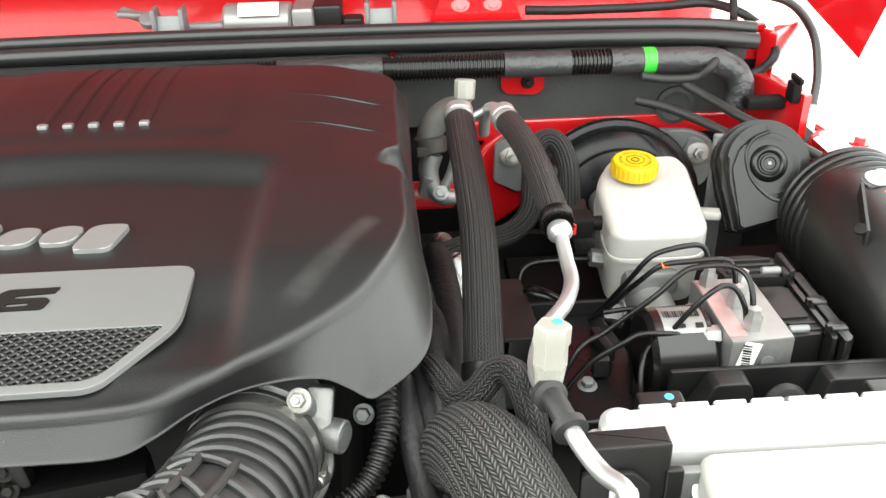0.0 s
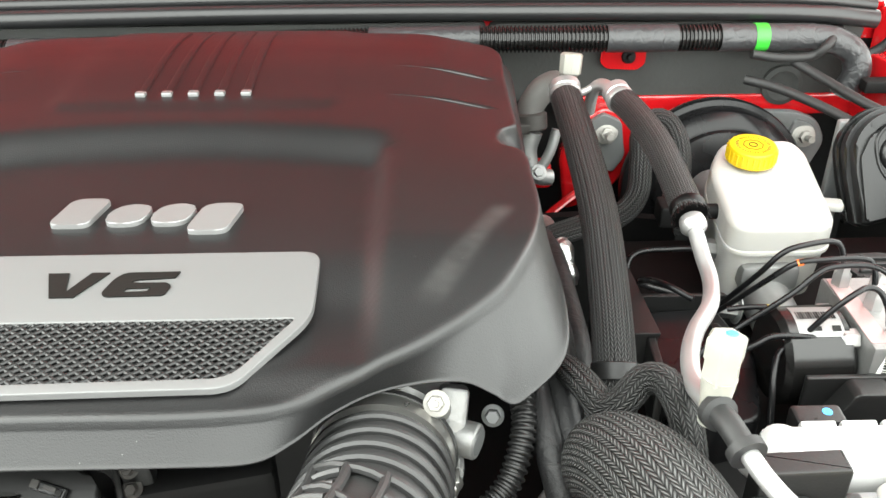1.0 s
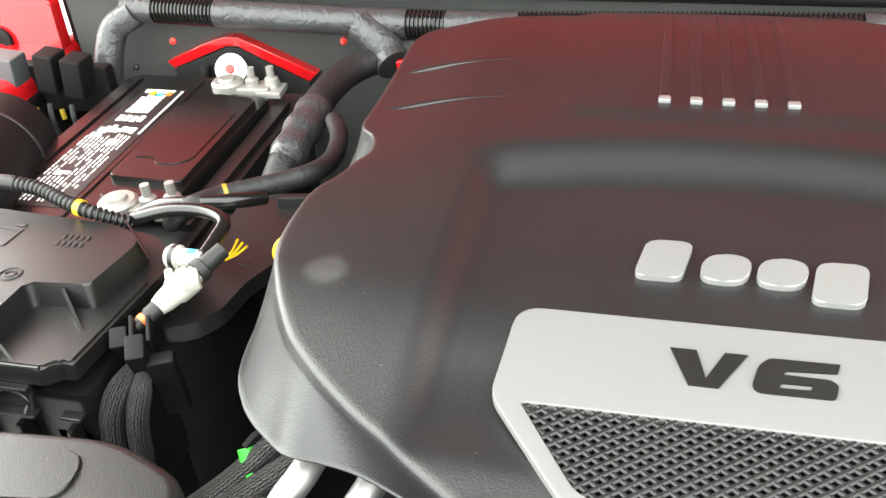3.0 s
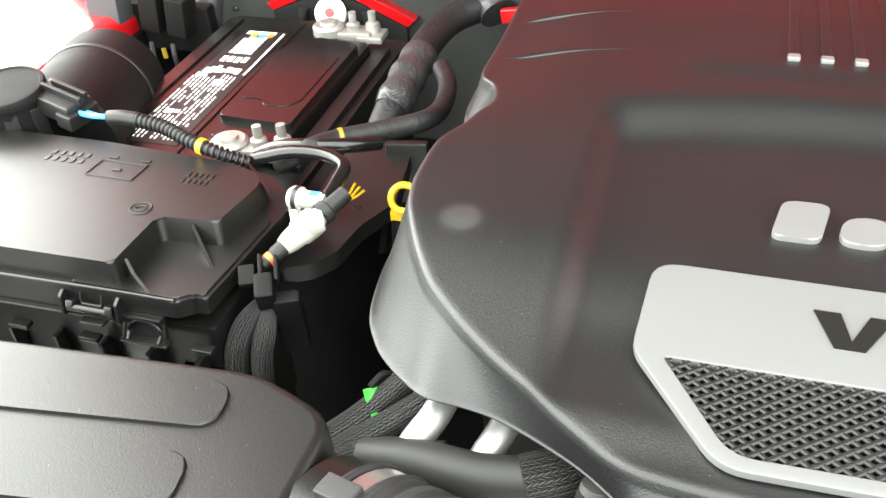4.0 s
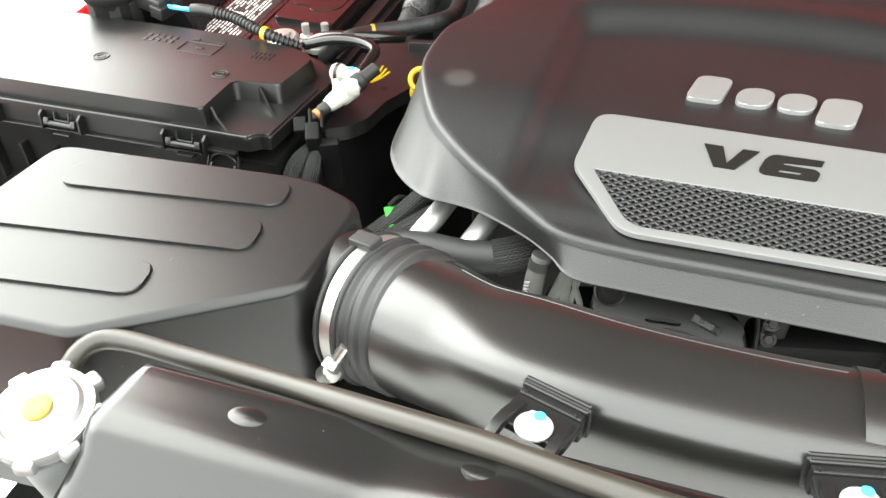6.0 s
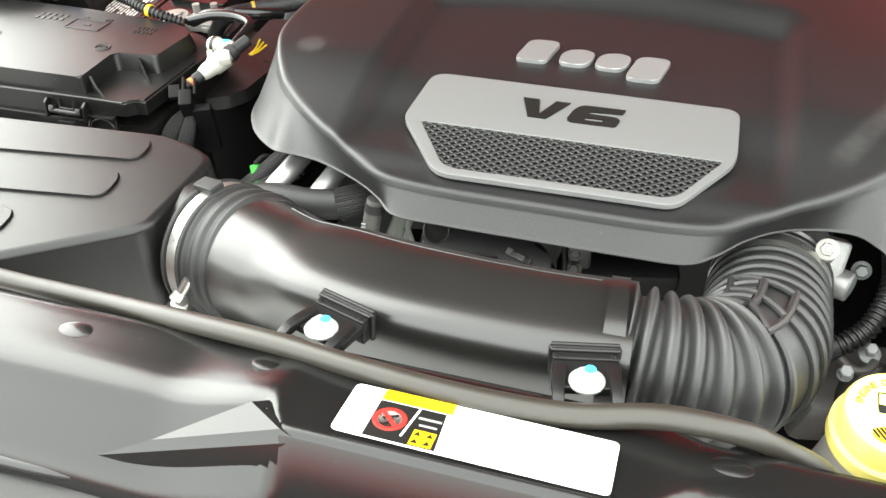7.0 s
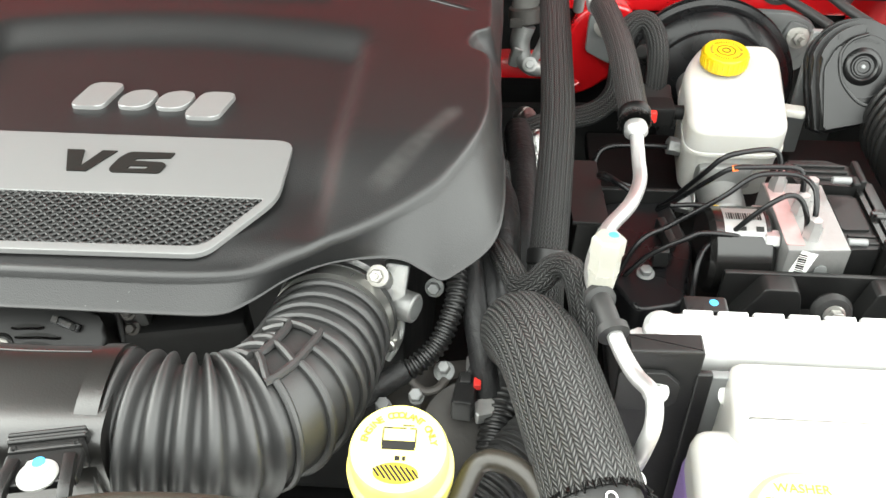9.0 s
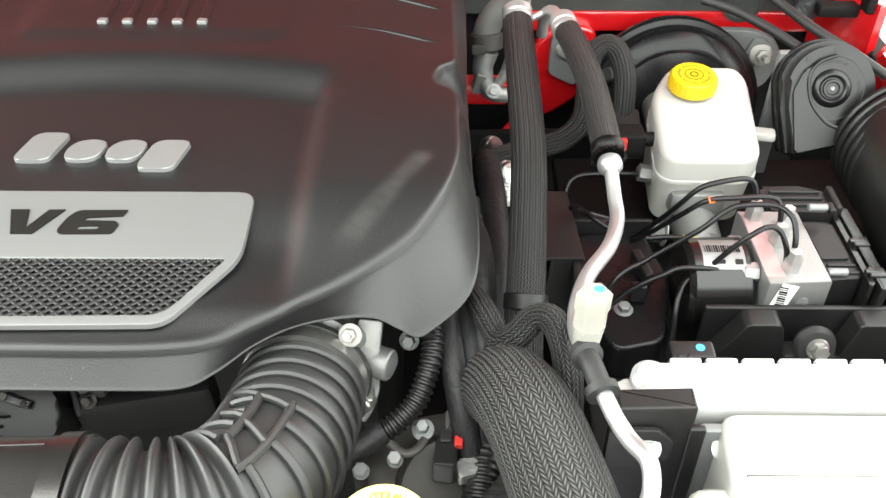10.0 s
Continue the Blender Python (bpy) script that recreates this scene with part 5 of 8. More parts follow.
part("wire_clip", Solid().tube([(0.078, 0.454, 0.962), (0.083, 0.450, 0.963), (0.089, 0.447, 0.962)], 0.0030, 10, 0.002), GREEN, plug, "green clip")

# ---- radiator end, bracket, washer bottle ----
part("tank", Solid().box((0.345, 0.412, 1.008), (0.28, 0.042, 0.026), 0.006).box((0.345, 0.418, 0.95), (0.28, 0.03, 0.10), 0.004), TANK, rdt)
part("tank_lug", Solid().rod((0.216, 0.420, 1.005), (0.216, 0.416, 1.024), 0.014, n=24, b=0.004).box((0.232, 0.418, 1.0065), (0.036, 0.030, 0.022), 0.006).box((0.20, 0.412, 1.006), (0.016, 0.02, 0.016), 0.004, (0, 0, 30)), TANK, rdt)
for i in range(9):
    part("crimp_tab", Solid().box((0.244 + 0.026 * i, 0.4335, 1.0155), (0.0225, 0.008, 0.007), 0.0015, (20, 0, 0)), TANK, rdt)
g = Solid()
for i in range(26):
    g.box((0.275 + 0.0042 * i + random.uniform(-0.0006, 0.0006), 0.394, 1.0215), (0.002, 0.0035, 0.0004), 0)
part("print", g, LABELGREY, rdt)

brk = thing("radiator_bracket", (0.215, 0.37, 0.9), "flat black radiator side bracket with bolts", "bracket")
part("bracket_plate", Solid().prism(rounded([(0.184, 0.389), (0.237, 0.391), (0.237, 0.373), (0.184, 0.371)], 0.002), 0.86, 1.041, 0.0025).box((0.240, 0.374, 0.94), (0.012, 0.006, 0.16), 0.002), SATIN, brk)
part("boss_plate", Solid().prism(rounded([(0.180, 1.024), (0.212, 1.024), (0.224, 1.012), (0.224, 0.994), (0.212, 0.985), (0.180, 0.985)], 0.003), 0.0, 0.004, 0.001, Matrix(((1, 0, 0, 0), (0, 0, -1, 0.371), (0, 1, 0, 0), (0, 0, 0, 1)))), SATIN, brk)
part("bracket_bolt", Solid().hexbolt((0.2065, 0.365, 1.008), (0.05, -0.8, 0.6), 0.0065, 0.006, 0.0095), WHITEBOLT, brk)
part("bracket_bolt", Solid().hexbolt((0.184, 0.292, 1.004), (0.05, -0.8, 0.6), 0.0065, 0.006, 0.0095), WHITEBOLT, brk)
part("side_sheet", Solid().box((0.268, 0.378, 0.96), (0.05, 0.008, 0.11), 0.002), GREYPLATE, brk)
part("sheet_bolt", Solid().hexbolt((0.262, 0.372, 1.000), (0, -0.8, 0.6), 0.006, 0.005, 0.010), STEEL, brk)

wash = thing("washer_bottle", (0.30, 0.30, 0.9), "milky washer bottle holding purple fluid, with yellow cap", "washer bottle")
part("bottle", Solid().prism(rounded([(0.258, 0.388), (0.46, 0.388), (0.46, 0.325), (0.252, 0.325)], 0.012), 0.90, 1.022, 0.010, None, 4).prism(rounded([(0.228, 0.342), (0.46, 0.342), (0.46, 0.20), (0.220, 0.20)], 0.016), 0.92, 1.005, 0.012, None, 4), MILK, wash)
part("fluid", Solid().prism(rounded([(0.227, 0.343), (0.461, 0.343), (0.461, 0.199), (0.219, 0.199)], 0.016), 0.84, 0.975, 0.004, None, 2), PURPLE, wash, "purple washer fluid showing through")
wv = Vector((0, -0.1, 1)).normalized()
wo = Vector((0.284, 0.262, 1.006))
wc = part("cap", Solid().lathe(wo, wv, [(0.034, 0), (0.036, 0.003), (0.035, 0.010), (0.031, 0.014)], 48), PALEYELLOW, wash, "yellow washer fluid cap")
wm = Matrix.Translation(wo + wv * 0.0142) @ pose(0, 0, 0, 5.7, 0, 0)
part("cap_lettering", lettering("WASHER", 0.0085, wm @ Matrix.Translation((0, 0.021, 0)), 0.0002).add(*(lambda s: (s.v, s.f))(lettering("FLUID ONLY", 0.0085, wm @ Matrix.Translation((0, 0.011, 0)), 0.0002))), YELLOW, wc, "raised yellow lettering")
part("cap_symbol", Solid().ring(wo + wv * 0.0143 + Vector((0, -0.012, 0)), wv, 0.010, 0.0006, 24, 6), YELLOW, wc)

# ---- brake parts ----
boo = thing("brake_booster", (0.34, 1.0, 0.9), "glossy black round brake booster on a grey mounting plate", "brake booster")
ba = Vector((0.0, -1, 0.22)).normalized()
bo = Vector((0.362, 1.035, 0.866))
part("canister", Solid().lathe(bo, ba, [(0.106, -0.02), (0.1165, -0.004), (0.1185, 0.0), (0.1185, 0.010), (0.1165, 0.013), (0.110, 0.0145), (0.1075, 0.030), (0.105, 0.034), (0.094, 0.044), (0.086, 0.0455), (0.083, 0.050), (0.060, 0.056), (0.03, 0.06)], 72), BLACKPAINT, boo)
plate_y = upright(1.078)
part("mounting_plate", Solid().prism(rounded([(0.398, 0.895), (0.396, 0.958), (0.470, 0.956), (0.500, 0.944), (0.516, 0.915), (0.500, 0.872), (0.44, 0.86)], 0.012), 0.0, 0.009, 0.003, plate_y).prism(rounded([(0.456, 0.905), (0.470, 0.948), (0.494, 0.940), (0.504, 0.914), (0.488, 0.890)], 0.007), 0.008, 0.014, 0.002, plate_y), GREYPLATE, boo)
part("mounting_ear", Solid().prism(rounded([(0.204, 0.895), (0.205, 0.948), (0.222, 0.960), (0.246, 0.948), (0.254, 0.900), (0.240, 0.876)], 0.006), 0.002, 0.016, 0.002, plate_y), GREYPLATE, boo)
part("red_bulkhead", Solid().prism(rounded([(0.170, 0.895), (0.190, 0.942), (0.222, 0.966), (0.262, 0.955), (0.278, 0.900), (0.244, 0.850), (0.212, 0.826), (0.180, 0.815)], 0.010), 0.0, 0.020, 0.006, upright(1.090), 4), RED, boo, "red painted bulkhead panel")
part("red_lip", Solid().tube([(0.196, 1.06, 0.850), (0.175, 1.045, 0.842), (0.156, 1.03, 0.834), (0.140, 1.02, 0.820)], 0.007, 10, 0.004, flat=0.5), RED, boo, "red painted lip")
part("vacuum_valve", Solid().rod((0.288, 0.985, 0.930), (0.262, 0.955, 0.955), 0.011, 0.009, 18, 0.002).ring((0.275, 0.970, 0.943), (-0.6, -0.7, 0.5), 0.012, 0.003, 20, 8), RUBBER, boo, "black rubber check valve")
for x, z in ((0.483, 0.925), (0.227, 0.933)):
    part("mount_nut", Solid().lathe((x, 1.064, z), (0, -1, 0.3), [(0.015, 0), (0.015, 0.003), (0.011, 0.005)], 24).hexbolt((x, 1.060, z), (0, -1, 0.3), 0.0085, 0.008).rod((x, 1.052, z + 0.002), (x, 1.036, z + 0.006), 0.0042, n=10), LEAD, boo)

res = thing("brake_fluid_reservoir", (0.34, 0.80, 0.92), "milky brake fluid reservoir with ribbed yellow cap", "fluid reservoir")
RT = pose(0.338, 0.80, 0.985, 4, 0, -3)
RB = pose(0.340, 0.745, 0.979, 5.0, 0, 0)
body = rounded([(-0.046, 0.110), (-0.018, 0.162), (0.058, 0.162), (0.066, 0.138), (0.050, -0.002), (-0.052, -0.002)], [0.024, 0.018, 0.0115, 0.0125, 0.024, 0.024], 6)
ctr = (0.004, 0.078)


def swell(k):
    """The reservoir's outline grown or shrunk about its middle."""
    return [(ctr[0] + (p[0] - ctr[0]) * k, ctr[1] + (p[1] - ctr[1]) * k) for p in body]


part("reservoir_body", Solid().prism(body, -0.028, 0.002, 0.009, RB, 5, swell(1.015)), MILK, res)
part("seam_flange", Solid().prism(swell(1.035), -0.0325, -0.0275, 0.0018, RB), MILK, res)
part("lower_tank", Solid().prism(swell(0.985), -0.090, -0.032, 0.003, RB, 2, swell(0.93)).prism(swell(0.6), -0.105, -0.085, 0.004, RB), MILK, res)
cv2 = (RT.to_3x3() @ Vector((0, 0, 1))).normalized()
co2 = RT @ Vector((-0.004, 0.056, 0.010))
prof = [(0.0232, -0.004), (0.0252, -0.003), (0.0252, 0.011), (0.0235, 0.0135), (0.0215, 0.0138)]
bc = part("reservoir_cap", Solid().lathe(co2, cv2, prof, 56), YELLOW, res, "yellow ribbed filler cap")
g = Solid()
u, w, _ = frame_of(cv2)
for i in range(28):
    t = 2 * math.pi * i / 28
    e = u * math.cos(t) + w * math.sin(t)
    g.rod(co2 + e * 0.0250 - cv2 * 0.002, co2 + e * 0.0250 + cv2 * 0.0105, 0.0012, n=6)
part("cap_ribs", g, YELLOW, bc)
g = Solid().lathe(co2 + cv2 * 0.0136, cv2, [(0.0108, 0), (0.0108, 0.0005), (0.0098, 0.0005), (0.0098, 0)], 8).ring(co2 + cv2 * 0.014, cv2, 0.0042, 0.0006, 20, 6)
for i in range(40):
    t = 2 * math.pi * i / 40
    if i % 8 == 7:
        continue
    e = u * math.cos(t) + w * math.sin(t)
    k = len(g.v)
    g.rod(co2 + cv2 * 0.0138 + e * 0.0150, co2 + cv2 * 0.0138 + e * 0.0180, 0.0005, n=4)
part("cap_print", g, INK_AND_HOLES, bc)
mc = thing("master_cylinder", (0.33, 0.82, 0.87), "cast aluminium brake master cylinder under the reservoir", "master cylinder")
part("cylinder", Solid().rod((0.338, 0.97, 0.905), (0.334, 0.70, 0.893), 0.024, n=28, b=0.004).box((0.334, 0.77, 0.92), (0.06, 0.06, 0.03), 0.008), ALLOY, mc)
for y, z in ((0.72, 0.90), (0.79, 0.925)):
    part("port_nut", Solid().hexbolt((0.298, y, z), (-1, 0, 0.2), 0.010, 0.018), ALLOY, mc)
part("level_sensor", Solid().box((0.255, 0.80, 0.965), (0.05, 0.028, 0.024), 0.004).rod((0.272, 0.80, 0.965), (0.31, 0.80, 0.965), 0.008), DARK, mc)
part("sensor_clip", Solid().box((0.253, 0.785, 0.968), (0.014, 0.008, 0.014), 0.002), REDPART, mc, "red lock clip")
part("side_tab", Solid().box((0.412, 0.815, 0.962), (0.026, 0.016, 0.010), 0.003, (0, 0, -12)), MILK, res)

# ---- brake control unit ----
ab = thing("brake_control_unit", (0.38, 0.62, 0.90), "aluminium brake control block with black pump motor and module", "brake control unit")
blk = part("valve_block", Solid().prism([(0.354, 0.573), (0.410, 0.577), (0.408, 0.676), (0.350, 0.676)], 0.90, 0.966, 0.0025), ALLOY, ab, "machined aluminium block with pink dye")
part("dye_patch", Solid().prism(rounded([(0.3535, 0.580), (0.370, 0.580), (0.368, 0.672), (0.352, 0.672)], 0.002), 0.9661, 0.9668, 0), PINK, blk)
part("barcode_label", Solid().box((0.368, 0.5722, 0.945), (0.015, 0.0006, 0.040), 0, (0, 14, 0)), LABEL, blk)
g = Solid()
for i in range(14):
    g.box((0.3675, 0.5717, 0.928 + 0.0026 * i), (0.008, 0.0004, 0.0008 + 0.0006 * (i % 3)), 0, (0, 14, 0))
part("barcode", g, INK_AND_HOLES, blk)
part("block_plug", Solid().lathe((0.388, 0.5745, 0.942), (0, -1, 0.05), [(0.006, 0), (0.006, 0.0012), (0.003, 0.0016)], 18).lathe((0.374, 0.5745, 0.918), (0, -1, 0), [(0.010, 0), (0.010, 0.001)], 20), GREYPLATE, blk)
for x, y in ((0.362, 0.665), (0.390, 0.655), (0.376, 0.63), (0.378, 0.593)):
    part("line_nut", Solid().lathe((x, y, 0.966), (0, 0, 1), [(0.0085, 0), (0.0085, 0.010), (0.006, 0.013), (0.0055, 0.020)], 6), TUBING, blk)
for y, z in ((0.600, 0.955), (0.650, 0.945)):
    part("line_nut", Solid().lathe((0.352, y, z), (-1, 0, 0), [(0.009, 0), (0.009, 0.012), (0.006, 0.015), (0.005, 0.025)], 6), TUBING, blk)
mo = part("pump_motor", Solid().rod((0.350, 0.620, 0.925), (0.290, 0.618, 0.925), 0.042, n=40, b=0.005), GLOSSY, ab, "black pump motor")
lab_v, lab_f = [], []
for i in range(11):
    t = radians(58 + i * 5.0)
    for x in (0.303, 0.341):
        lab_v.append((x, 0.619 - 0.0424 * math.cos(t), 0.925 + 0.0424 * math.sin(t)))
for i in range(10):
    lab_f.append((2 * i, 2 * i + 1, 2 * i + 3, 2 * i + 2))
mlab = part("motor_label", Solid().add(lab_v, lab_f), ALLOY, mo, "silver printed motor label")
g = Solid()
for i in range(15):
    t = radians(88)
    g.box((0.306 + 0.0022 * i, 0.619 - 0.0428 * math.cos(t), 0.925 + 0.0427 * math.sin(t)), (0.0007 + 0.0005 * (i % 3), 0.009, 0.0004), 0)
t = radians(68)
g.box((0.335, 0.619 - 0.0428 * math.cos(t), 0.925 + 0.0428 * math.sin(t)), (0.007, 0.005, 0.0005), 0, (28, 0, 0))
g.box((0.318, 0.619 - 0.0428 * math.cos(t), 0.925 + 0.0428 * math.sin(t)), (0.009, 0.004, 0.0005), 0, (28, 0, 0))
part("label_print", g, INK_AND_HOLES, mlab)
ecu = part("control_module", Solid().prism(rounded([(0.411, 0.585), (0.442, 0.588), (0.440, 0.668), (0.409, 0.668)], 0.004), 0.895, 0.959, 0.003), SATIN, ab, "black control module")
part("module_lid", Solid().prism(rounded([(0.4495, 0.566), (0.4585, 0.569), (0.4565, 0.682), (0.4475, 0.680)], 0.003), 0.86, 0.966, 0.0025).prism(rounded([(0.4425, 0.574), (0.4475, 0.574), (0.4455, 0.676), (0.4405, 0.676)], 0.002), 0.87, 0.9635, 0.002), GLOSSY, ecu)
for y in (0.588, 0.630):
    part("lid_clasp", Solid().box((0.452, y, 0.960), (0.016, 0.013, 0.016), 0.002).box((0.4475, y, 0.9635), (0.012, 0.005, 0.010), 0.001), GLOSSY, ecu)
part("module_window", Solid().prism(rounded([(0.412, 0.611), (0.438, 0.612), (0.437, 0.662), (0.411, 0.662)], 0.003), 0.958, 0.9615, 0.001), SATIN, ecu)
for y in (0.5945, 0.6045):
    part("lid_ridge", Solid().box((0.428, y, 0.9595), (0.026, 0.0035, 0.003), 0.001), SATIN, ecu)
g = Solid().prism(rounded([(0.380, 0.690), (0.385, 0.676), (0.446, 0.672), (0.448, 0.704), (0.420, 0.716), (0.380, 0.714)], 0.004), 0.90, 0.966, 0.004)
for y in (0.684, 0.694, 0.704):
    g.box((0.412, y, 0.9665), (0.050, 0.004, 0.005), 0.0015)
g.box((0.446, 0.690, 0.962), (0.007, 0.036, 0.022), 0.002).box((0.440, 0.678, 0.968), (0.008, 0.014, 0.006), 0.002)
part("module_connector", g, SATIN, ecu)
for y, z in ((0.600, 0.955), (0.605, 0.932), (0.672, 0.972)):
    part("module_screw", Solid().rod((0.412, y - 0.006, z + 0.006), (0.430, y - 0.006, z + 0.006), 0.0038, n=12, b=0.0008), GREYPLATE, ecu)
g = Solid().prism(rounded([(0.30, 0.885), (0.332, 0.945), (0.362, 0.945), (0.366, 0.935), (0.372, 0.905), (0.42, 0.905), (0.43, 0.945), (0.50, 0.945), (0.50, 0.86), (0.30, 0.86)], 0.005), 0.0, 0.02, 0.003, Matrix(((1, 0, 0, 0), (0, 0, -1, 0.562), (0, 1, 0, 0), (0, 0, 0, 1))))
part("unit_bracket", g, SATIN, ab, "black steel bracket")
part("bracket_backing", Solid().box((0.40, 0.566, 0.90), (0.20, 0.006, 0.09), 0.002), SATIN, ab)
part("bracket_bolt", Solid().lathe((0.395, 0.545, 0.920), (0, -1, 0.35), [(0.018, 0), (0.019, 0.004), (0.016, 0.010), (0.012, 0.011)], 28), RUBBER, ab, "rubber isolator")
part("isolator_bolt", Solid().hexbolt((0.395, 0.535, 0.924), (0, -1, 0.35), 0.0075, 0.008, 0.010), STEEL, ab)
bl = [[(0.262, 0.706, 0.905), (0.270, 0.694, 0.925), (0.288, 0.668, 0.975), (0.302, 0.664, 0.998), (0.317, 0.666, 1.005), (0.350, 0.674, 1.005), (0.360, 0.672, 0.997), (0.362, 0.665, 0.980)],
      [(0.258, 0.690, 0.915), (0.270, 0.675, 0.938), (0.290, 0.650, 0.982), (0.308, 0.643, 1.003), (0.332, 0.643, 1.006), (0.366, 0.645, 1.005), (0.374, 0.640, 0.998), (0.376, 0.632, 0.975)],
      [(0.205, 0.590, 0.90), (0.229, 0.606, 0.942), (0.258, 0.622, 0.950), (0.300, 0.624, 0.984), (0.319, 0.628, 1.001), (0.334, 0.632, 1.006), (0.364, 0.631, 1.007), (0.376, 0.618, 1.005), (0.378, 0.604, 0.995), (0.378, 0.594, 0.972)],
      [(0.277, 0.552, 0.88), (0.275, 0.560, 0.92), (0.278, 0.576, 0.942), (0.288, 0.594, 0.949), (0.306, 0.602, 0.955), (0.324, 0.602, 0.980), (0.340, 0.602, 0.998), (0.354, 0.608, 1.001), (0.364, 0.606, 0.998), (0.371, 0.600, 0.985), (0.374, 0.597, 0.970)],
      [(0.205, 0.600, 0.88), (0.228, 0.593, 0.925), (0.240, 0.592, 0.940), (0.266, 0.592, 0.958), (0.283, 0.596, 0.963), (0.325, 0.599, 0.958)],
      [(0.262, 0.655, 0.948), (0.29, 0.652, 0.952), (0.325, 0.650, 0.947)]]
for i, pts in enumerate(bl):
    bt_ = thing("brake_line", pts[0], "thin glossy black steel brake line", "brake line", "brake lines")
    part("pipe", Solid().tube(pts, 0.0026, 10, 0.004), BLACKPAINT, bt_)
    if i == 1:
        part("paint_mark", Solid().tube([(0.3085, 0.6431, 1.0030), (0.3135, 0.6431, 1.0042)], 0.0031, 10, 0.003), ORANGE, bt_, "orange paint mark")
    if i == 5:
        part("tag_sleeve", Solid().tube([(0.295, 0.6517, 0.9515), (0.322, 0.650, 0.9475)], 0.0031, 10, 0.003), YELLOW, bt_, "yellow tag sleeve")
for pts in ([(0.225, 0.64, 0.97), (0.205, 0.66, 0.972), (0.200, 0.70, 0.95), (0.205, 0.72, 0.93), (0.29, 0.725, 0.90)], [(0.30, 0.79, 0.925), (0.25, 0.785, 0.93), (0.205, 0.78, 0.925), (0.195, 0.74, 0.90), (0.20, 0.70, 0.86)]):
    bt_ = thing("brake_line", pts[0], "thin glossy black steel brake line", "brake line", "brake lines")
    part("pipe", Solid().tube(pts, 0.003, 10, 0.004), BLACKPAINT, bt_)

# clips standing on the radiator edge
for x in (0.256, 0.424):
    cl = thing("grille_clip", (x, 0.445, 1.0), "black plastic clip with a blue paint dot", "clip", "grille clips")
    part("clip_body", Solid().box((x, 0.458, 0.998), (0.034, 0.018, 0.016), 0.003).box((x + 0.022, 0.450, 0.994), (0.02, 0.014, 0.010), 0.002).box((x - 0.012, 0.448, 0.996), (0.004, 0.012, 0.020), 0.001).box((x - 0.004, 0.448, 0.996), (0.004, 0.012, 0.020), 0.001), SATIN, cl)
    part("paint_dot", Solid().lathe((x + 0.006, 0.459, 1.0060), (0, 0, 1), [(0.0035, 0), (0.003, 0.0006)], 14), BLUE, cl)

# ---- horn and air duct ----
horn = thing("horn", (0.46, 0.83, 0.95), "black plastic snail-shaped horn with round face", "horn")
hx = Vector((-0.10, -0.88, 0.46)).normalized()
hu = Vector((1, -0.10, 0.02))
hu = (hu - hx * hu.dot(hx)).normalized()
hm = Matrix.Translation((0.470, 0.815, 1.019)) @ Matrix((hu, hx.cross(hu), hx)).transposed().to_4x4()
face = [(0.0435 * math.cos(radians(a)), 0.0435 * math.sin(radians(a))) for a in range(-48, 184, 8)] + [(-0.0400, -0.022), (-0.0325, -0.070), (-0.026, -0.073), (0.014, -0.060), (0.024, -0.042)]
part("trumpet_shell", Solid().prism(face, -0.046, 0.0, 0.006, hm, 4), HORNBLACK, horn)
for z, k in ((-0.040, 1.16), (-0.022, 1.11)):
    part("shell_flange", Solid().prism([(p[0] * k, p[1] * k if p[1] > -0.04 else p[1] * 1.02) for p in face], z - 0.006, z + 0.006, 0.003, hm, 3), HORNBLACK, horn)
bell = rounded([(-0.0385, -0.004), (-0.0300, -0.0685), (0.0135, -0.0570), (0.0195, -0.0420), (0.002, -0.0375), (-0.0125, -0.0250), (-0.0215, -0.0100), (-0.0245, 0.0120), (-0.0160, 0.0245), (-0.0285, 0.0205)], [0.004, 0.003, 0.003, 0.002, 0.006, 0.006, 0.006, 0.008, 0.003, 0.006])
part("trumpet_mouth", Solid().prism(bell, -0.002, 0.0045, 0.0022, hm), HORNBLACK, horn)
rim_ = [(0.0195, -0.0420), (0.002, -0.0375), (-0.0125, -0.0250), (-0.0215, -0.0100), (-0.0245, 0.0120), (-0.0160, 0.0265), (0.0, 0.0335)]
part("mouth_rim", Solid().tube([hm @ Vector((*p, 0.0045)) for p in rim_], 0.0020, 8, 0.004), HORNBLACK, horn)
dc = hm @ Vector((0.0, 0.0, 0.0))
part("diaphragm_disc", Solid().lathe(dc, hx, [(0.0335, -0.001), (0.0328, 0.0010), (0.0315, 0.0006), (0.0200, 0.0004), (0.0192, 0.0012), (0.0165, 0.0044), (0.0140, 0.0050), (0.0120, 0.0036), (0.0112, 0.0024), (0.0100, 0.0026), (0.0092, 0.0050), (0.0070, 0.0052), (0.0060, 0.0034), (0.0025, 0.0034)], 48), HORNBLACK, horn)
part("center_screw", Solid().lathe(dc + hx * 0.0034, hx, [(0.0026, 0), (0.0020, 0.0014)], 12), GREYPLATE, horn)
g = Solid()
for a0, a1, st in ((62, 118, 7), (-32, 20, 9), (196, 222, 8)):
    for a in range(a0, a1, st):
        t = radians(a)
        g.box((0.0275 * math.cos(t), 0.0275 * math.sin(t), 0.0006), (0.0026, 0.0030, 0.0006), 0, (0, 0, a - 90))
g.box((0.002, 0.0375, 0.0004), (0.0075, 0.0065, 0.0006), 0).box((-0.026, 0.0285, 0.0004), (0.005, 0.005, 0.0006), 0)
part("moulded_print", g.turned(hm), SATIN, horn)
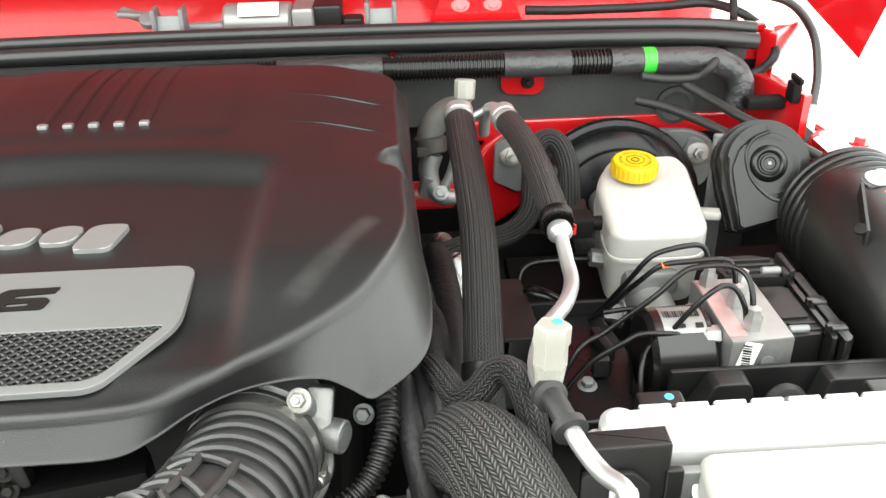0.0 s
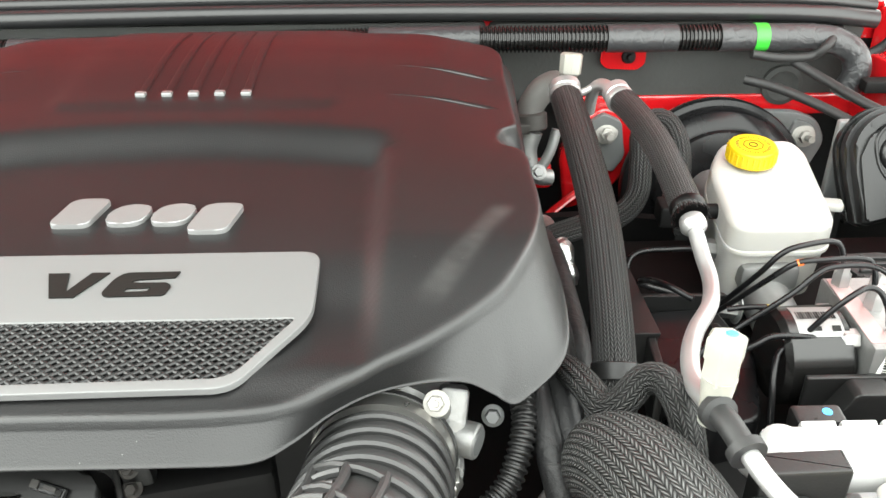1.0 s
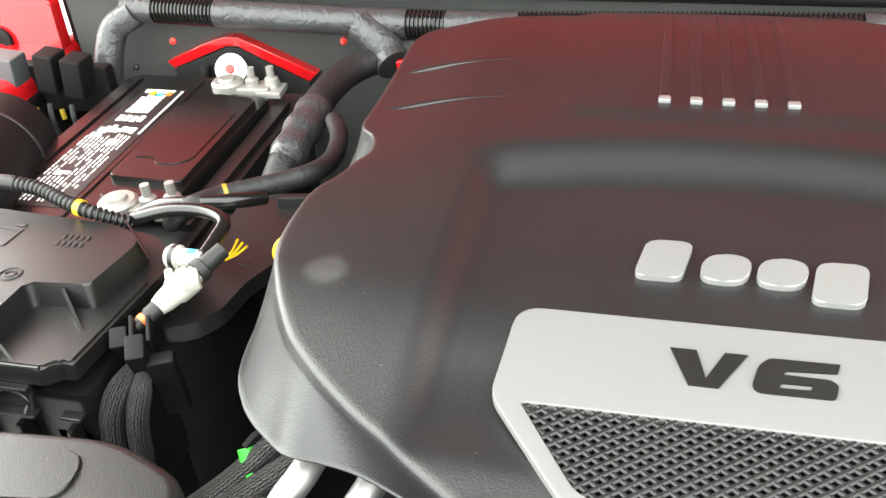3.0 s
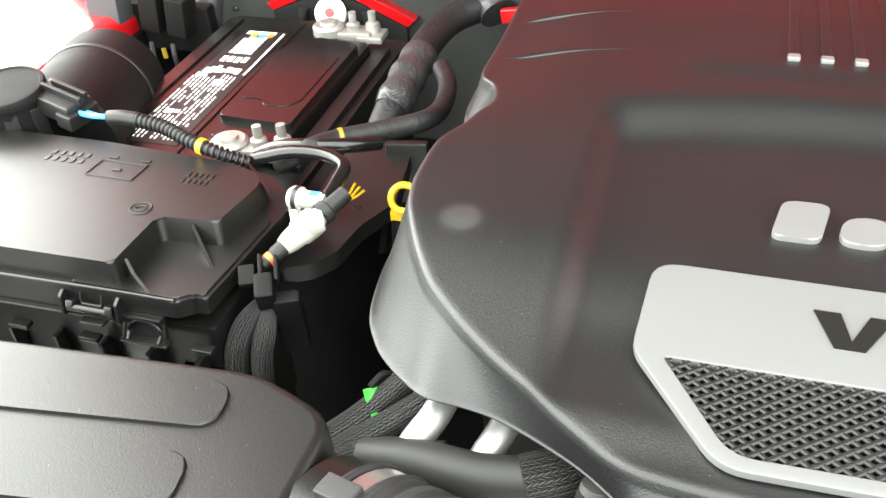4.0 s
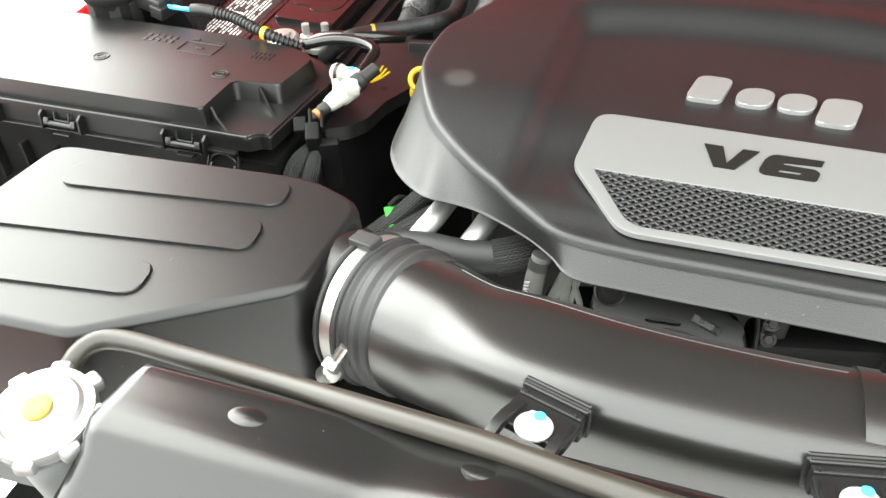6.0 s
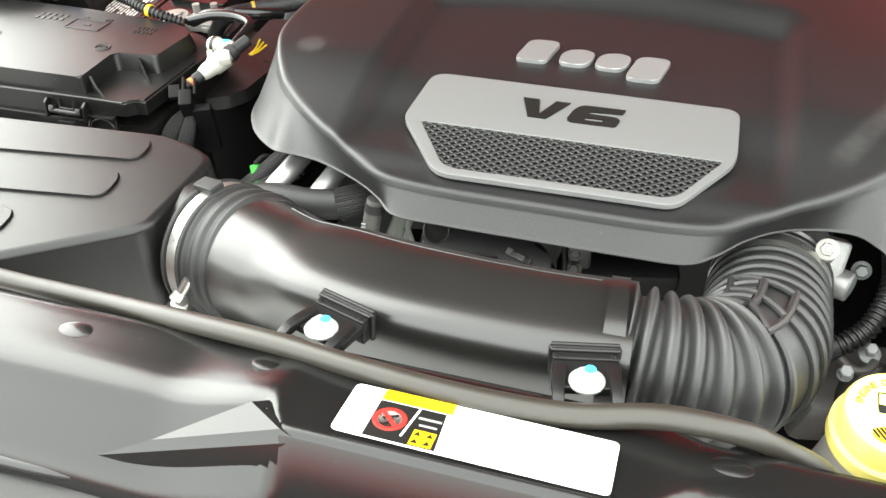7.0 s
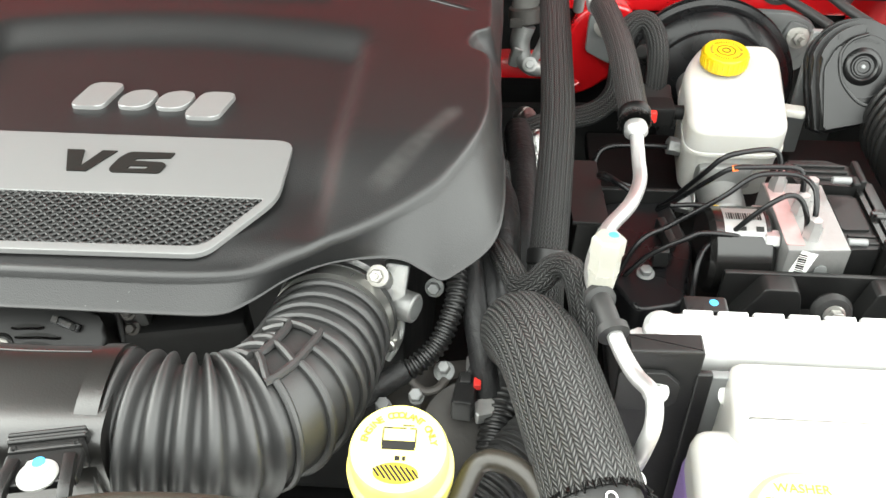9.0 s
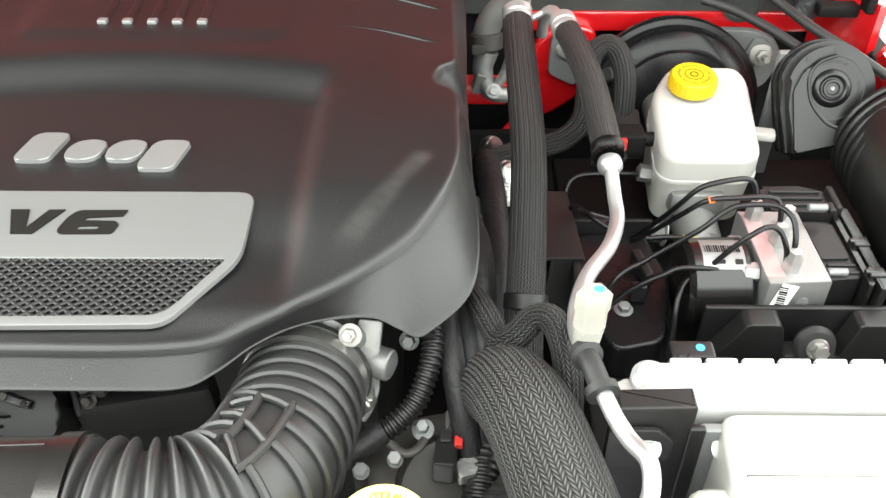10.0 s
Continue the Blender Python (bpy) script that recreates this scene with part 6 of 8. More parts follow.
part("horn_bracket", Solid().box((0.44, 0.875, 0.95), (0.02, 0.01, 0.16), 0.003), GREYPLATE, horn)

duct = thing("ribbed_air_duct", (0.56, 0.70, 0.85), "large black ribbed plastic air duct beside the fender", "air duct")
dp = [(0.548, 0.775, 0.972), (0.545, 0.72, 0.975), (0.548, 0.64, 0.955), (0.556, 0.55, 0.915), (0.565, 0.47, 0.865)]
part("duct_body", Solid().tube(dp, 0.066, 40, 0.01, power=2.4), MOULDED, duct, sharp=60)
for k in range(5):
    part("duct_rib", Solid().ring((0.5475, 0.790 - 0.0125 * k, 0.972), (0.04, -1, 0.05), 0.0680, 0.0040, 56, 10), MOULDED, duct)
part("duct_bolt", Solid().hexbolt((0.540, 0.722, 1.0405), (0.0, -0.15, 1), 0.007, 0.006, 0.014), WHITEBOLT, duct, "pale coated bolt")
part("bolt_tab", Solid().prism(rounded([(0.520, 0.706), (0.600, 0.712), (0.600, 0.745), (0.526, 0.738)], 0.008), 1.030, 1.0400, 0.002), MOULDED, duct)
part("duct_fin", Solid().add([(0.5125, 0.702, 1.049), (0.5095, 0.702, 1.049), (0.4945, 0.648, 1.026), (0.4975, 0.648, 1.026), (0.5125, 0.702, 1.010), (0.5095, 0.702, 1.010), (0.4945, 0.648, 1.010), (0.4975, 0.648, 1.010)], [(0, 1, 2, 3), (0, 4, 5, 1), (1, 5, 6, 2), (2, 6, 7, 3), (3, 7, 4, 0)]), MOULDED, duct)
# Closed black disc, coloured as the shaded inside of a drain hole.
part("drain_hole_shade", Solid().lathe((0.4890, 0.650, 1.0275), (-0.5, -0.3, 0.8), [(0.0055, -0.002), (0.0055, 0.0006), (0.0046, 0.0009)], 20), INK_AND_HOLES, duct)
part("red_tag", Solid().box((0.560, 0.690, 1.034), (0.05, 0.036, 0.010), 0.003, (0, 0, 12)), RED, duct, "red painted tab")


# ---- fuse box ----
fb = thing("fuse_box", (-0.80, 0.58, 0.92), "black plastic fuse box with latched lid and stepped corner", "fuse box")
FT = pose(-0.70, 0.57, 1.052, -4.5, 0, 0) @ Matrix.Translation((0.70, -0.57, 0))
lidp = rounded([(-1.0, 0.490), (-0.694, 0.4955), (-0.696, 0.556), (-0.649, 0.560), (-0.643, 0.622), (-0.66, 0.640), (-0.80, 0.652), (-1.0, 0.652)], [0.006, 0.005, 0.006, 0.005, 0.008, 0.02, 0.02, 0.01])
lidlow = rounded([(-1.0, 0.4895), (-0.692, 0.4945), (-0.692, 0.552), (-0.6455, 0.555), (-0.639, 0.624), (-0.658, 0.644), (-0.80, 0.656), (-1.0, 0.656)], [0.006, 0.005, 0.006, 0.005, 0.008, 0.02, 0.02, 0.01])
lid_ = part("lid", Solid().prism(lidp, -0.024, 0.0, 0.0022, FT, 3, lidlow), MOULDED, fb)
part("pocket_floor", Solid().prism(rounded([(-0.73, 0.4915), (-0.648, 0.4915), (-0.638, 0.500), (-0.630, 0.500), (-0.6265, 0.60), (-0.73, 0.60)], [0.004, 0.004, 0.002, 0.003, 0.008, 0.004]), -0.032, -0.0185, 0.0016, FT), MOULDED, lid_)
part("lid_rim", Solid().prism(rounded([(-1.0, 0.482), (-0.70, 0.4885), (-0.646, 0.4885), (-0.637, 0.4975), (-0.627, 0.4975), (-0.622, 0.63), (-0.66, 0.665), (-1.0, 0.668)], [0.004, 0.01, 0.004, 0.002, 0.003, 0.01, 0.01, 0.004]), -0.024, -0.0200, 0.0012, FT), MOULDED, lid_)
part("rim_bead", Solid().tube([FT @ Vector(q) for q in ((-0.99, 0.4832, -0.0194), (-0.85, 0.4862, -0.0194), (-0.70, 0.4895, -0.0194), (-0.66, 0.4897, -0.0194), (-0.647, 0.4900, -0.0194))], 0.0013, 8, 0.006), MOULDED, lid_)
part("rim_drop", Solid().prism(rounded([(-0.70, 0.4905), (-0.647, 0.4905), (-0.638, 0.4995), (-0.629, 0.4995), (-0.625, 0.63), (-0.70, 0.63)], [0.004, 0.004, 0.002, 0.003, 0.008, 0.004]), -0.035, -0.0225, 0.001, FT), MOULDED, lid_)
for a, b, c in (((-0.6915, 0.507, -0.004), (-0.683, 0.5005, -0.0105), (-0.6685, 0.4928, -0.0185)), ((-0.668, 0.556, -0.003), (-0.656, 0.545, -0.0105), (-0.6405, 0.530, -0.0185))):
    g = Solid()
    for k in (-0.0008, 0.0008):
        for q in (a, b, c, (a[0], a[1], -0.022)):
            g.v.append(tuple(FT @ Vector((q[0] + k, q[1] + k, q[2]))))
    g.f, g.uv = [(0, 1, 2, 3), (7, 6, 5, 4), (0, 4, 5, 1), (1, 5, 6, 2), (2, 6, 7, 3), (3, 7, 4, 0)], [[(0, 0)] * 4] * 6
    part("lid_gusset", g, MOULDED, lid_)
for x, y in ((-0.852, 0.563), (-0.714, 0.563)):
    part("moulded_ring", Solid().ring(FT @ Vector((x, y, 0.0002)), (0, 0.08, 1), 0.008, 0.0008, 20, 6).ring(FT @ Vector((x, y, 0.0002)), (0, 0.08, 1), 0.004, 0.0008, 16, 6), MOULDED, lid_)
g = Solid()
for a, b in (((-0.787, 0.598), (-0.745, 0.598)), ((-0.745, 0.598), (-0.745, 0.622)), ((-0.745, 0.622), (-0.787, 0.622)), ((-0.787, 0.622), (-0.787, 0.598))):
    g.tube([FT @ Vector((*a, 0.0002)), FT @ Vector((*b, 0.0002))], 0.0008, 6, 0.02)
for x, y in ((-0.78, 0.628), (-0.75, 0.628), (-0.766, 0.61)):
    g.box(FT @ Vector((x, y, 0.0004)), (0.008, 0.003, 0.0012), 0.0004)
part("moulded_battery_symbol", g, MOULDED, lid_)
g = Solid()
random.seed(3)
for i in range(5):
    for j in range(2):
        g.box(FT @ Vector((-0.835 + 0.008 * i, 0.615 + 0.010 * j, 0.0003)), (0.004, 0.006, 0.0010), 0.0003)
part("moulded_marks", g, MOULDED, lid_)
g = Solid()
for i in range(5):
    for j in range(2):
        g.box(FT @ Vector((-0.705 + 0.005 * i, 0.607 + 0.010 * j, 0.0003)), (0.003, 0.006, 0.0010), 0.0003)
part("moulded_marks", g, MOULDED, lid_)
part("base", Solid().box((-0.815, 0.580, 0.93), (0.37, 0.160, 0.15), 0.008), LOWSHEEN, fb)
part("lid_skirt", Solid().box(FT @ Vector((-0.85, 0.4905, -0.033)), (0.306, 0.005, 0.020), 0.0012, (-4.5, 0, 1.2)).box(FT @ Vector((-0.85, 0.4875, -0.0440)), (0.306, 0.0085, 0.0022), 0.0008, (-4.5, 0, 1.2)), MOULDED, lid_)


def latch(x, y):
    """A snap latch: two cheeks, a heavy bar with end lugs, a thin loop behind it and a pull tab."""
    m = FT @ Matrix.Translation((x, y, 0.003))
    bar = Solid().rod(m @ Vector((-0.0185, -0.0055, -0.0385)), m @ Vector((0.0185, -0.0055, -0.0385)), 0.0028, n=14, b=0.0006)
    for k in (-1, 1):
        bar.box(m @ Vector((0.0155 * k, -0.0035, -0.0365)), (0.0060, 0.0085, 0.0055), 0.0012, (-30, 0, 0))
    lt = part("latch", bar, MOULDED, fb)
    for k in (-1, 1):
        part("cheek", Solid().prism(rounded([(0.004, -0.024), (-0.0065, -0.030), (-0.0075, -0.046), (0.004, -0.047)], 0.0015, 2), -0.0012, 0.0012, 0.0005, m @ Matrix.Translation((0.0222 * k, 0, 0)) @ Matrix(((0, 0, 1, 0), (1, 0, 0, 0), (0, 1, 0, 0), (0, 0, 0, 1)))), MOULDED, lt)
    part("latch_loop", Solid().tube([m @ Vector(q) for q in ((-0.0085, 0.000, -0.0265), (-0.0085, -0.0020, -0.034), (-0.0080, -0.0025, -0.0358), (0.0080, -0.0025, -0.0358), (0.0085, -0.0020, -0.034), (0.0085, 0.000, -0.0265))], 0.0011, 8, 0.0015), MOULDED, lt)
    part("pull_tab", Solid().box(m @ Vector((0.001, -0.0065, -0.0475)), (0.019, 0.0075, 0.0020), 0.0007, (-4.5, 0, 0)), MOULDED, lt)


for x, y in ((-0.945, 0.4845), (-0.849, 0.4865), (-0.713, 0.4895)):
    latch(x, y)
AL = FT @ Matrix.Translation((-0.675, 0.4905, 0))
lt = part("latch", Solid().box(AL @ Vector((0, -0.0045, -0.0565)), (0.037, 0.009, 0.0018), 0.0006, (-4.5, 0, 0)).box(AL @ Vector((0, 0.001, -0.046)), (0.030, 0.003, 0.020), 0.001, (-4.5, 0, 0)), MOULDED, fb)
part("latch_arch", Solid().tube([AL @ Vector((0.0145 * math.cos(q), -0.003, -0.0545 + 0.0150 * math.sin(q))) for q in (0.1, 0.7, 1.25, 1.57, 1.9, 2.45, 3.04)], 0.0013, 8, 0.002), MOULDED, lt)
part("latch_top_bar", Solid().box(AL @ Vector((0, -0.002, -0.0378)), (0.030, 0.005, 0.0022), 0.0007, (-4.5, 0, 0)), MOULDED, lt)
for k in (-1, 1):
    part("latch_side", Solid().rod(AL @ Vector((0.0165 * k, -0.006, -0.0555)), AL @ Vector((0.0150 * k, -0.001, -0.0420)), 0.0010, n=8).rod(AL @ Vector((0.0120 * k, -0.008, -0.0545)), AL @ Vector((0.0125 * k, -0.004, -0.0505)), 0.0012, n=8), MOULDED, lt)
for x, z in ((-0.785, -0.066), (-0.725, -0.066), (-0.632, -0.058)):
    part("base_catch", Solid().box(FT @ Vector((x, 0.489, z)), (0.016, 0.008, 0.004), 0.001), MOULDED, fb)
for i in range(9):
    part("base_rib", Solid().box((-0.965 + 0.04 * i, 0.494, 0.955), (0.005, 0.012, 0.05), 0.0015), LOWSHEEN, fb)

# ---- battery ----
bat = thing("car_battery", (-0.77, 0.88, 0.80), "dark car battery with white printed label and grey terminals", "battery")
BT = pose(-0.77, 0.88, 0.983, -0.5, 0, 0) @ Matrix.Translation((0.77, -0.88, 0))
part("case", Solid().prism(rounded([(-0.889, 0.703), (-0.668, 0.703), (-0.668, 1.035), (-0.889, 1.035)], 0.006), -0.17, -0.012, 0.004, BT), SATIN, bat)
part("top_cover", Solid().prism(rounded([(-0.886, 0.707), (-0.745, 0.707), (-0.745, 0.748), (-0.700, 0.752), (-0.694, 0.985), (-0.745, 0.99), (-0.745, 1.03), (-0.886, 1.03)], 0.006), -0.012, 0.006, 0.003, BT), GLOSSY, bat)
part("edge_strip", Solid().prism(rounded([(-0.886, 0.715), (-0.870, 0.715), (-0.870, 1.02), (-0.886, 1.02)], 0.003), 0.005, 0.0085, 0.001, BT), GLOSSY, bat)
part("cover_groove", Solid().prism([(-0.7945, 0.72), (-0.7915, 0.72), (-0.7895, 1.02), (-0.7925, 1.02)], 0.005, 0.0078, 0.0006, BT), GLOSSY, bat)
part("side_ledge", Solid().prism(rounded([(-0.692, 0.74), (-0.676, 0.74), (-0.676, 1.0), (-0.692, 1.0)], 0.003), -0.02, -0.004, 0.002, BT), SATIN, bat)
part("vent_cover", Solid().prism(rounded([(-0.781, 0.786), (-0.702, 0.782), (-0.700, 0.965), (-0.755, 0.972), (-0.783, 0.94)], 0.006), 0.004, 0.0145, 0.002, BT), GLOSSY, bat)
part("vent_step", Solid().prism(rounded([(-0.776, 0.757), (-0.704, 0.755), (-0.703, 0.784), (-0.778, 0.788)], 0.004), -0.004, 0.0085, 0.002, BT).box(BT @ Vector((-0.764, 0.7555, 0.001)), (0.002, 0.003, 0.018), 0.0004), GLOSSY, bat)
part("vent_flap", Solid().prism(rounded([(-0.772, 0.822), (-0.752, 0.824), (-0.744, 0.812), (-0.722, 0.812), (-0.710, 0.826), (-0.708, 0.930), (-0.720, 0.940), (-0.768, 0.942)], [0.003, 0.004, 0.004, 0.006, 0.006, 0.008, 0.006, 0.004]), 0.0140, 0.0156, 0.0008, BT), GLOSSY, bat)
lb = part("battery_label", Solid().prism([(-0.862, 0.735), (-0.800, 0.735), (-0.799, 0.992), (-0.853, 0.992)], 0.0062, 0.0066, 0.0, BT), SATIN, bat, "black label with white print and coloured corner")
g = Solid()
random.seed(11)


def ink(x, y, w, h):
    """A white printed bar on the battery label, w across and h along."""
    g.box(BT @ Vector((x, y, 0.0069)), (w, h, 0.0004), 0, (-0.5, 0, 0))


for r in range(11):
    y = 0.742
    while y < 0.872:
        w = random.uniform(0.003, 0.014)
        if random.random() < 0.86 and not (3 <= r <= 5 and 0.785 < y < 0.806):
            ink(-0.857 + 0.0048 * r, y + w / 2, 0.0012 + 0.0006 * random.random(), w * 0.86)
        y += w + 0.0012
for x, y, w, h in ((-0.842, 0.795, 0.008, 0.008), (-0.834, 0.796, 0.005, 0.006), (-0.822, 0.862, 0.010, 0.012), (-0.850, 0.876, 0.012, 0.008)):
    ink(x, y, w, h)
for r in range(7):
    ink(-0.850 + 0.0062 * r, 0.889 + random.uniform(-0.002, 0.002), 0.0050, random.uniform(0.008, 0.016))
for r in range(4):
    ink(-0.843 + 0.0085 * r, 0.915 + 0.002 * random.random(), 0.0058, 0.013)
for r in range(5):
    y = 0.930
    while y < 0.968:
        w = random.uniform(0.004, 0.010)
        ink(-0.843 + 0.0058 * r, y + w / 2, 0.0042, w * 0.84)
        y += w + 0.001
ink(-0.8025, 0.935, 0.0022, 0.105)
ink(-0.830, 0.985, 0.036, 0.008)
for k in range(5):
    ink(-0.8795, 0.832 + 0.013 * k, 0.006 + 0.003 * (k % 2), 0.010)
part("label_print", g, LABEL, lb)
for i, mt in enumerate((YELLOW, BLUE, ORANGE)):
    part("label_colour", Solid().box(BT @ Vector((-0.836 + 0.010 * i, 0.980 - 0.004 * (i % 2), 0.0071)), (0.0075, 0.010, 0.0004), 0, (-0.5, 0, 0)), mt, lb)


def terminal(o, turn):
    """A lead clamp with post and two studs."""
    m = pose(*o, -1, 0, turn)
    t = thing("battery_terminal", o, "dull grey lead battery clamp with studs", "battery terminal", "battery terminals")
    g = Solid().lathe((0, 0, 0), (0, 0, 1), [(0.019, -0.012), (0.019, 0.006), (0.016, 0.009), (0.010, 0.009), (0.009, 0.012)], 24)
    g.box((0.028, 0, -0.002), (0.05, 0.026, 0.012), 0.003).box((0.052, 0, -0.004), (0.03, 0.03, 0.008), 0.002)
    part("clamp", g.turned(m), LEAD, t)
    g = Solid().lathe((0.030, 0, 0.004), (0, 0, 1), [(0.008, 0), (0.008, 0.006), (0.0045, 0.008), (0.0045, 0.02)], 12).lathe((0.052, 0.004, 0.0), (0, 0, 1), [(0.010, 0), (0.008, 0.010), (0.0045, 0.012), (0.0045, 0.024)], 12)
    part("stud", g.turned(m), LEAD, t)


terminal((-0.750, 0.748, 0.988), 8)
terminal((-0.752, 1.004, 0.990), 4)

ws = thing("strut_support", (-0.78, 1.08, 0.95), "red painted V-shaped cowl brace with white plastic fastener", "brace")
part("brace", Solid().prism([(-0.871, 0.983), (-0.818, 1.008), (-0.786, 1.0185), (-0.768, 1.0185), (-0.737, 1.005), (-0.672, 0.975), (-0.683, 0.964), (-0.744, 0.993), (-0.770, 1.0065), (-0.785, 1.0065), (-0.813, 0.995), (-0.863, 0.974)], 0.0, 0.014, 0.002, upright(1.094)), RED, ws)
part("apron", Solid().prism([(-0.862, 0.974), (-0.812, 0.994), (-0.785, 1.0055), (-0.770, 1.0055), (-0.745, 0.992), (-0.684, 0.963), (-0.68, 0.90), (-0.862, 0.90)], 0.0, 0.006, 0.002, upright(1.085)), LINER, ws)
for p, q in (((-0.815, 1.072, 0.985), (-0.835, 1.066, 0.90)), ((-0.732, 1.072, 0.985), (-0.715, 1.066, 0.90))):
    part("apron_fold", Solid().rod(p, q, 0.006, 0.009, 10), LINER, ws)
fa = part("fastener", Solid().lathe((-0.772, 1.056, 0.9875), (0.25, -0.8, 0.55), [(0.0185, -0.014), (0.019, 0), (0.019, 0.003), (0.016, 0.004)], 32), LABEL, ws, "white round plastic fastener")
part("fastener_pin", Solid().lathe((-0.772, 1.0528, 0.9895), (0.25, -0.8, 0.55), [(0.006, 0), (0.005, 0.004)], 14), REDPART, fa)

# ---- canister with sensor plug ----
can = thing("air_canister", (-0.93, 0.75, 0.9), "matte black round plastic canister beside the battery", "canister")
part("can", Solid().rod((-0.90, 0.70, 1.00), (-0.95, 0.86, 0.985), 0.058, n=44, b=0.008), DARK, can)
part("end_cap", Solid().rod((-0.8985, 0.6952, 1.0005), (-0.9042, 0.7132, 0.9988), 0.0600, n=44, b=0.004), DARK, can)
part("seam_band", Solid().rod((-0.9320, 0.8024, 0.9904), (-0.9336, 0.8075, 0.9899), 0.0592, n=44, b=0.0008), SATIN, can)
sen = thing("round_sensor", (-0.914, 0.68, 1.03), "black round sensor with an orange-locked plug", "sensor")
so = Vector((-0.915, 0.682, 1.012))
g = Solid().lathe(so, (0.02, -0.1, 1), [(0.030, 0), (0.0305, 0.052), (0.0335, 0.053), (0.0340, 0.055), (0.0340, 0.060), (0.0325, 0.0625), (0.0300, 0.0628), (0.0290, 0.0618), (0.0120, 0.0622)], 44)
for a in (200, 250, 300, 340):
    t = radians(a)
    part("sensor_lug", Solid().box((so.x + 0.0315 * math.cos(t), so.y + 0.0315 * math.sin(t), so.z + 0.030), (0.006, 0.013, 0.034), 0.0015, (0, 0, a)), SATIN, sen)
part("sensor_body", g, DARK, sen)
g = Solid().box((-0.868, 0.684, 1.058), (0.050, 0.030, 0.018), 0.003, (0, 8, -12)).box((-0.862, 0.682, 1.068), (0.046, 0.004, 0.008), 0.001, (0, 8, -12)).box((-0.860, 0.691, 1.068), (0.040, 0.004, 0.008), 0.001, (0, 8, -12))
g.box((-0.848, 0.678, 1.052), (0.018, 0.034, 0.014), 0.002, (0, 8, -12))
plug = part("plug", g, SATIN, sen, "black two-part plug")
part("plug_lock", Solid().box((-0.893, 0.681, 1.067), (0.014, 0.007, 0.005), 0.001, (0, 8, -12)).box((-0.884, 0.702, 1.066), (0.012, 0.004, 0.005), 0.001, (0, 8, -12)), ORANGE, plug, "orange lock tab")
wl_ = thing("sensor_cable", (-0.80, 0.68, 1.05), "black corrugated sensor cable with yellow tape band", "cable")
part("wires", Solid().tube([(-0.842, 0.674, 1.056), (-0.822, 0.666, 1.060), (-0.80, 0.668, 1.060)], 0.0024, 8, 0.004).tube([(-0.842, 0.680, 1.054), (-0.822, 0.673, 1.056), (-0.80, 0.668, 1.058)], 0.0022, 8, 0.004), BLUE, wl_, "blue wires")
part("heatshrink", Solid().tube([(-0.806, 0.666, 1.060), (-0.795, 0.667, 1.061), (-0.780, 0.668, 1.060)], 0.0064, 14, 0.004), SATIN, wl_)
part("corrugation", Solid().tube([(-0.783, 0.668, 1.060), (-0.755, 0.665, 1.058), (-0.725, 0.655, 1.054), (-0.700, 0.650, 1.050), (-0.672, 0.654, 1.040)], lambda f: 0.0058 - 0.0008 * f, 14, 0.002, 0.0009, 0.0048), SATIN, wl_)
part("yellow_band", Solid().tube([(-0.7145, 0.6525, 1.052), (-0.7095, 0.6518, 1.0515)], 0.0070, 14, 0.003), YELLOW, wl_, "yellow tape band")

# ---- cables between battery and engine ----
cb = [("battery_cable", [(-0.690, 0.695, 1.02), (-0.660, 0.690, 1.035), (-0.625, 0.690, 1.040), (-0.600, 0.700, 1.038), (-0.585, 0.720, 1.030)], 0.0065, GLOSSY, "black cable looping over the battery clamp"),
      ("battery_cable", [(-0.672, 0.660, 1.040), (-0.640, 0.665, 1.048), (-0.610, 0.664, 1.050), (-0.588, 0.652, 1.050), (-0.586, 0.632, 1.048), (-0.586, 0.612, 1.047)], 0.0055, GLOSSY, "black cable bending down to the white plug"),
      ("taped_cable", [(-0.690, 0.735, 0.985), (-0.639, 0.687, 1.035), (-0.618, 0.710, 1.035), (-0.576, 0.738, 1.035), (-0.553, 0.758, 1.035), (-0.555, 0.809, 1.020), (-0.562, 0.849, 1.020), (-0.578, 0.882, 1.020)], 0.0090, CLOTHTAPE, "tape-wrapped wire bundle with amber wire"),
      ("main_harness", [(-0.53, 1.06, 1.022), (-0.556, 1.05, 1.020), (-0.598, 1.012, 1.016), (-0.613, 0.956, 1.012), (-0.615, 0.891, 1.006), (-0.617, 0.84, 0.995), (-0.622, 0.80, 0.97), (-0.615, 0.757, 0.95), (-0.607, 0.73, 0.90)], 0.0165, CLOTHTAPE, "thick tape-wrapped wiring harness beside the engine cover")]
for nm, pts, r, mt, lb_ in cb:
    single(nm, Solid().tube(pts, r, 18, 0.005), mt, lb_, "cable")
single("tape_wrap", Solid().tube([(-0.614, 0.925, 1.009), (-0.615, 0.891, 1.006), (-0.616, 0.858, 1.000), (-0.618, 0.836, 0.993)], lambda f: 0.0185 + 0.0012 * math.sin(17 * f), 22, 0.003), TAPE, "grey silver tape wrap round the harness", "tape")
single("amber_wire_tie", Solid().tube([(-0.617, 0.711, 1.035), (-0.614, 0.713, 1.035)], 0.0098, 14, 0.003), OCHRE, "amber tape turn round the wire bundle", "tape")
for k in range(3):
    single("amber_wire", Solid().tube([(-0.600 + 0.001 * k, 0.658, 1.008), (-0.592 + 0.002 * k, 0.660, 1.015 - 0.001 * k), (-0.585 + 0.0035 * k, 0.662, 1.027 - 0.003 * k)], 0.0011, 8, 0.004), YELLOW, "short yellow-brown wire behind the plug", "wire", "amber wires")
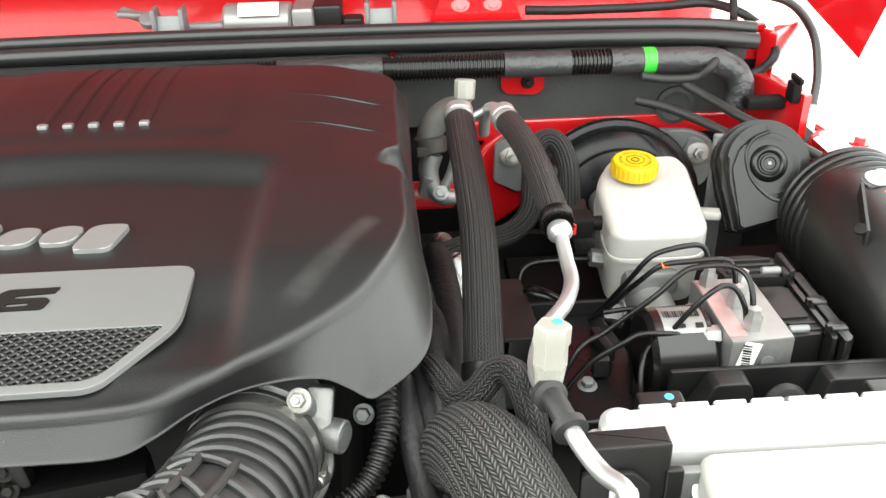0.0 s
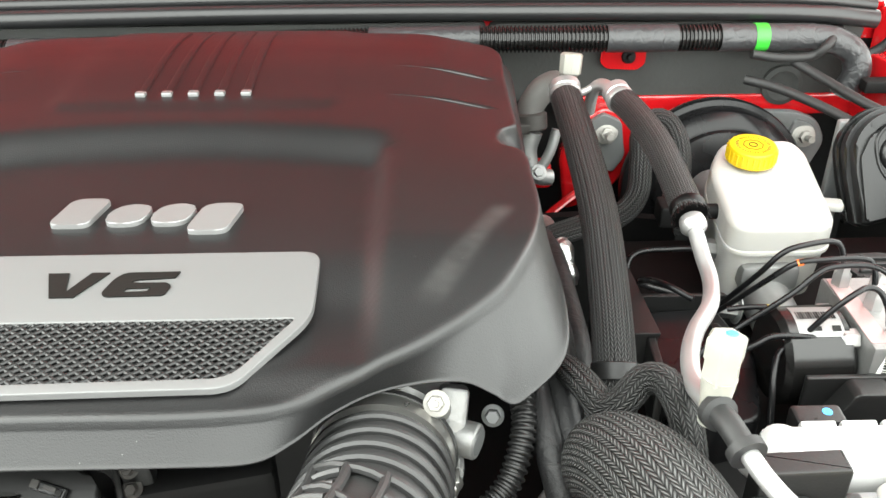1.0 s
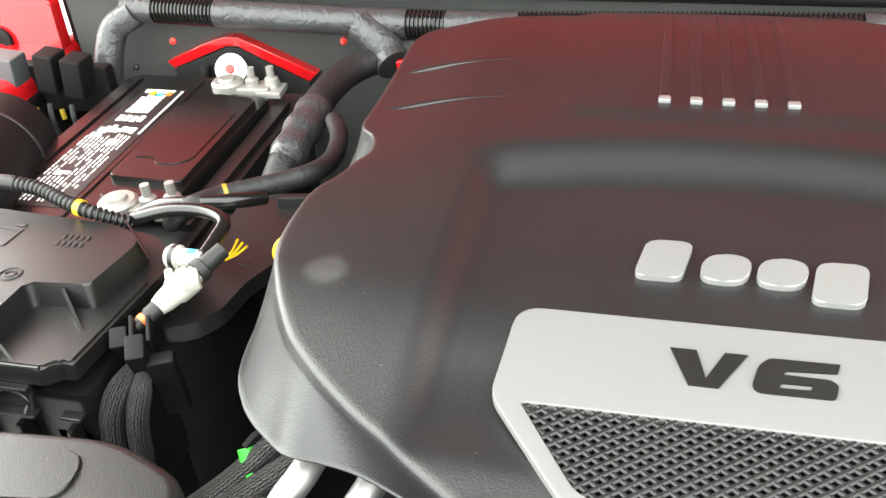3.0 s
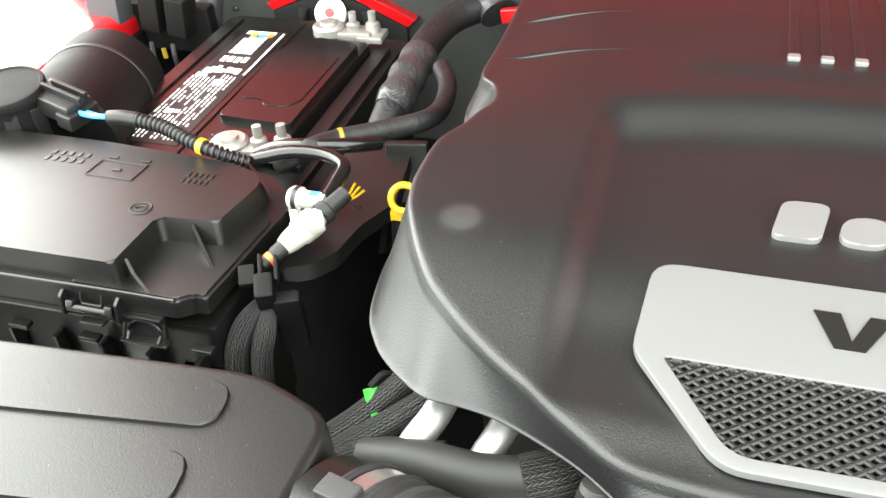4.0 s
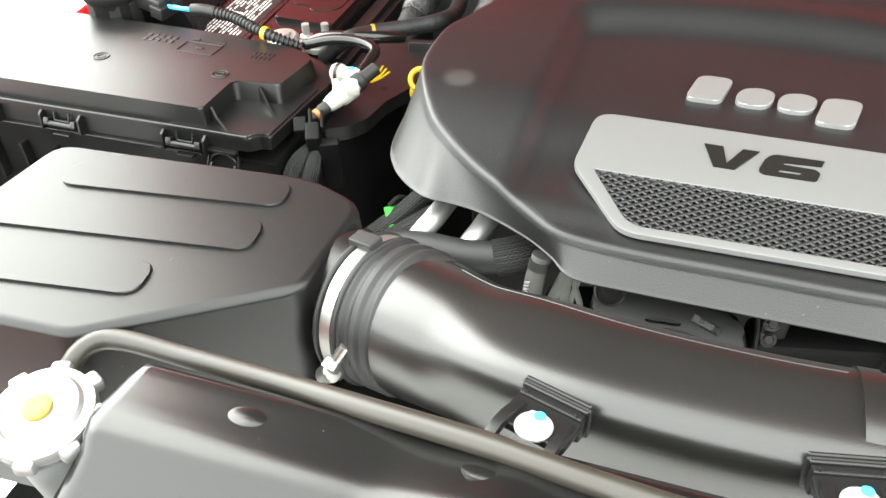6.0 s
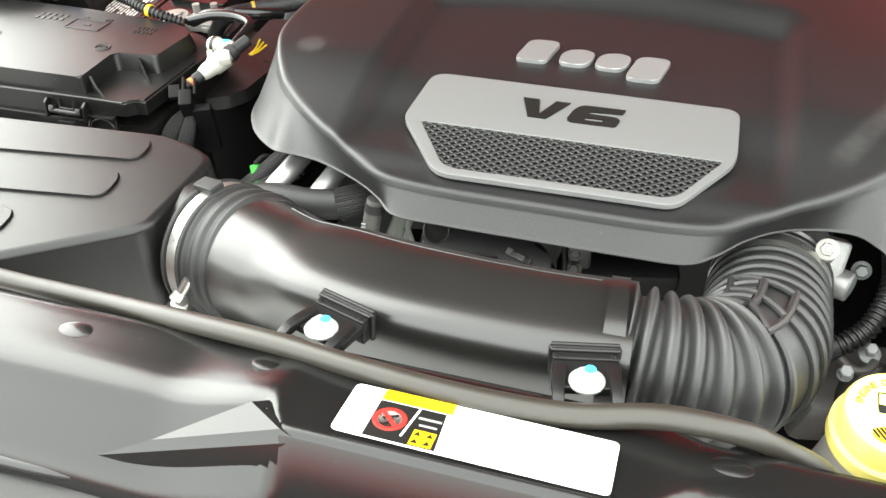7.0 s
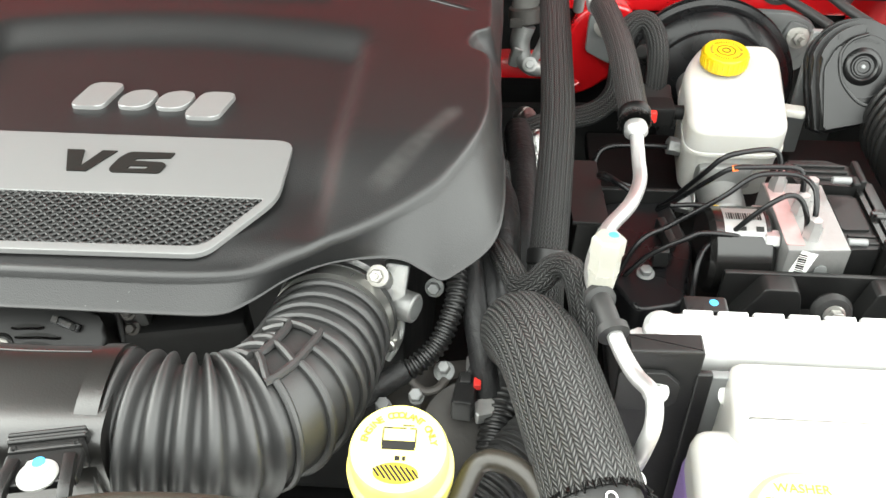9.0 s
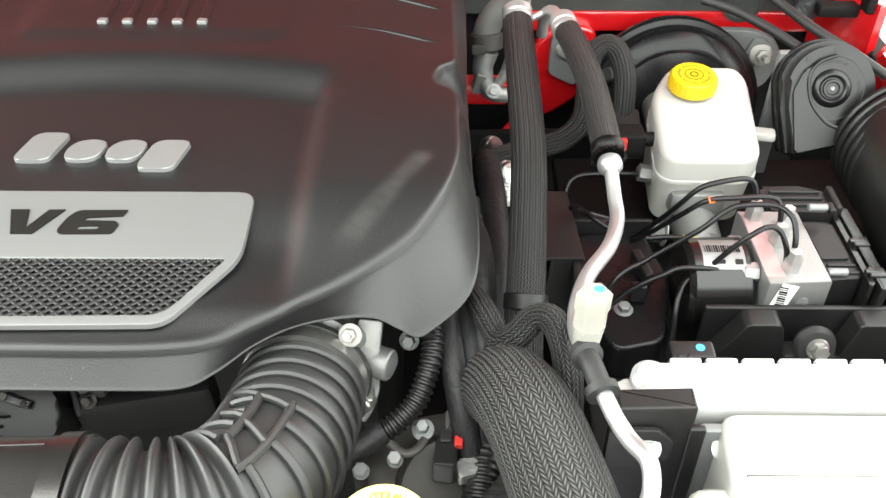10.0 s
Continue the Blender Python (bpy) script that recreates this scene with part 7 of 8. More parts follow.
wp = thing("white_connector", (-0.62, 0.60, 1.0), "white plastic inline connector on a braided loom", "connector")
cd = Vector((-0.45, -0.75, -0.25)).normalized()
c0 = Vector((-0.5820, 0.5960, 1.0460))
part("connector_top", Solid().lathe(c0, cd, [(0.0056, -0.006), (0.0072, -0.003), (0.0072, 0.006), (0.0108, 0.008), (0.0112, 0.012), (0.0108, 0.024), (0.0092, 0.026), (0.0084, 0.034), (0.0068, 0.040)], 10).box(c0 + cd * 0.017 + Vector((0.0075, 0, 0.006)), (0.013, 0.016, 0.009), 0.002, (10, 0, 30)).box(c0 + cd * 0.020 + Vector((-0.007, 0.002, 0.005)), (0.006, 0.018, 0.008), 0.0015, (10, 0, 30)), PLUGWHITE, wp)
part("side_prongs", Solid().box((-0.6165, 0.610, 1.029), (0.005, 0.003, 0.018), 0.001).box((-0.6090, 0.608, 1.029), (0.004, 0.003, 0.018), 0.001), PLUGWHITE, wp)
part("locking_ring", Solid().lathe(c0, cd, [(0.0080, -0.004), (0.0092, -0.003), (0.0092, 0.003), (0.0080, 0.004)], 20), RUBBER, wp, "black locking ring")
part("paint_mark", Solid().box((-0.5965, 0.6125, 1.0490), (0.008, 0.005, 0.001), 0, (0, -6, -9)), BLUE, wp, "blue paint mark")
part("connector_side", Solid().lathe((-0.6180, 0.6160, 1.0400), (1, -0.15, 0.10), [(0.0080, 0), (0.0096, 0.003), (0.0096, 0.009), (0.0072, 0.011), (0.0072, 0.032)], 20), PLUGWHITE, wp)
part("dark_ring", Solid().lathe((-0.6130, 0.6150, 1.0405), (1, -0.15, 0.10), [(0.0098, 0), (0.0098, 0.004)], 20), SATIN, wp)
part("cable_boot", Solid().lathe(c0, cd, [(0.0064, -0.022), (0.0068, -0.004)], 16), RUBBER, wp)
part("rubber_boot", Solid().lathe(c0 + cd * 0.040, cd, [(0.0060, 0), (0.0060, 0.008), (0.0048, 0.010), (0.0048, 0.02)], 16), RUBBER, wp)
part("orange_seal", Solid().lathe(c0 + cd * 0.051, cd, [(0.0053, 0), (0.0053, 0.004)], 16), ORANGE, wp)
g = Solid().box((-0.6040, 0.5330, 1.0120), (0.014, 0.020, 0.046), 0.003, (24, 0, 24)).box((-0.6170, 0.5330, 1.0300), (0.012, 0.016, 0.006), 0.0015, (24, 0, 24)).box((-0.6080, 0.5380, 1.0340), (0.003, 0.020, 0.010), 0.001, (24, 0, 24)).box((-0.5980, 0.5420, 1.0320), (0.003, 0.020, 0.010), 0.001, (24, 0, 24))
part("plug_body", g.box((-0.590, 0.535, 0.990), (0.020, 0.012, 0.060), 0.003, (10, 0, 24)), DARK, wp)
for dx, r in ((-0.008, 0.0088), (0.012, 0.0080)):
    single("braided_loom", Solid().tube([(-0.6060 + dx * 0.4, 0.5300, 1.0080), (-0.6100 + dx * 0.8, 0.5180, 0.9990), (-0.6150 + dx, 0.5060, 0.9760), (-0.6150 + dx, 0.4960, 0.9300)], lambda f, r=r: r * min(1.0, 0.62 + 1.6 * f), 18, 0.004), SLEEVE, "black braided sleeve loom hanging below the plug", "wiring loom", "braided looms")

dip = thing("oil_dipstick", (-0.53, 0.625, 0.95), "yellow oil dipstick pull ring", "dipstick")
part("pull_ring", Solid().ring((-0.548, 0.672, 1.011), (0.2, -0.75, 0.6), 0.0108, 0.0030, 36, 10).box((-0.554, 0.670, 0.995), (0.012, 0.010, 0.012), 0.003), YELLOW, dip)
part("dipstick_tube", Solid().rod((-0.554, 0.670, 0.992), (-0.56, 0.66, 0.85), 0.006, n=12), DARK, dip)

# heater pipes, hoses and pulleys in front of the engine
for x0, x1 in ((-0.455, -0.468), (-0.413, -0.424)):
    single("coolant_pipe", Solid().tube([(x0 + 0.004, 0.475, 1.02), (x0, 0.452, 1.018), (x1, 0.430, 1.000), (x1 - 0.004, 0.42, 0.95)], 0.0092, 18, 0.004), TUBING, "short bright aluminium coolant pipe", "pipe", "coolant pipes")
single("molded_hose", Solid().tube([(-0.492, 0.424, 1.000), (-0.458, 0.424, 1.008), (-0.418, 0.421, 1.011), (-0.388, 0.424, 1.014)], 0.0135, 20, 0.005), RUBBER, "smooth black moulded coolant hose", "hose")
single("woven_hose", Solid().tube([(-0.394, 0.423, 1.013), (-0.373, 0.432, 1.017), (-0.353, 0.452, 1.017), (-0.338, 0.477, 1.012)], 0.0150, 22, 0.005), WOVEN_FINE, "black woven-sleeved coolant hose", "hose")
rh = thing("vertical_hose", (-0.36, 0.405, 0.95), "short grey rubber hose with pale printed marks", "hose")
part("hose", Solid().tube([(-0.354, 0.414, 1.034), (-0.357, 0.409, 1.018), (-0.3595, 0.405, 0.995), (-0.361, 0.402, 0.955)], 0.0078, 18, 0.004), GREYRUBBER, rh)
part("collar", Solid().tube([(-0.3548, 0.4125, 1.030), (-0.3560, 0.4105, 1.023)], 0.0085, 18, 0.002), RUBBER, rh)
g = Solid()
for i in range(7):
    q = i / 6
    g.box((-0.3618 - 0.0016 * q, 0.3995 - 0.0012 * q, 1.0165 - 0.020 * q), (0.0038, 0.0012, 0.0016 if i % 3 else 0.0022), 0.0003, (12, 4, 20))
part("print", g, LABELGREY, rh, "pale printed marks")
for i, pts in enumerate(([(-0.56, 0.46, 0.94), (-0.525, 0.475, 0.965), (-0.50, 0.49, 0.985), (-0.48, 0.51, 1.0)], [(-0.555, 0.445, 0.94), (-0.52, 0.46, 0.962), (-0.49, 0.475, 0.98), (-0.47, 0.49, 0.99)], [(-0.54, 0.435, 0.95), (-0.51, 0.442, 0.975), (-0.485, 0.445, 0.985), (-0.45, 0.45, 0.985)])):
    single("braided_loom", Solid().tube(pts, 0.009, 16, 0.004), SLEEVE, "black braided sleeve loom running under the cover", "wiring loom", "braided looms")
gt_ = thing("green_tag", (-0.505, 0.478, 0.98), "bright green tape tag on a wire", "tape tag")
part("tag", Solid().tube([(-0.512, 0.488, 0.990), (-0.505, 0.478, 0.978), (-0.497, 0.472, 0.966)], 0.0055, 10, 0.004, flat=0.5), GREEN, gt_)
part("wire", Solid().tube([(-0.497, 0.472, 0.966), (-0.492, 0.465, 0.955), (-0.49, 0.455, 0.94)], 0.003, 8, 0.004), DARK, gt_)
part("wire", Solid().tube([(-0.512, 0.488, 0.990), (-0.505, 0.497, 0.995), (-0.495, 0.50, 0.99)], 0.003, 8, 0.004), DARK, gt_)

# a shallow domed cover on the engine's front, tilted up towards the duct
FC = Matrix.Translation((-0.25, 0.395, 1.003)) @ Matrix(((1, 0, 0, 0), (0, 0.8, -0.6, 0), (0, 0.6, 0.8, 0), (0, 0, 0, 1)))
tcov = thing("timing_cover", (-0.25, 0.41, 0.93), "smooth dark moulded cover with curved slots on the engine front", "engine part")
shell_ = part("shell", Solid().prism(rounded([(-0.060, 0.024), (-0.064, 0.004), (-0.046, -0.016), (-0.030, -0.045), (0.040, -0.045), (0.056, 0.000), (0.040, 0.024)], [0.008, 0.008, 0.008, 0.010, 0.012, 0.012, 0.010], 4), -0.040, 0.001, 0.004, FC, 4), LOWSHEEN, tcov)
part("lifting_hole", Solid().lathe(FC @ Vector((-0.050, 0.0195, 0.001)), FC.to_3x3() @ Vector((0, 0, 1)), [(0.0125, -0.003), (0.0120, 0.0008), (0.0108, 0.0012), (0.0098, 0.0006), (0.0060, 0.0004)], 36), LOWSHEEN, shell_)
# A black disc gives the shade inside the hole; nothing is cut.
part("hole_shade", Solid().lathe(FC @ Vector((-0.050, 0.0215, 0.0016)), FC.to_3x3() @ Vector((0, 0, 1)), [(0.0070, 0), (0.0066, 0.0006)], 28), INK_AND_HOLES, shell_)
for x0, y0, x1, y1, sag in ((-0.020, 0.0035, 0.005, 0.0050, 0.0020), (-0.016, -0.0035, 0.019, -0.0025, 0.0035), (-0.0135, -0.0095, 0.015, -0.0095, 0.003), (-0.017, -0.0165, 0.014, -0.0165, 0.003)):
    lo, up = [], []
    for i in range(9):
        q = i / 8
        x, y, h = x0 + (x1 - x0) * q, y0 + (y1 - y0) * q - sag * (1 - 4 * (q - 0.5) ** 2) * -0.5, 0.0016 * (1 - (2 * q - 1) ** 4) + 0.0002
        lo.append((x, y - h))
        up.append((x, y + h))
    # Uncut slot: its inner shade is a flat black sliver.
    part("slot_shade", Solid().prism(lo + up[::-1], 0.0006, 0.0016, 0.0, FC), INK_AND_HOLES, shell_)
    part("slot_lip", Solid().tube([FC @ Vector((p[0], p[1], 0.0012)) for p in [up[0]] + lo], 0.0011, 8, 0.002), GLOSSY, shell_)
bw = FC.to_3x3() @ Vector((0, 0, 1))
part("bolt_seat", Solid().ring(FC @ Vector((-0.0265, -0.0105, 0.0012)), bw, 0.0085, 0.0014, 30, 8), LOWSHEEN, shell_)
part("flange_bolt", Solid().hexbolt(FC @ Vector((-0.0262, -0.0118, 0.001)), bw, 0.0042, 0.0045, 0.0066).lathe(FC @ Vector((-0.0262, -0.0118, 0.0075)), bw, [(0.0022, 0), (0.0020, 0.003), (0.0012, 0.0036)], 14), LEAD, tcov, "zinc flange bolt")
cn = thing("sensor_connector", (-0.227, 0.40, 1.005), "small brown-grey plastic connector on the engine cover", "connector")
CN = FC @ Matrix.Translation((0.0225, 0.0080, 0.004)) @ pose(0, 0, 0, 0, 0, -17)
part("housing", Solid().box((0, 0, 0), (0.022, 0.0060, 0.005), 0.0012).turned(CN), TAPE, cn)
part("lock_tab", Solid().box((-0.008, 0.0005, 0.0034), (0.005, 0.005, 0.0016), 0.0005).box((0.002, 0.0005, 0.0034), (0.008, 0.003, 0.0014), 0.0004).turned(CN), GREYRUBBER, cn)
# Solid black box painting the shade inside the socket's opening.
part("socket_shade", Solid().box((0.0075, -0.0005, 0.0030), (0.0045, 0.0040, 0.0014), 0.0004).turned(CN), INK_AND_HOLES, cn)
stud = thing("bracket_bolts", (-0.183, 0.41, 0.98), "two stacked grey bracket bolts beside the engine cover", "bolts")
part("bracket_arm", Solid().box((-0.181, 0.4195, 0.995), (0.020, 0.014, 0.060), 0.004, (10, 0, 8)).tube([(-0.197, 0.422, 1.03), (-0.192, 0.412, 1.012), (-0.190, 0.404, 0.99)], 0.0022, 8, 0.003), SATIN, stud)
for z in (1.014, 0.999):
    part("bolt", Solid().hexbolt((-0.183, 0.4115 + (1.014 - z) * -0.1, z), (0.05, -0.8, 0.6), 0.0040, 0.004, 0.0062), CASTDARK, stud)
front_ = thing("front_bracket", (-0.32, 0.41, 0.93), "dark front engine bracket with bolt beside the moulded cover", "bracket")
for c, sz in (((-0.322, 0.428, 0.965), (0.06, 0.03, 0.05)), ((-0.15, 0.43, 0.975), (0.10, 0.03, 0.05))):
    part("casting", Solid().box(c, sz, 0.008, (10, 0, 12)), DARK, front_)
part("lever", Solid().rod((-0.318, 0.402, 0.989), (-0.296, 0.392, 0.985), 0.0038, n=12, b=0.001), DARK, front_)
wb = thing("wire_guide", (-0.335, 0.41, 0.97), "pale translucent plastic wire guide with open ribs", "wire guide")
for i, (x0, x1, x2, w_) in enumerate(((-0.3445, -0.3425, -0.338, 0.0045), (-0.3355, -0.334, -0.3335, 0.0040), (-0.3270, -0.3285, -0.326, 0.0022), (-0.3190, -0.3215, -0.327, 0.0026))):
    part("rib", Solid().tube([(x0, 0.404, 0.983), (x1, 0.407, 0.998), (x2, 0.412, 1.012), (x2 + 0.004, 0.418, 1.022)], w_, 10, 0.004, flat=0.45), SMOKY, wb)
rp = thing("small_plug", (-0.334, 0.40, 0.985), "small black plug with a bright red button", "plug")
part("plug_body", Solid().box((-0.330, 0.4005, 0.9865), (0.026, 0.011, 0.012), 0.002, (30, 0, -4)), DARK, rp)
part("button", Solid().lathe((-0.3350, 0.3980, 0.9960), (-0.1, -0.6, 0.8), [(0.0018, -0.004), (0.0018, 0.0010), (0.0012, 0.0016)], 16), REDPART, rp, "red button")
tray = thing("battery_tray", (-0.62, 0.65, 0.80), "dark plastic battery tray with curved shelf and side wall", "battery tray")
part("shelf", Solid().prism(rounded([(-0.630, 0.594), (-0.606, 0.606), (-0.592, 0.625), (-0.586, 0.662), (-0.568, 0.700), (-0.580, 0.79), (-0.640, 0.79), (-0.640, 0.66)], 0.006), 0.968, 0.984, 0.003), SATIN, tray, "black shelf with a rivet hole")
part("side_wall", Solid().prism([(-0.665, 0.50), (-0.632, 0.50), (-0.632, 0.585), (-0.610, 0.610), (-0.600, 0.66), (-0.595, 0.78), (-0.665, 0.78)], 0.78, 0.969, 0.002), DARK, tray)
# The rivet hole is only its shade, a black disc on the shelf.
part("rivet_hole_shade", Solid().lathe((-0.598, 0.686, 0.9842), (0, 0, 1), [(0.0042, 0), (0.0038, 0.0004)], 16), INK_AND_HOLES, tray)
part("upper_panel", Solid().box((-0.582, 0.775, 0.965), (0.040, 0.012, 0.06), 0.003, (-14, 0, 10)), SATIN, tray, "grey-black panel behind the shelf")

# relays on the fender side, by the firewall
rl = thing("relay_block", (-1.0, 0.98, 0.95), "grey-black relay block with wires beside the firewall", "relay block")
part("relay", Solid().box((-1.035, 0.99, 1.003), (0.044, 0.032, 0.046), 0.003, (0, 6, 0)), BLUEGREY, rl, "grey relay case")
for x, z in ((-0.975, 1.005), (-0.940, 1.0)):
    part("relay", Solid().box((x, 0.995, z), (0.026, 0.032, 0.048), 0.003, (0, 8, 0)), DARK, rl, "black relay case")
part("relay_base", Solid().box((-0.985, 1.015, 0.975), (0.15, 0.02, 0.06), 0.004), DARK, rl)
for x in (-1.01, -0.985, -0.955):
    part("relay_wire", Solid().tube([(x, 0.985, 0.965), (x + 0.006, 0.975, 0.945), (x + 0.01, 0.98, 0.90)], 0.0035, 8, 0.006), CLOTHTAPE, rl)
for x in (-1.0, -0.965):
    part("wire_tip", Solid().rod((x, 0.978, 0.962), (x + 0.002, 0.976, 0.950), 0.003, n=8), OCHRE, rl, "amber wire tip")


# ---- wiring along the firewall ----
hn = thing("firewall_harness", (-0.2, 1.07, 1.03), "long black wiring harness with grey tape along the firewall", "wiring harness")
segs = [(-0.90, -0.86, TAPE), (-0.86, -0.78, None), (-0.78, -0.68, TAPE), (-0.68, -0.545, TAPE), (-0.545, -0.50, None), (-0.50, -0.42, TAPE), (-0.42, -0.07, None), (-0.07, 0.062, TAPE), (0.062, 0.215, None),
        (0.215, 0.30, TAPE), (0.30, 0.352, None), (0.352, 0.394, TAPE), (0.394, 0.410, GREEN), (0.410, 0.47, TAPE)]


def harness_point(x):
    return Vector((x, 1.062 - 0.004 * math.sin(9 * x), 1.056 + 0.004 * math.sin(5 * x + 1)))


for a, b, mt in segs:
    pts = [harness_point(a + (b - a) * t) for t in (0, 0.33, 0.66, 1)]
    if mt is None:
        part("corrugated_tube", Solid().tube(pts, 0.0150, 18, 0.002, 0.0014, 0.0048), GLOSSY, hn)
    elif mt is GREEN:
        part("green_band", Solid().tube(pts, 0.0172, 20, 0.004), GREEN, hn, "bright green tape band")
    else:
        part("taped_stretch", Solid().tube(pts, 0.0165, 20, 0.004), TAPE, hn, "wrinkled grey tape wrap")
part("harness_end", Solid().tube([harness_point(0.465), (0.495, 1.06, 1.052), (0.518, 1.055, 1.038), (0.525, 1.05, 1.015), (0.515, 1.05, 0.985)], 0.0165, 18, 0.004), TAPE, hn)
part("branch", Solid().tube([(-0.60, 1.055, 1.05), (-0.575, 1.045, 1.035), (-0.566, 1.040, 1.022), (-0.556, 1.03, 1.014)], 0.021, 20, 0.005), TAPE, hn, "bulging taped branch")
part("harness_drop", Solid().tube([(-0.885, 1.062, 1.055), (-0.915, 1.055, 1.035), (-0.925, 1.04, 1.0), (-0.93, 1.03, 0.95), (-0.93, 1.02, 0.88)], 0.017, 18, 0.005), TAPE, hn)
for x, z in ((-0.84, 1.022), (-0.622, 1.03), (-0.90, 0.985)):
    part("red_push_clip", Solid().lathe((x, 1.055, z), (0, -1, 0.2), [(0.0042, 0), (0.004, 0.003), (0.0024, 0.004), (0.0016, 0.006)], 16), REDPART if x != -0.90 else SATIN, hn)

rcl = thing("red_clip_bracket", (0.25, 1.08, 1.0), "small red steel tab with push clip on the firewall", "bracket", "red tabs")
part("tab", Solid().prism(rounded([(0.215, 1.045), (0.272, 1.045), (0.272, 1.018), (0.262, 1.010), (0.224, 1.012), (0.215, 1.020)], 0.004), 0.0, 0.006, 0.001, Matrix(((1, 0, 0, 0), (0, 0, -1, 1.088), (0, 1, 0, 0), (0, 0, 0, 1)))), RED, rcl)
part("push_clip", Solid().lathe((0.250, 1.082, 1.028), (0, -1, 0.2), [(0.009, 0), (0.008, 0.005), (0.004, 0.006), (0.003, 0.012)], 16), DARK, rcl)
rc2 = thing("red_clip_bracket", (-0.52, 1.0, 1.0), "small red steel tab at the cover's rear corner", "bracket", "red tabs")
part("tab", Solid().box((-0.525, 1.02, 1.020), (0.05, 0.010, 0.016), 0.002, (0, -8, 0)), RED, rc2)

tubes = [[(0.385, 1.04, 1.012), (0.42, 1.02, 1.008), (0.46, 0.98, 1.0), (0.50, 0.93, 0.99), (0.54, 0.89, 0.985)], [(0.445, 1.05, 1.03), (0.47, 1.02, 1.020), (0.50, 0.97, 1.01), (0.535, 0.93, 1.0), (0.57, 0.90, 0.985)]]
for pts in tubes:
    single("vacuum_hose", Solid().tube(pts, 0.0058, 12, 0.006), RUBBER, "thin grey-black rubber vacuum hose behind the horn", "hose", "vacuum hoses")
single("washer_tube", Solid().tube([(0.525, 1.130, 1.135), (0.533, 1.130, 1.091), (0.532, 1.130, 1.060), (0.483, 1.045, 1.057), (0.464, 1.045, 1.039), (0.424, 1.045, 1.037), (0.390, 1.045, 1.042)], 0.0055, 12, 0.006), RUBBER, "thin black washer tube crossing the harness", "hose")
single("cowl_cable", Solid().tube([(0.258, 1.170, 1.099), (0.312, 1.170, 1.097), (0.359, 1.170, 1.097), (0.406, 1.170, 1.097), (0.453, 1.170, 1.098), (0.508, 1.170, 1.100), (0.541, 1.130, 1.096), (0.578, 1.130, 1.070), (0.576, 1.080, 1.056), (0.559, 1.080, 1.032), (0.526, 1.080, 1.023)], 0.0062, 14, 0.005), CLOTHTAPE, "black taped cable looping over the cowl", "cable")
single("body_connector", Solid().box((0.572, 1.0, 1.030), (0.012, 0.022, 0.026), 0.003).box((0.574, 1.0, 1.046), (0.006, 0.030, 0.008), 0.002).box((0.545, 1.02, 1.01), (0.05, 0.02, 0.016), 0.004), DARK, "black connector block on the red cowl side", "connector")

# ---- wiper motor in the cowl ----
wiper = thing("wiper_motor", (-0.10, 1.2, 1.05), "silver wiper motor with label and black connectors", "wiper motor")
part("motor_can", Solid().rod((-0.155, 1.215, 1.085), (-0.06, 1.21, 1.085), 0.027, n=32, b=0.004), BRIGHT, wiper)
part("motor_label", Solid().box((-0.105, 1.192, 1.108), (0.055, 0.022, 0.0006), 0, (38, 0, 0)), LABEL, wiper)
g = Solid()
for i in range(4):
    g.box((-0.105, 1.186 + 0.004 * i, 1.1045 + 0.0031 * i), (0.045, 0.0014, 0.0006), 0, (38, 0, 0))
part("label_print", g, LABELGREY, wiper)
part("gear_case", Solid().box((-0.045, 1.21, 1.085), (0.03, 0.06, 0.05), 0.006), ALLOY, wiper)
part("connector", Solid().box((-0.012, 1.215, 1.085), (0.04, 0.05, 0.05), 0.005).box((0.022, 1.21, 1.075), (0.03, 0.03, 0.03), 0.005), SATIN, wiper)
part("linkage", Solid().tube([(-0.30, 1.24, 1.10), (-0.26, 1.22, 1.092), (-0.21, 1.20, 1.085), (-0.15, 1.20, 1.085)], 0.007, 10, 0.01).box((-0.275, 1.225, 1.098), (0.06, 0.02, 0.008), 0.003, (0, 10, 20)).lathe((-0.255, 1.205, 1.092), (0, -0.5, 1), [(0.014, 0), (0.014, 0.008), (0.008, 0.012)], 24), GREYPLATE, wiper)
for x in (-0.215, 0.062):
    cbk = thing("cowl_bracket", (x, 1.15, 1.05), "grey steel stay across the cowl", "bracket", "cowl stays")
    part("stay", Solid().box((x, 1.14, 1.086), (0.040, 0.006, 0.06), 0.002, (-20, 0, 0)).box((x - 0.018, 1.15, 1.095), (0.006, 0.03, 0.06), 0.002).box((x + 0.018, 1.15, 1.095), (0.006, 0.03, 0.06), 0.002), GREYPLATE, cbk)

# heater connections at the firewall
ht = thing("heater_pipe_joint", (0.10, 0.95, 0.95), "grey heater pipe elbow with aluminium fitting", "pipe joint")
part("elbow", Solid().tube([(0.156, 1.00, 1.022), (0.144, 0.985, 1.031), (0.128, 0.970, 1.028), (0.116, 0.962, 1.012), (0.115, 0.957, 0.996)], 0.0155, 22, 0.004), GREYRUBBER, ht, "grey rubber elbow")
part("collar", Solid().lathe((0.115, 0.959, 1.008), (0.06, -0.25, -1), [(0.0175, 0), (0.0195, 0.002), (0.0195, 0.018), (0.0175, 0.020)], 28).box((0.106, 0.939, 0.996), (0.016, 0.006, 0.012), 0.002), CASTDARK, ht, "dark slotted hose clip")
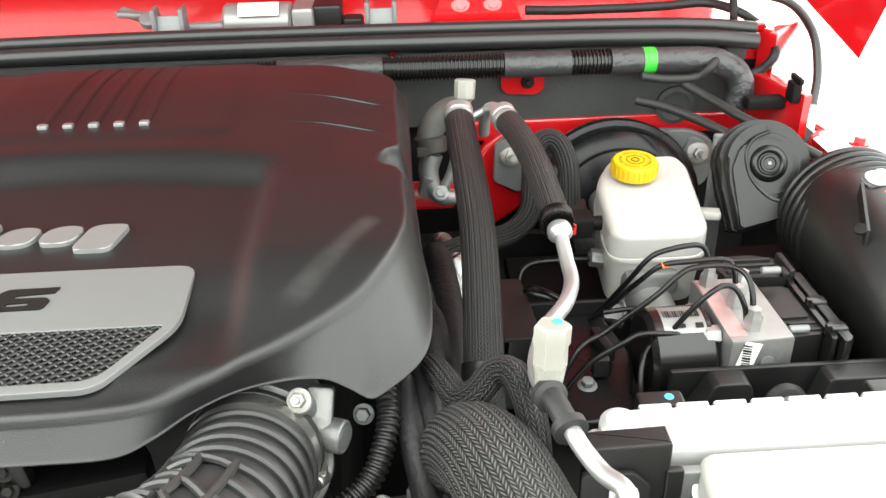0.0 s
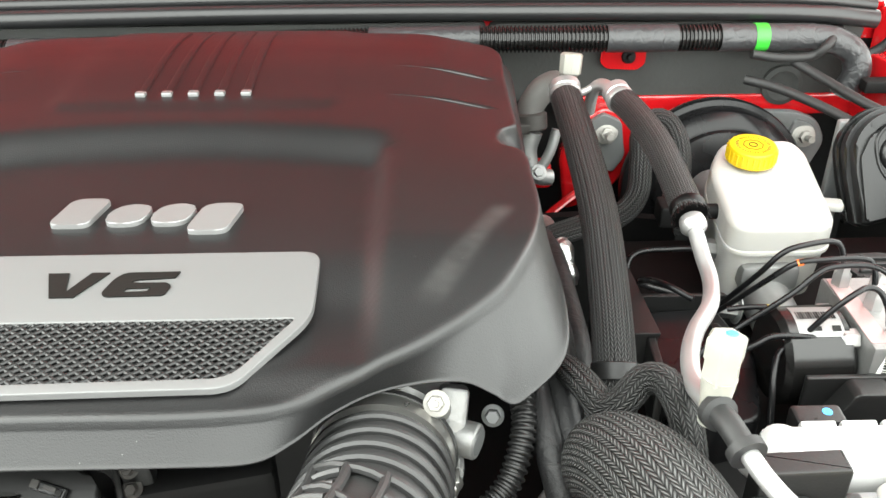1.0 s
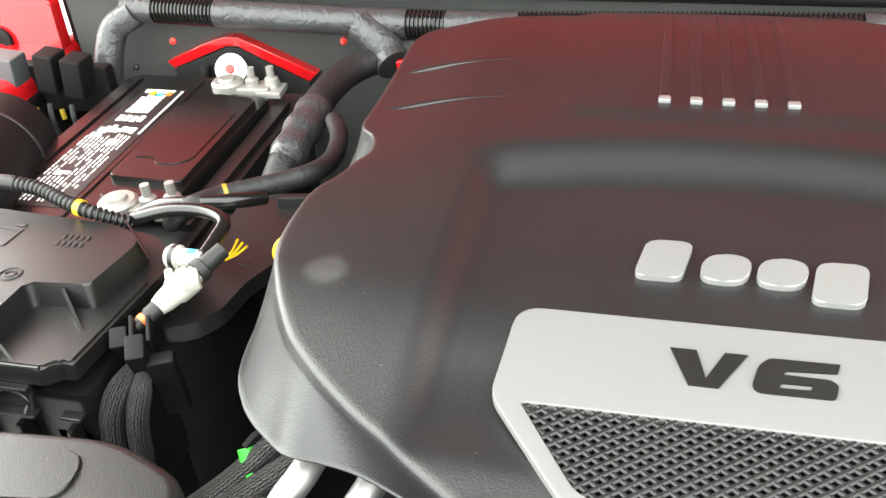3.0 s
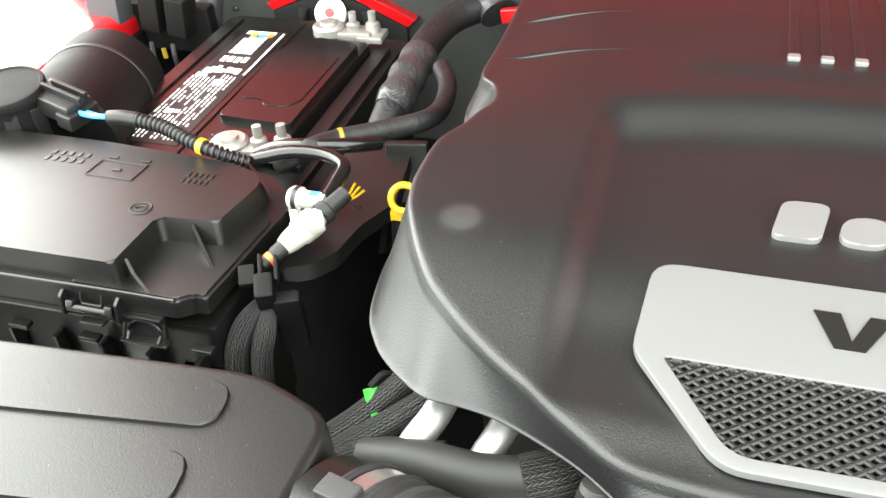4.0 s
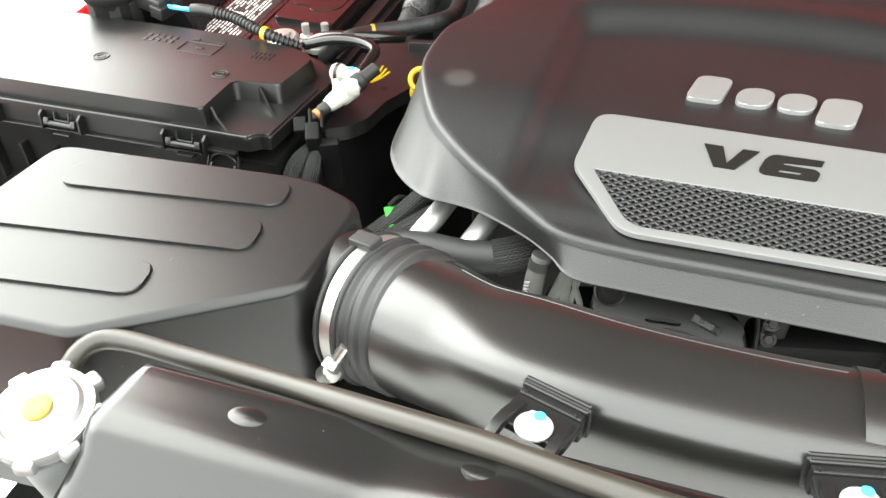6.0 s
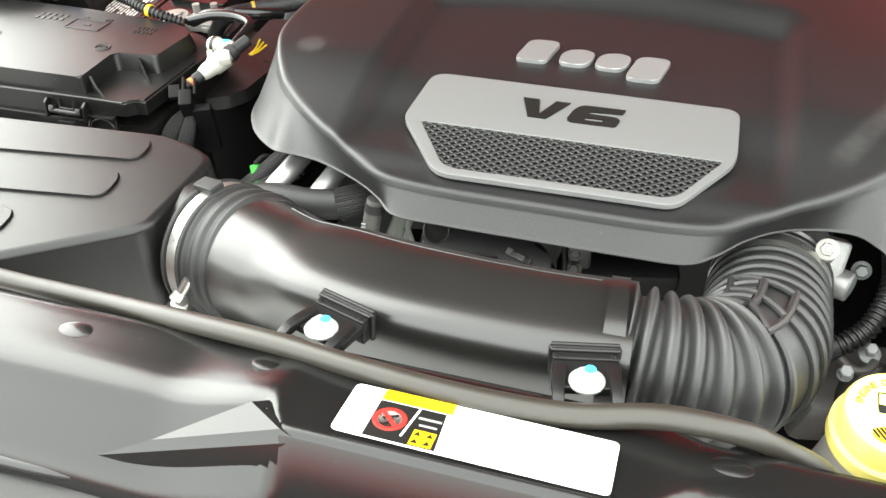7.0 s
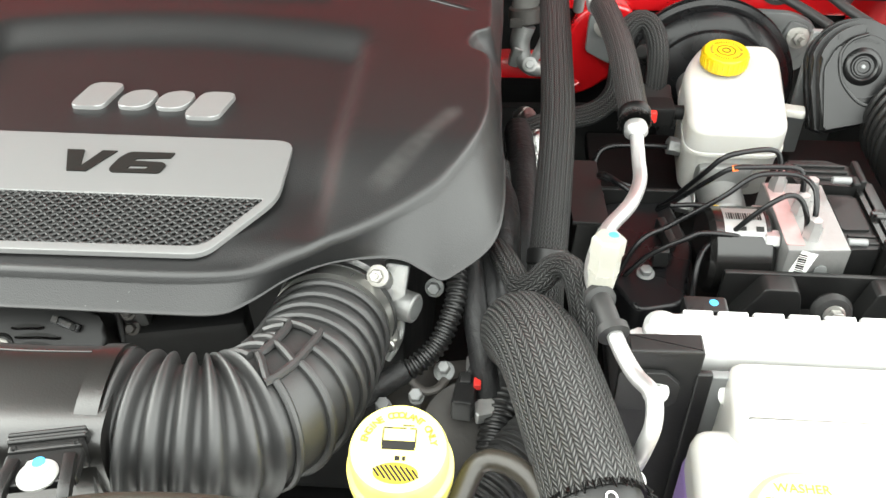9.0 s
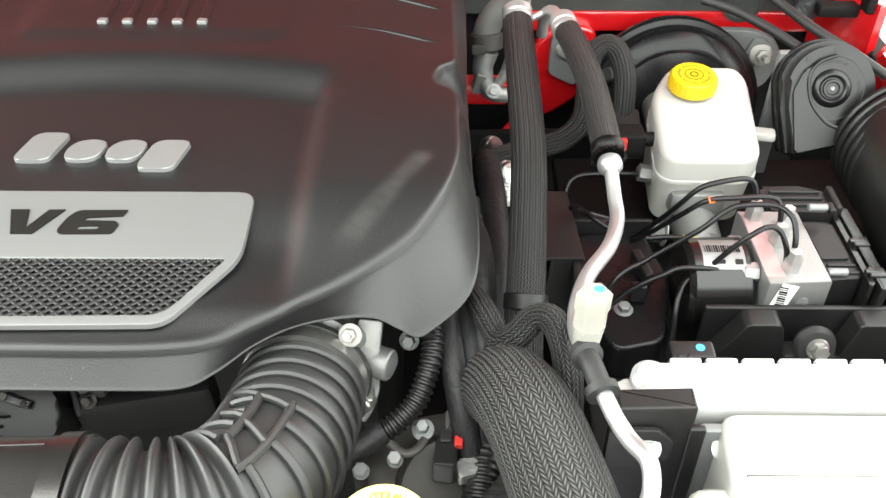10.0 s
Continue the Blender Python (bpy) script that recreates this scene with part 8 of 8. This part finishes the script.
g = Solid().tube([(0.117, 0.952, 0.988), (0.112, 0.948, 0.968), (0.116, 0.944, 0.948), (0.128, 0.944, 0.934), (0.142, 0.948, 0.930)], lambda q: 0.0135 - 0.004 * q, 18, 0.004).tube([(0.146, 0.950, 0.990), (0.139, 0.944, 0.966), (0.128, 0.940, 0.946), (0.116, 0.938, 0.940)], 0.0062, 12, 0.004)
g.box((0.108, 0.945, 0.952), (0.014, 0.020, 0.030), 0.004, (10, 14, 0)).hexbolt((0.125, 0.930, 0.946), (0, -0.8, 0.5), 0.006, 0.005, 0.009)
part("fitting", g, ALLOY, ht, "cast aluminium fitting")
part("red_panel", Solid().box((0.115, 0.97, 0.925), (0.06, 0.03, 0.03), 0.006), RED, ht)
loop = thing("looped_hose", (0.25, 0.86, 0.95), "black woven vacuum hose looped beside the booster", "hose")
part("sleeve", Solid().tube([(0.268, 0.860, 0.955), (0.268, 0.880, 0.995), (0.260, 0.900, 1.015), (0.245, 0.905, 1.020), (0.230, 0.895, 1.008), (0.226, 0.870, 0.985), (0.220, 0.850, 0.955), (0.195, 0.835, 0.938), (0.150, 0.815, 0.938), (0.112, 0.795, 0.930), (0.095, 0.76, 0.90)], 0.0125, 18, 0.005), WOVEN_RIB, loop)
part("end_connector", Solid().box((0.268, 0.850, 0.948), (0.034, 0.03, 0.028), 0.003, (15, 0, 0)), SATIN, loop)
single("hose_connector", Solid().box((0.10, 0.66, 0.945), (0.03, 0.04, 0.03), 0.004), SATIN, "small black connector beside the engine cover", "connector")
single("heat_shield", Solid().prism(rounded([(0.07, 0.70), (0.29, 0.70), (0.29, 0.885), (0.20, 0.895), (0.07, 0.89)], 0.02), 0.0, 0.012, 0.004, Matrix(((1, 0, 0, 0), (0, 0, -1, 0.93), (0, 1, 0, 0), (0, 0, 0, 1)))), DARK, "grimy black heat shield low on the firewall", "heat shield")
single("taped_loom", Solid().tube([(0.112, 0.80, 0.935), (0.115, 0.734, 0.950), (0.117, 0.653, 0.952), (0.117, 0.582, 0.950), (0.112, 0.53, 0.92)], 0.0150, 16, 0.005), CLOTHTAPE, "fat black tape-wrapped loom between the cover and the woven hose", "wiring loom", "taped looms")
single("corrugated_loom", Solid().tube([(0.097, 0.70, 0.955), (0.101, 0.64, 0.958), (0.102, 0.58, 0.955), (0.098, 0.53, 0.93)], 0.0075, 16, 0.002, 0.0009, 0.0050), SATIN, "black corrugated wiring loom along the cover's edge", "wiring loom", "corrugated looms")
single("foil_sleeve", Solid().tube([(0.118, 0.845, 0.925), (0.128, 0.815, 0.930), (0.134, 0.785, 0.925), (0.138, 0.765, 0.90)], lambda f: 0.0125 + 0.0015 * math.sin(23 * f), 16, 0.003), FOIL, "crinkled silver foil heat sleeve deep beside the hose", "heat sleeve")
box_ = thing("control_box", (0.186, 0.70, 0.85), "dull black plastic box behind the woven hose", "control box")
part("case", Solid().box((0.183, 0.705, 0.880), (0.034, 0.105, 0.085), 0.004, (0, 4, 4)), SATIN, box_)
part("case_rim", Solid().box((0.183, 0.705, 0.9235), (0.038, 0.109, 0.005), 0.0015, (0, 4, 4)), SATIN, box_)
sup = thing("unit_support", (0.23, 0.64, 0.85), "black pressed steel support under the brake lines", "bracket")
part("plate", Solid().prism(rounded([(0.206, 0.712), (0.275, 0.716), (0.290, 0.640), (0.270, 0.560), (0.225, 0.548), (0.198, 0.600)], 0.012), 0.86, 0.906, 0.004, None, 3), BLACKPAINT, sup)
part("upstand", Solid().prism(rounded([(0.196, 0.712), (0.204, 0.712), (0.200, 0.600), (0.192, 0.600)], 0.002), 0.86, 0.920, 0.002).box((0.240, 0.716, 0.905), (0.085, 0.006, 0.034), 0.002), SATIN, sup)
part("support_bolt", Solid().hexbolt((0.238, 0.600, 0.906), (0, -0.1, 1), 0.006, 0.005, 0.009), GREYPLATE, sup)
part("cable_tie", Solid().box((0.262, 0.650, 0.915), (0.010, 0.040, 0.016), 0.003, (0, 0, 12)).box((0.252, 0.612, 0.918), (0.016, 0.010, 0.020), 0.003), SATIN, sup)
rail = thing("frame_rail_cover", (0.53, 0.60, 0.75), "dark inner fender shelf under the brake control unit", "shelf", kind="structure")
part("shelf", Solid().box((0.40, 0.66, 0.855), (0.40, 0.50, 0.02), 0.004), DARK, rail)
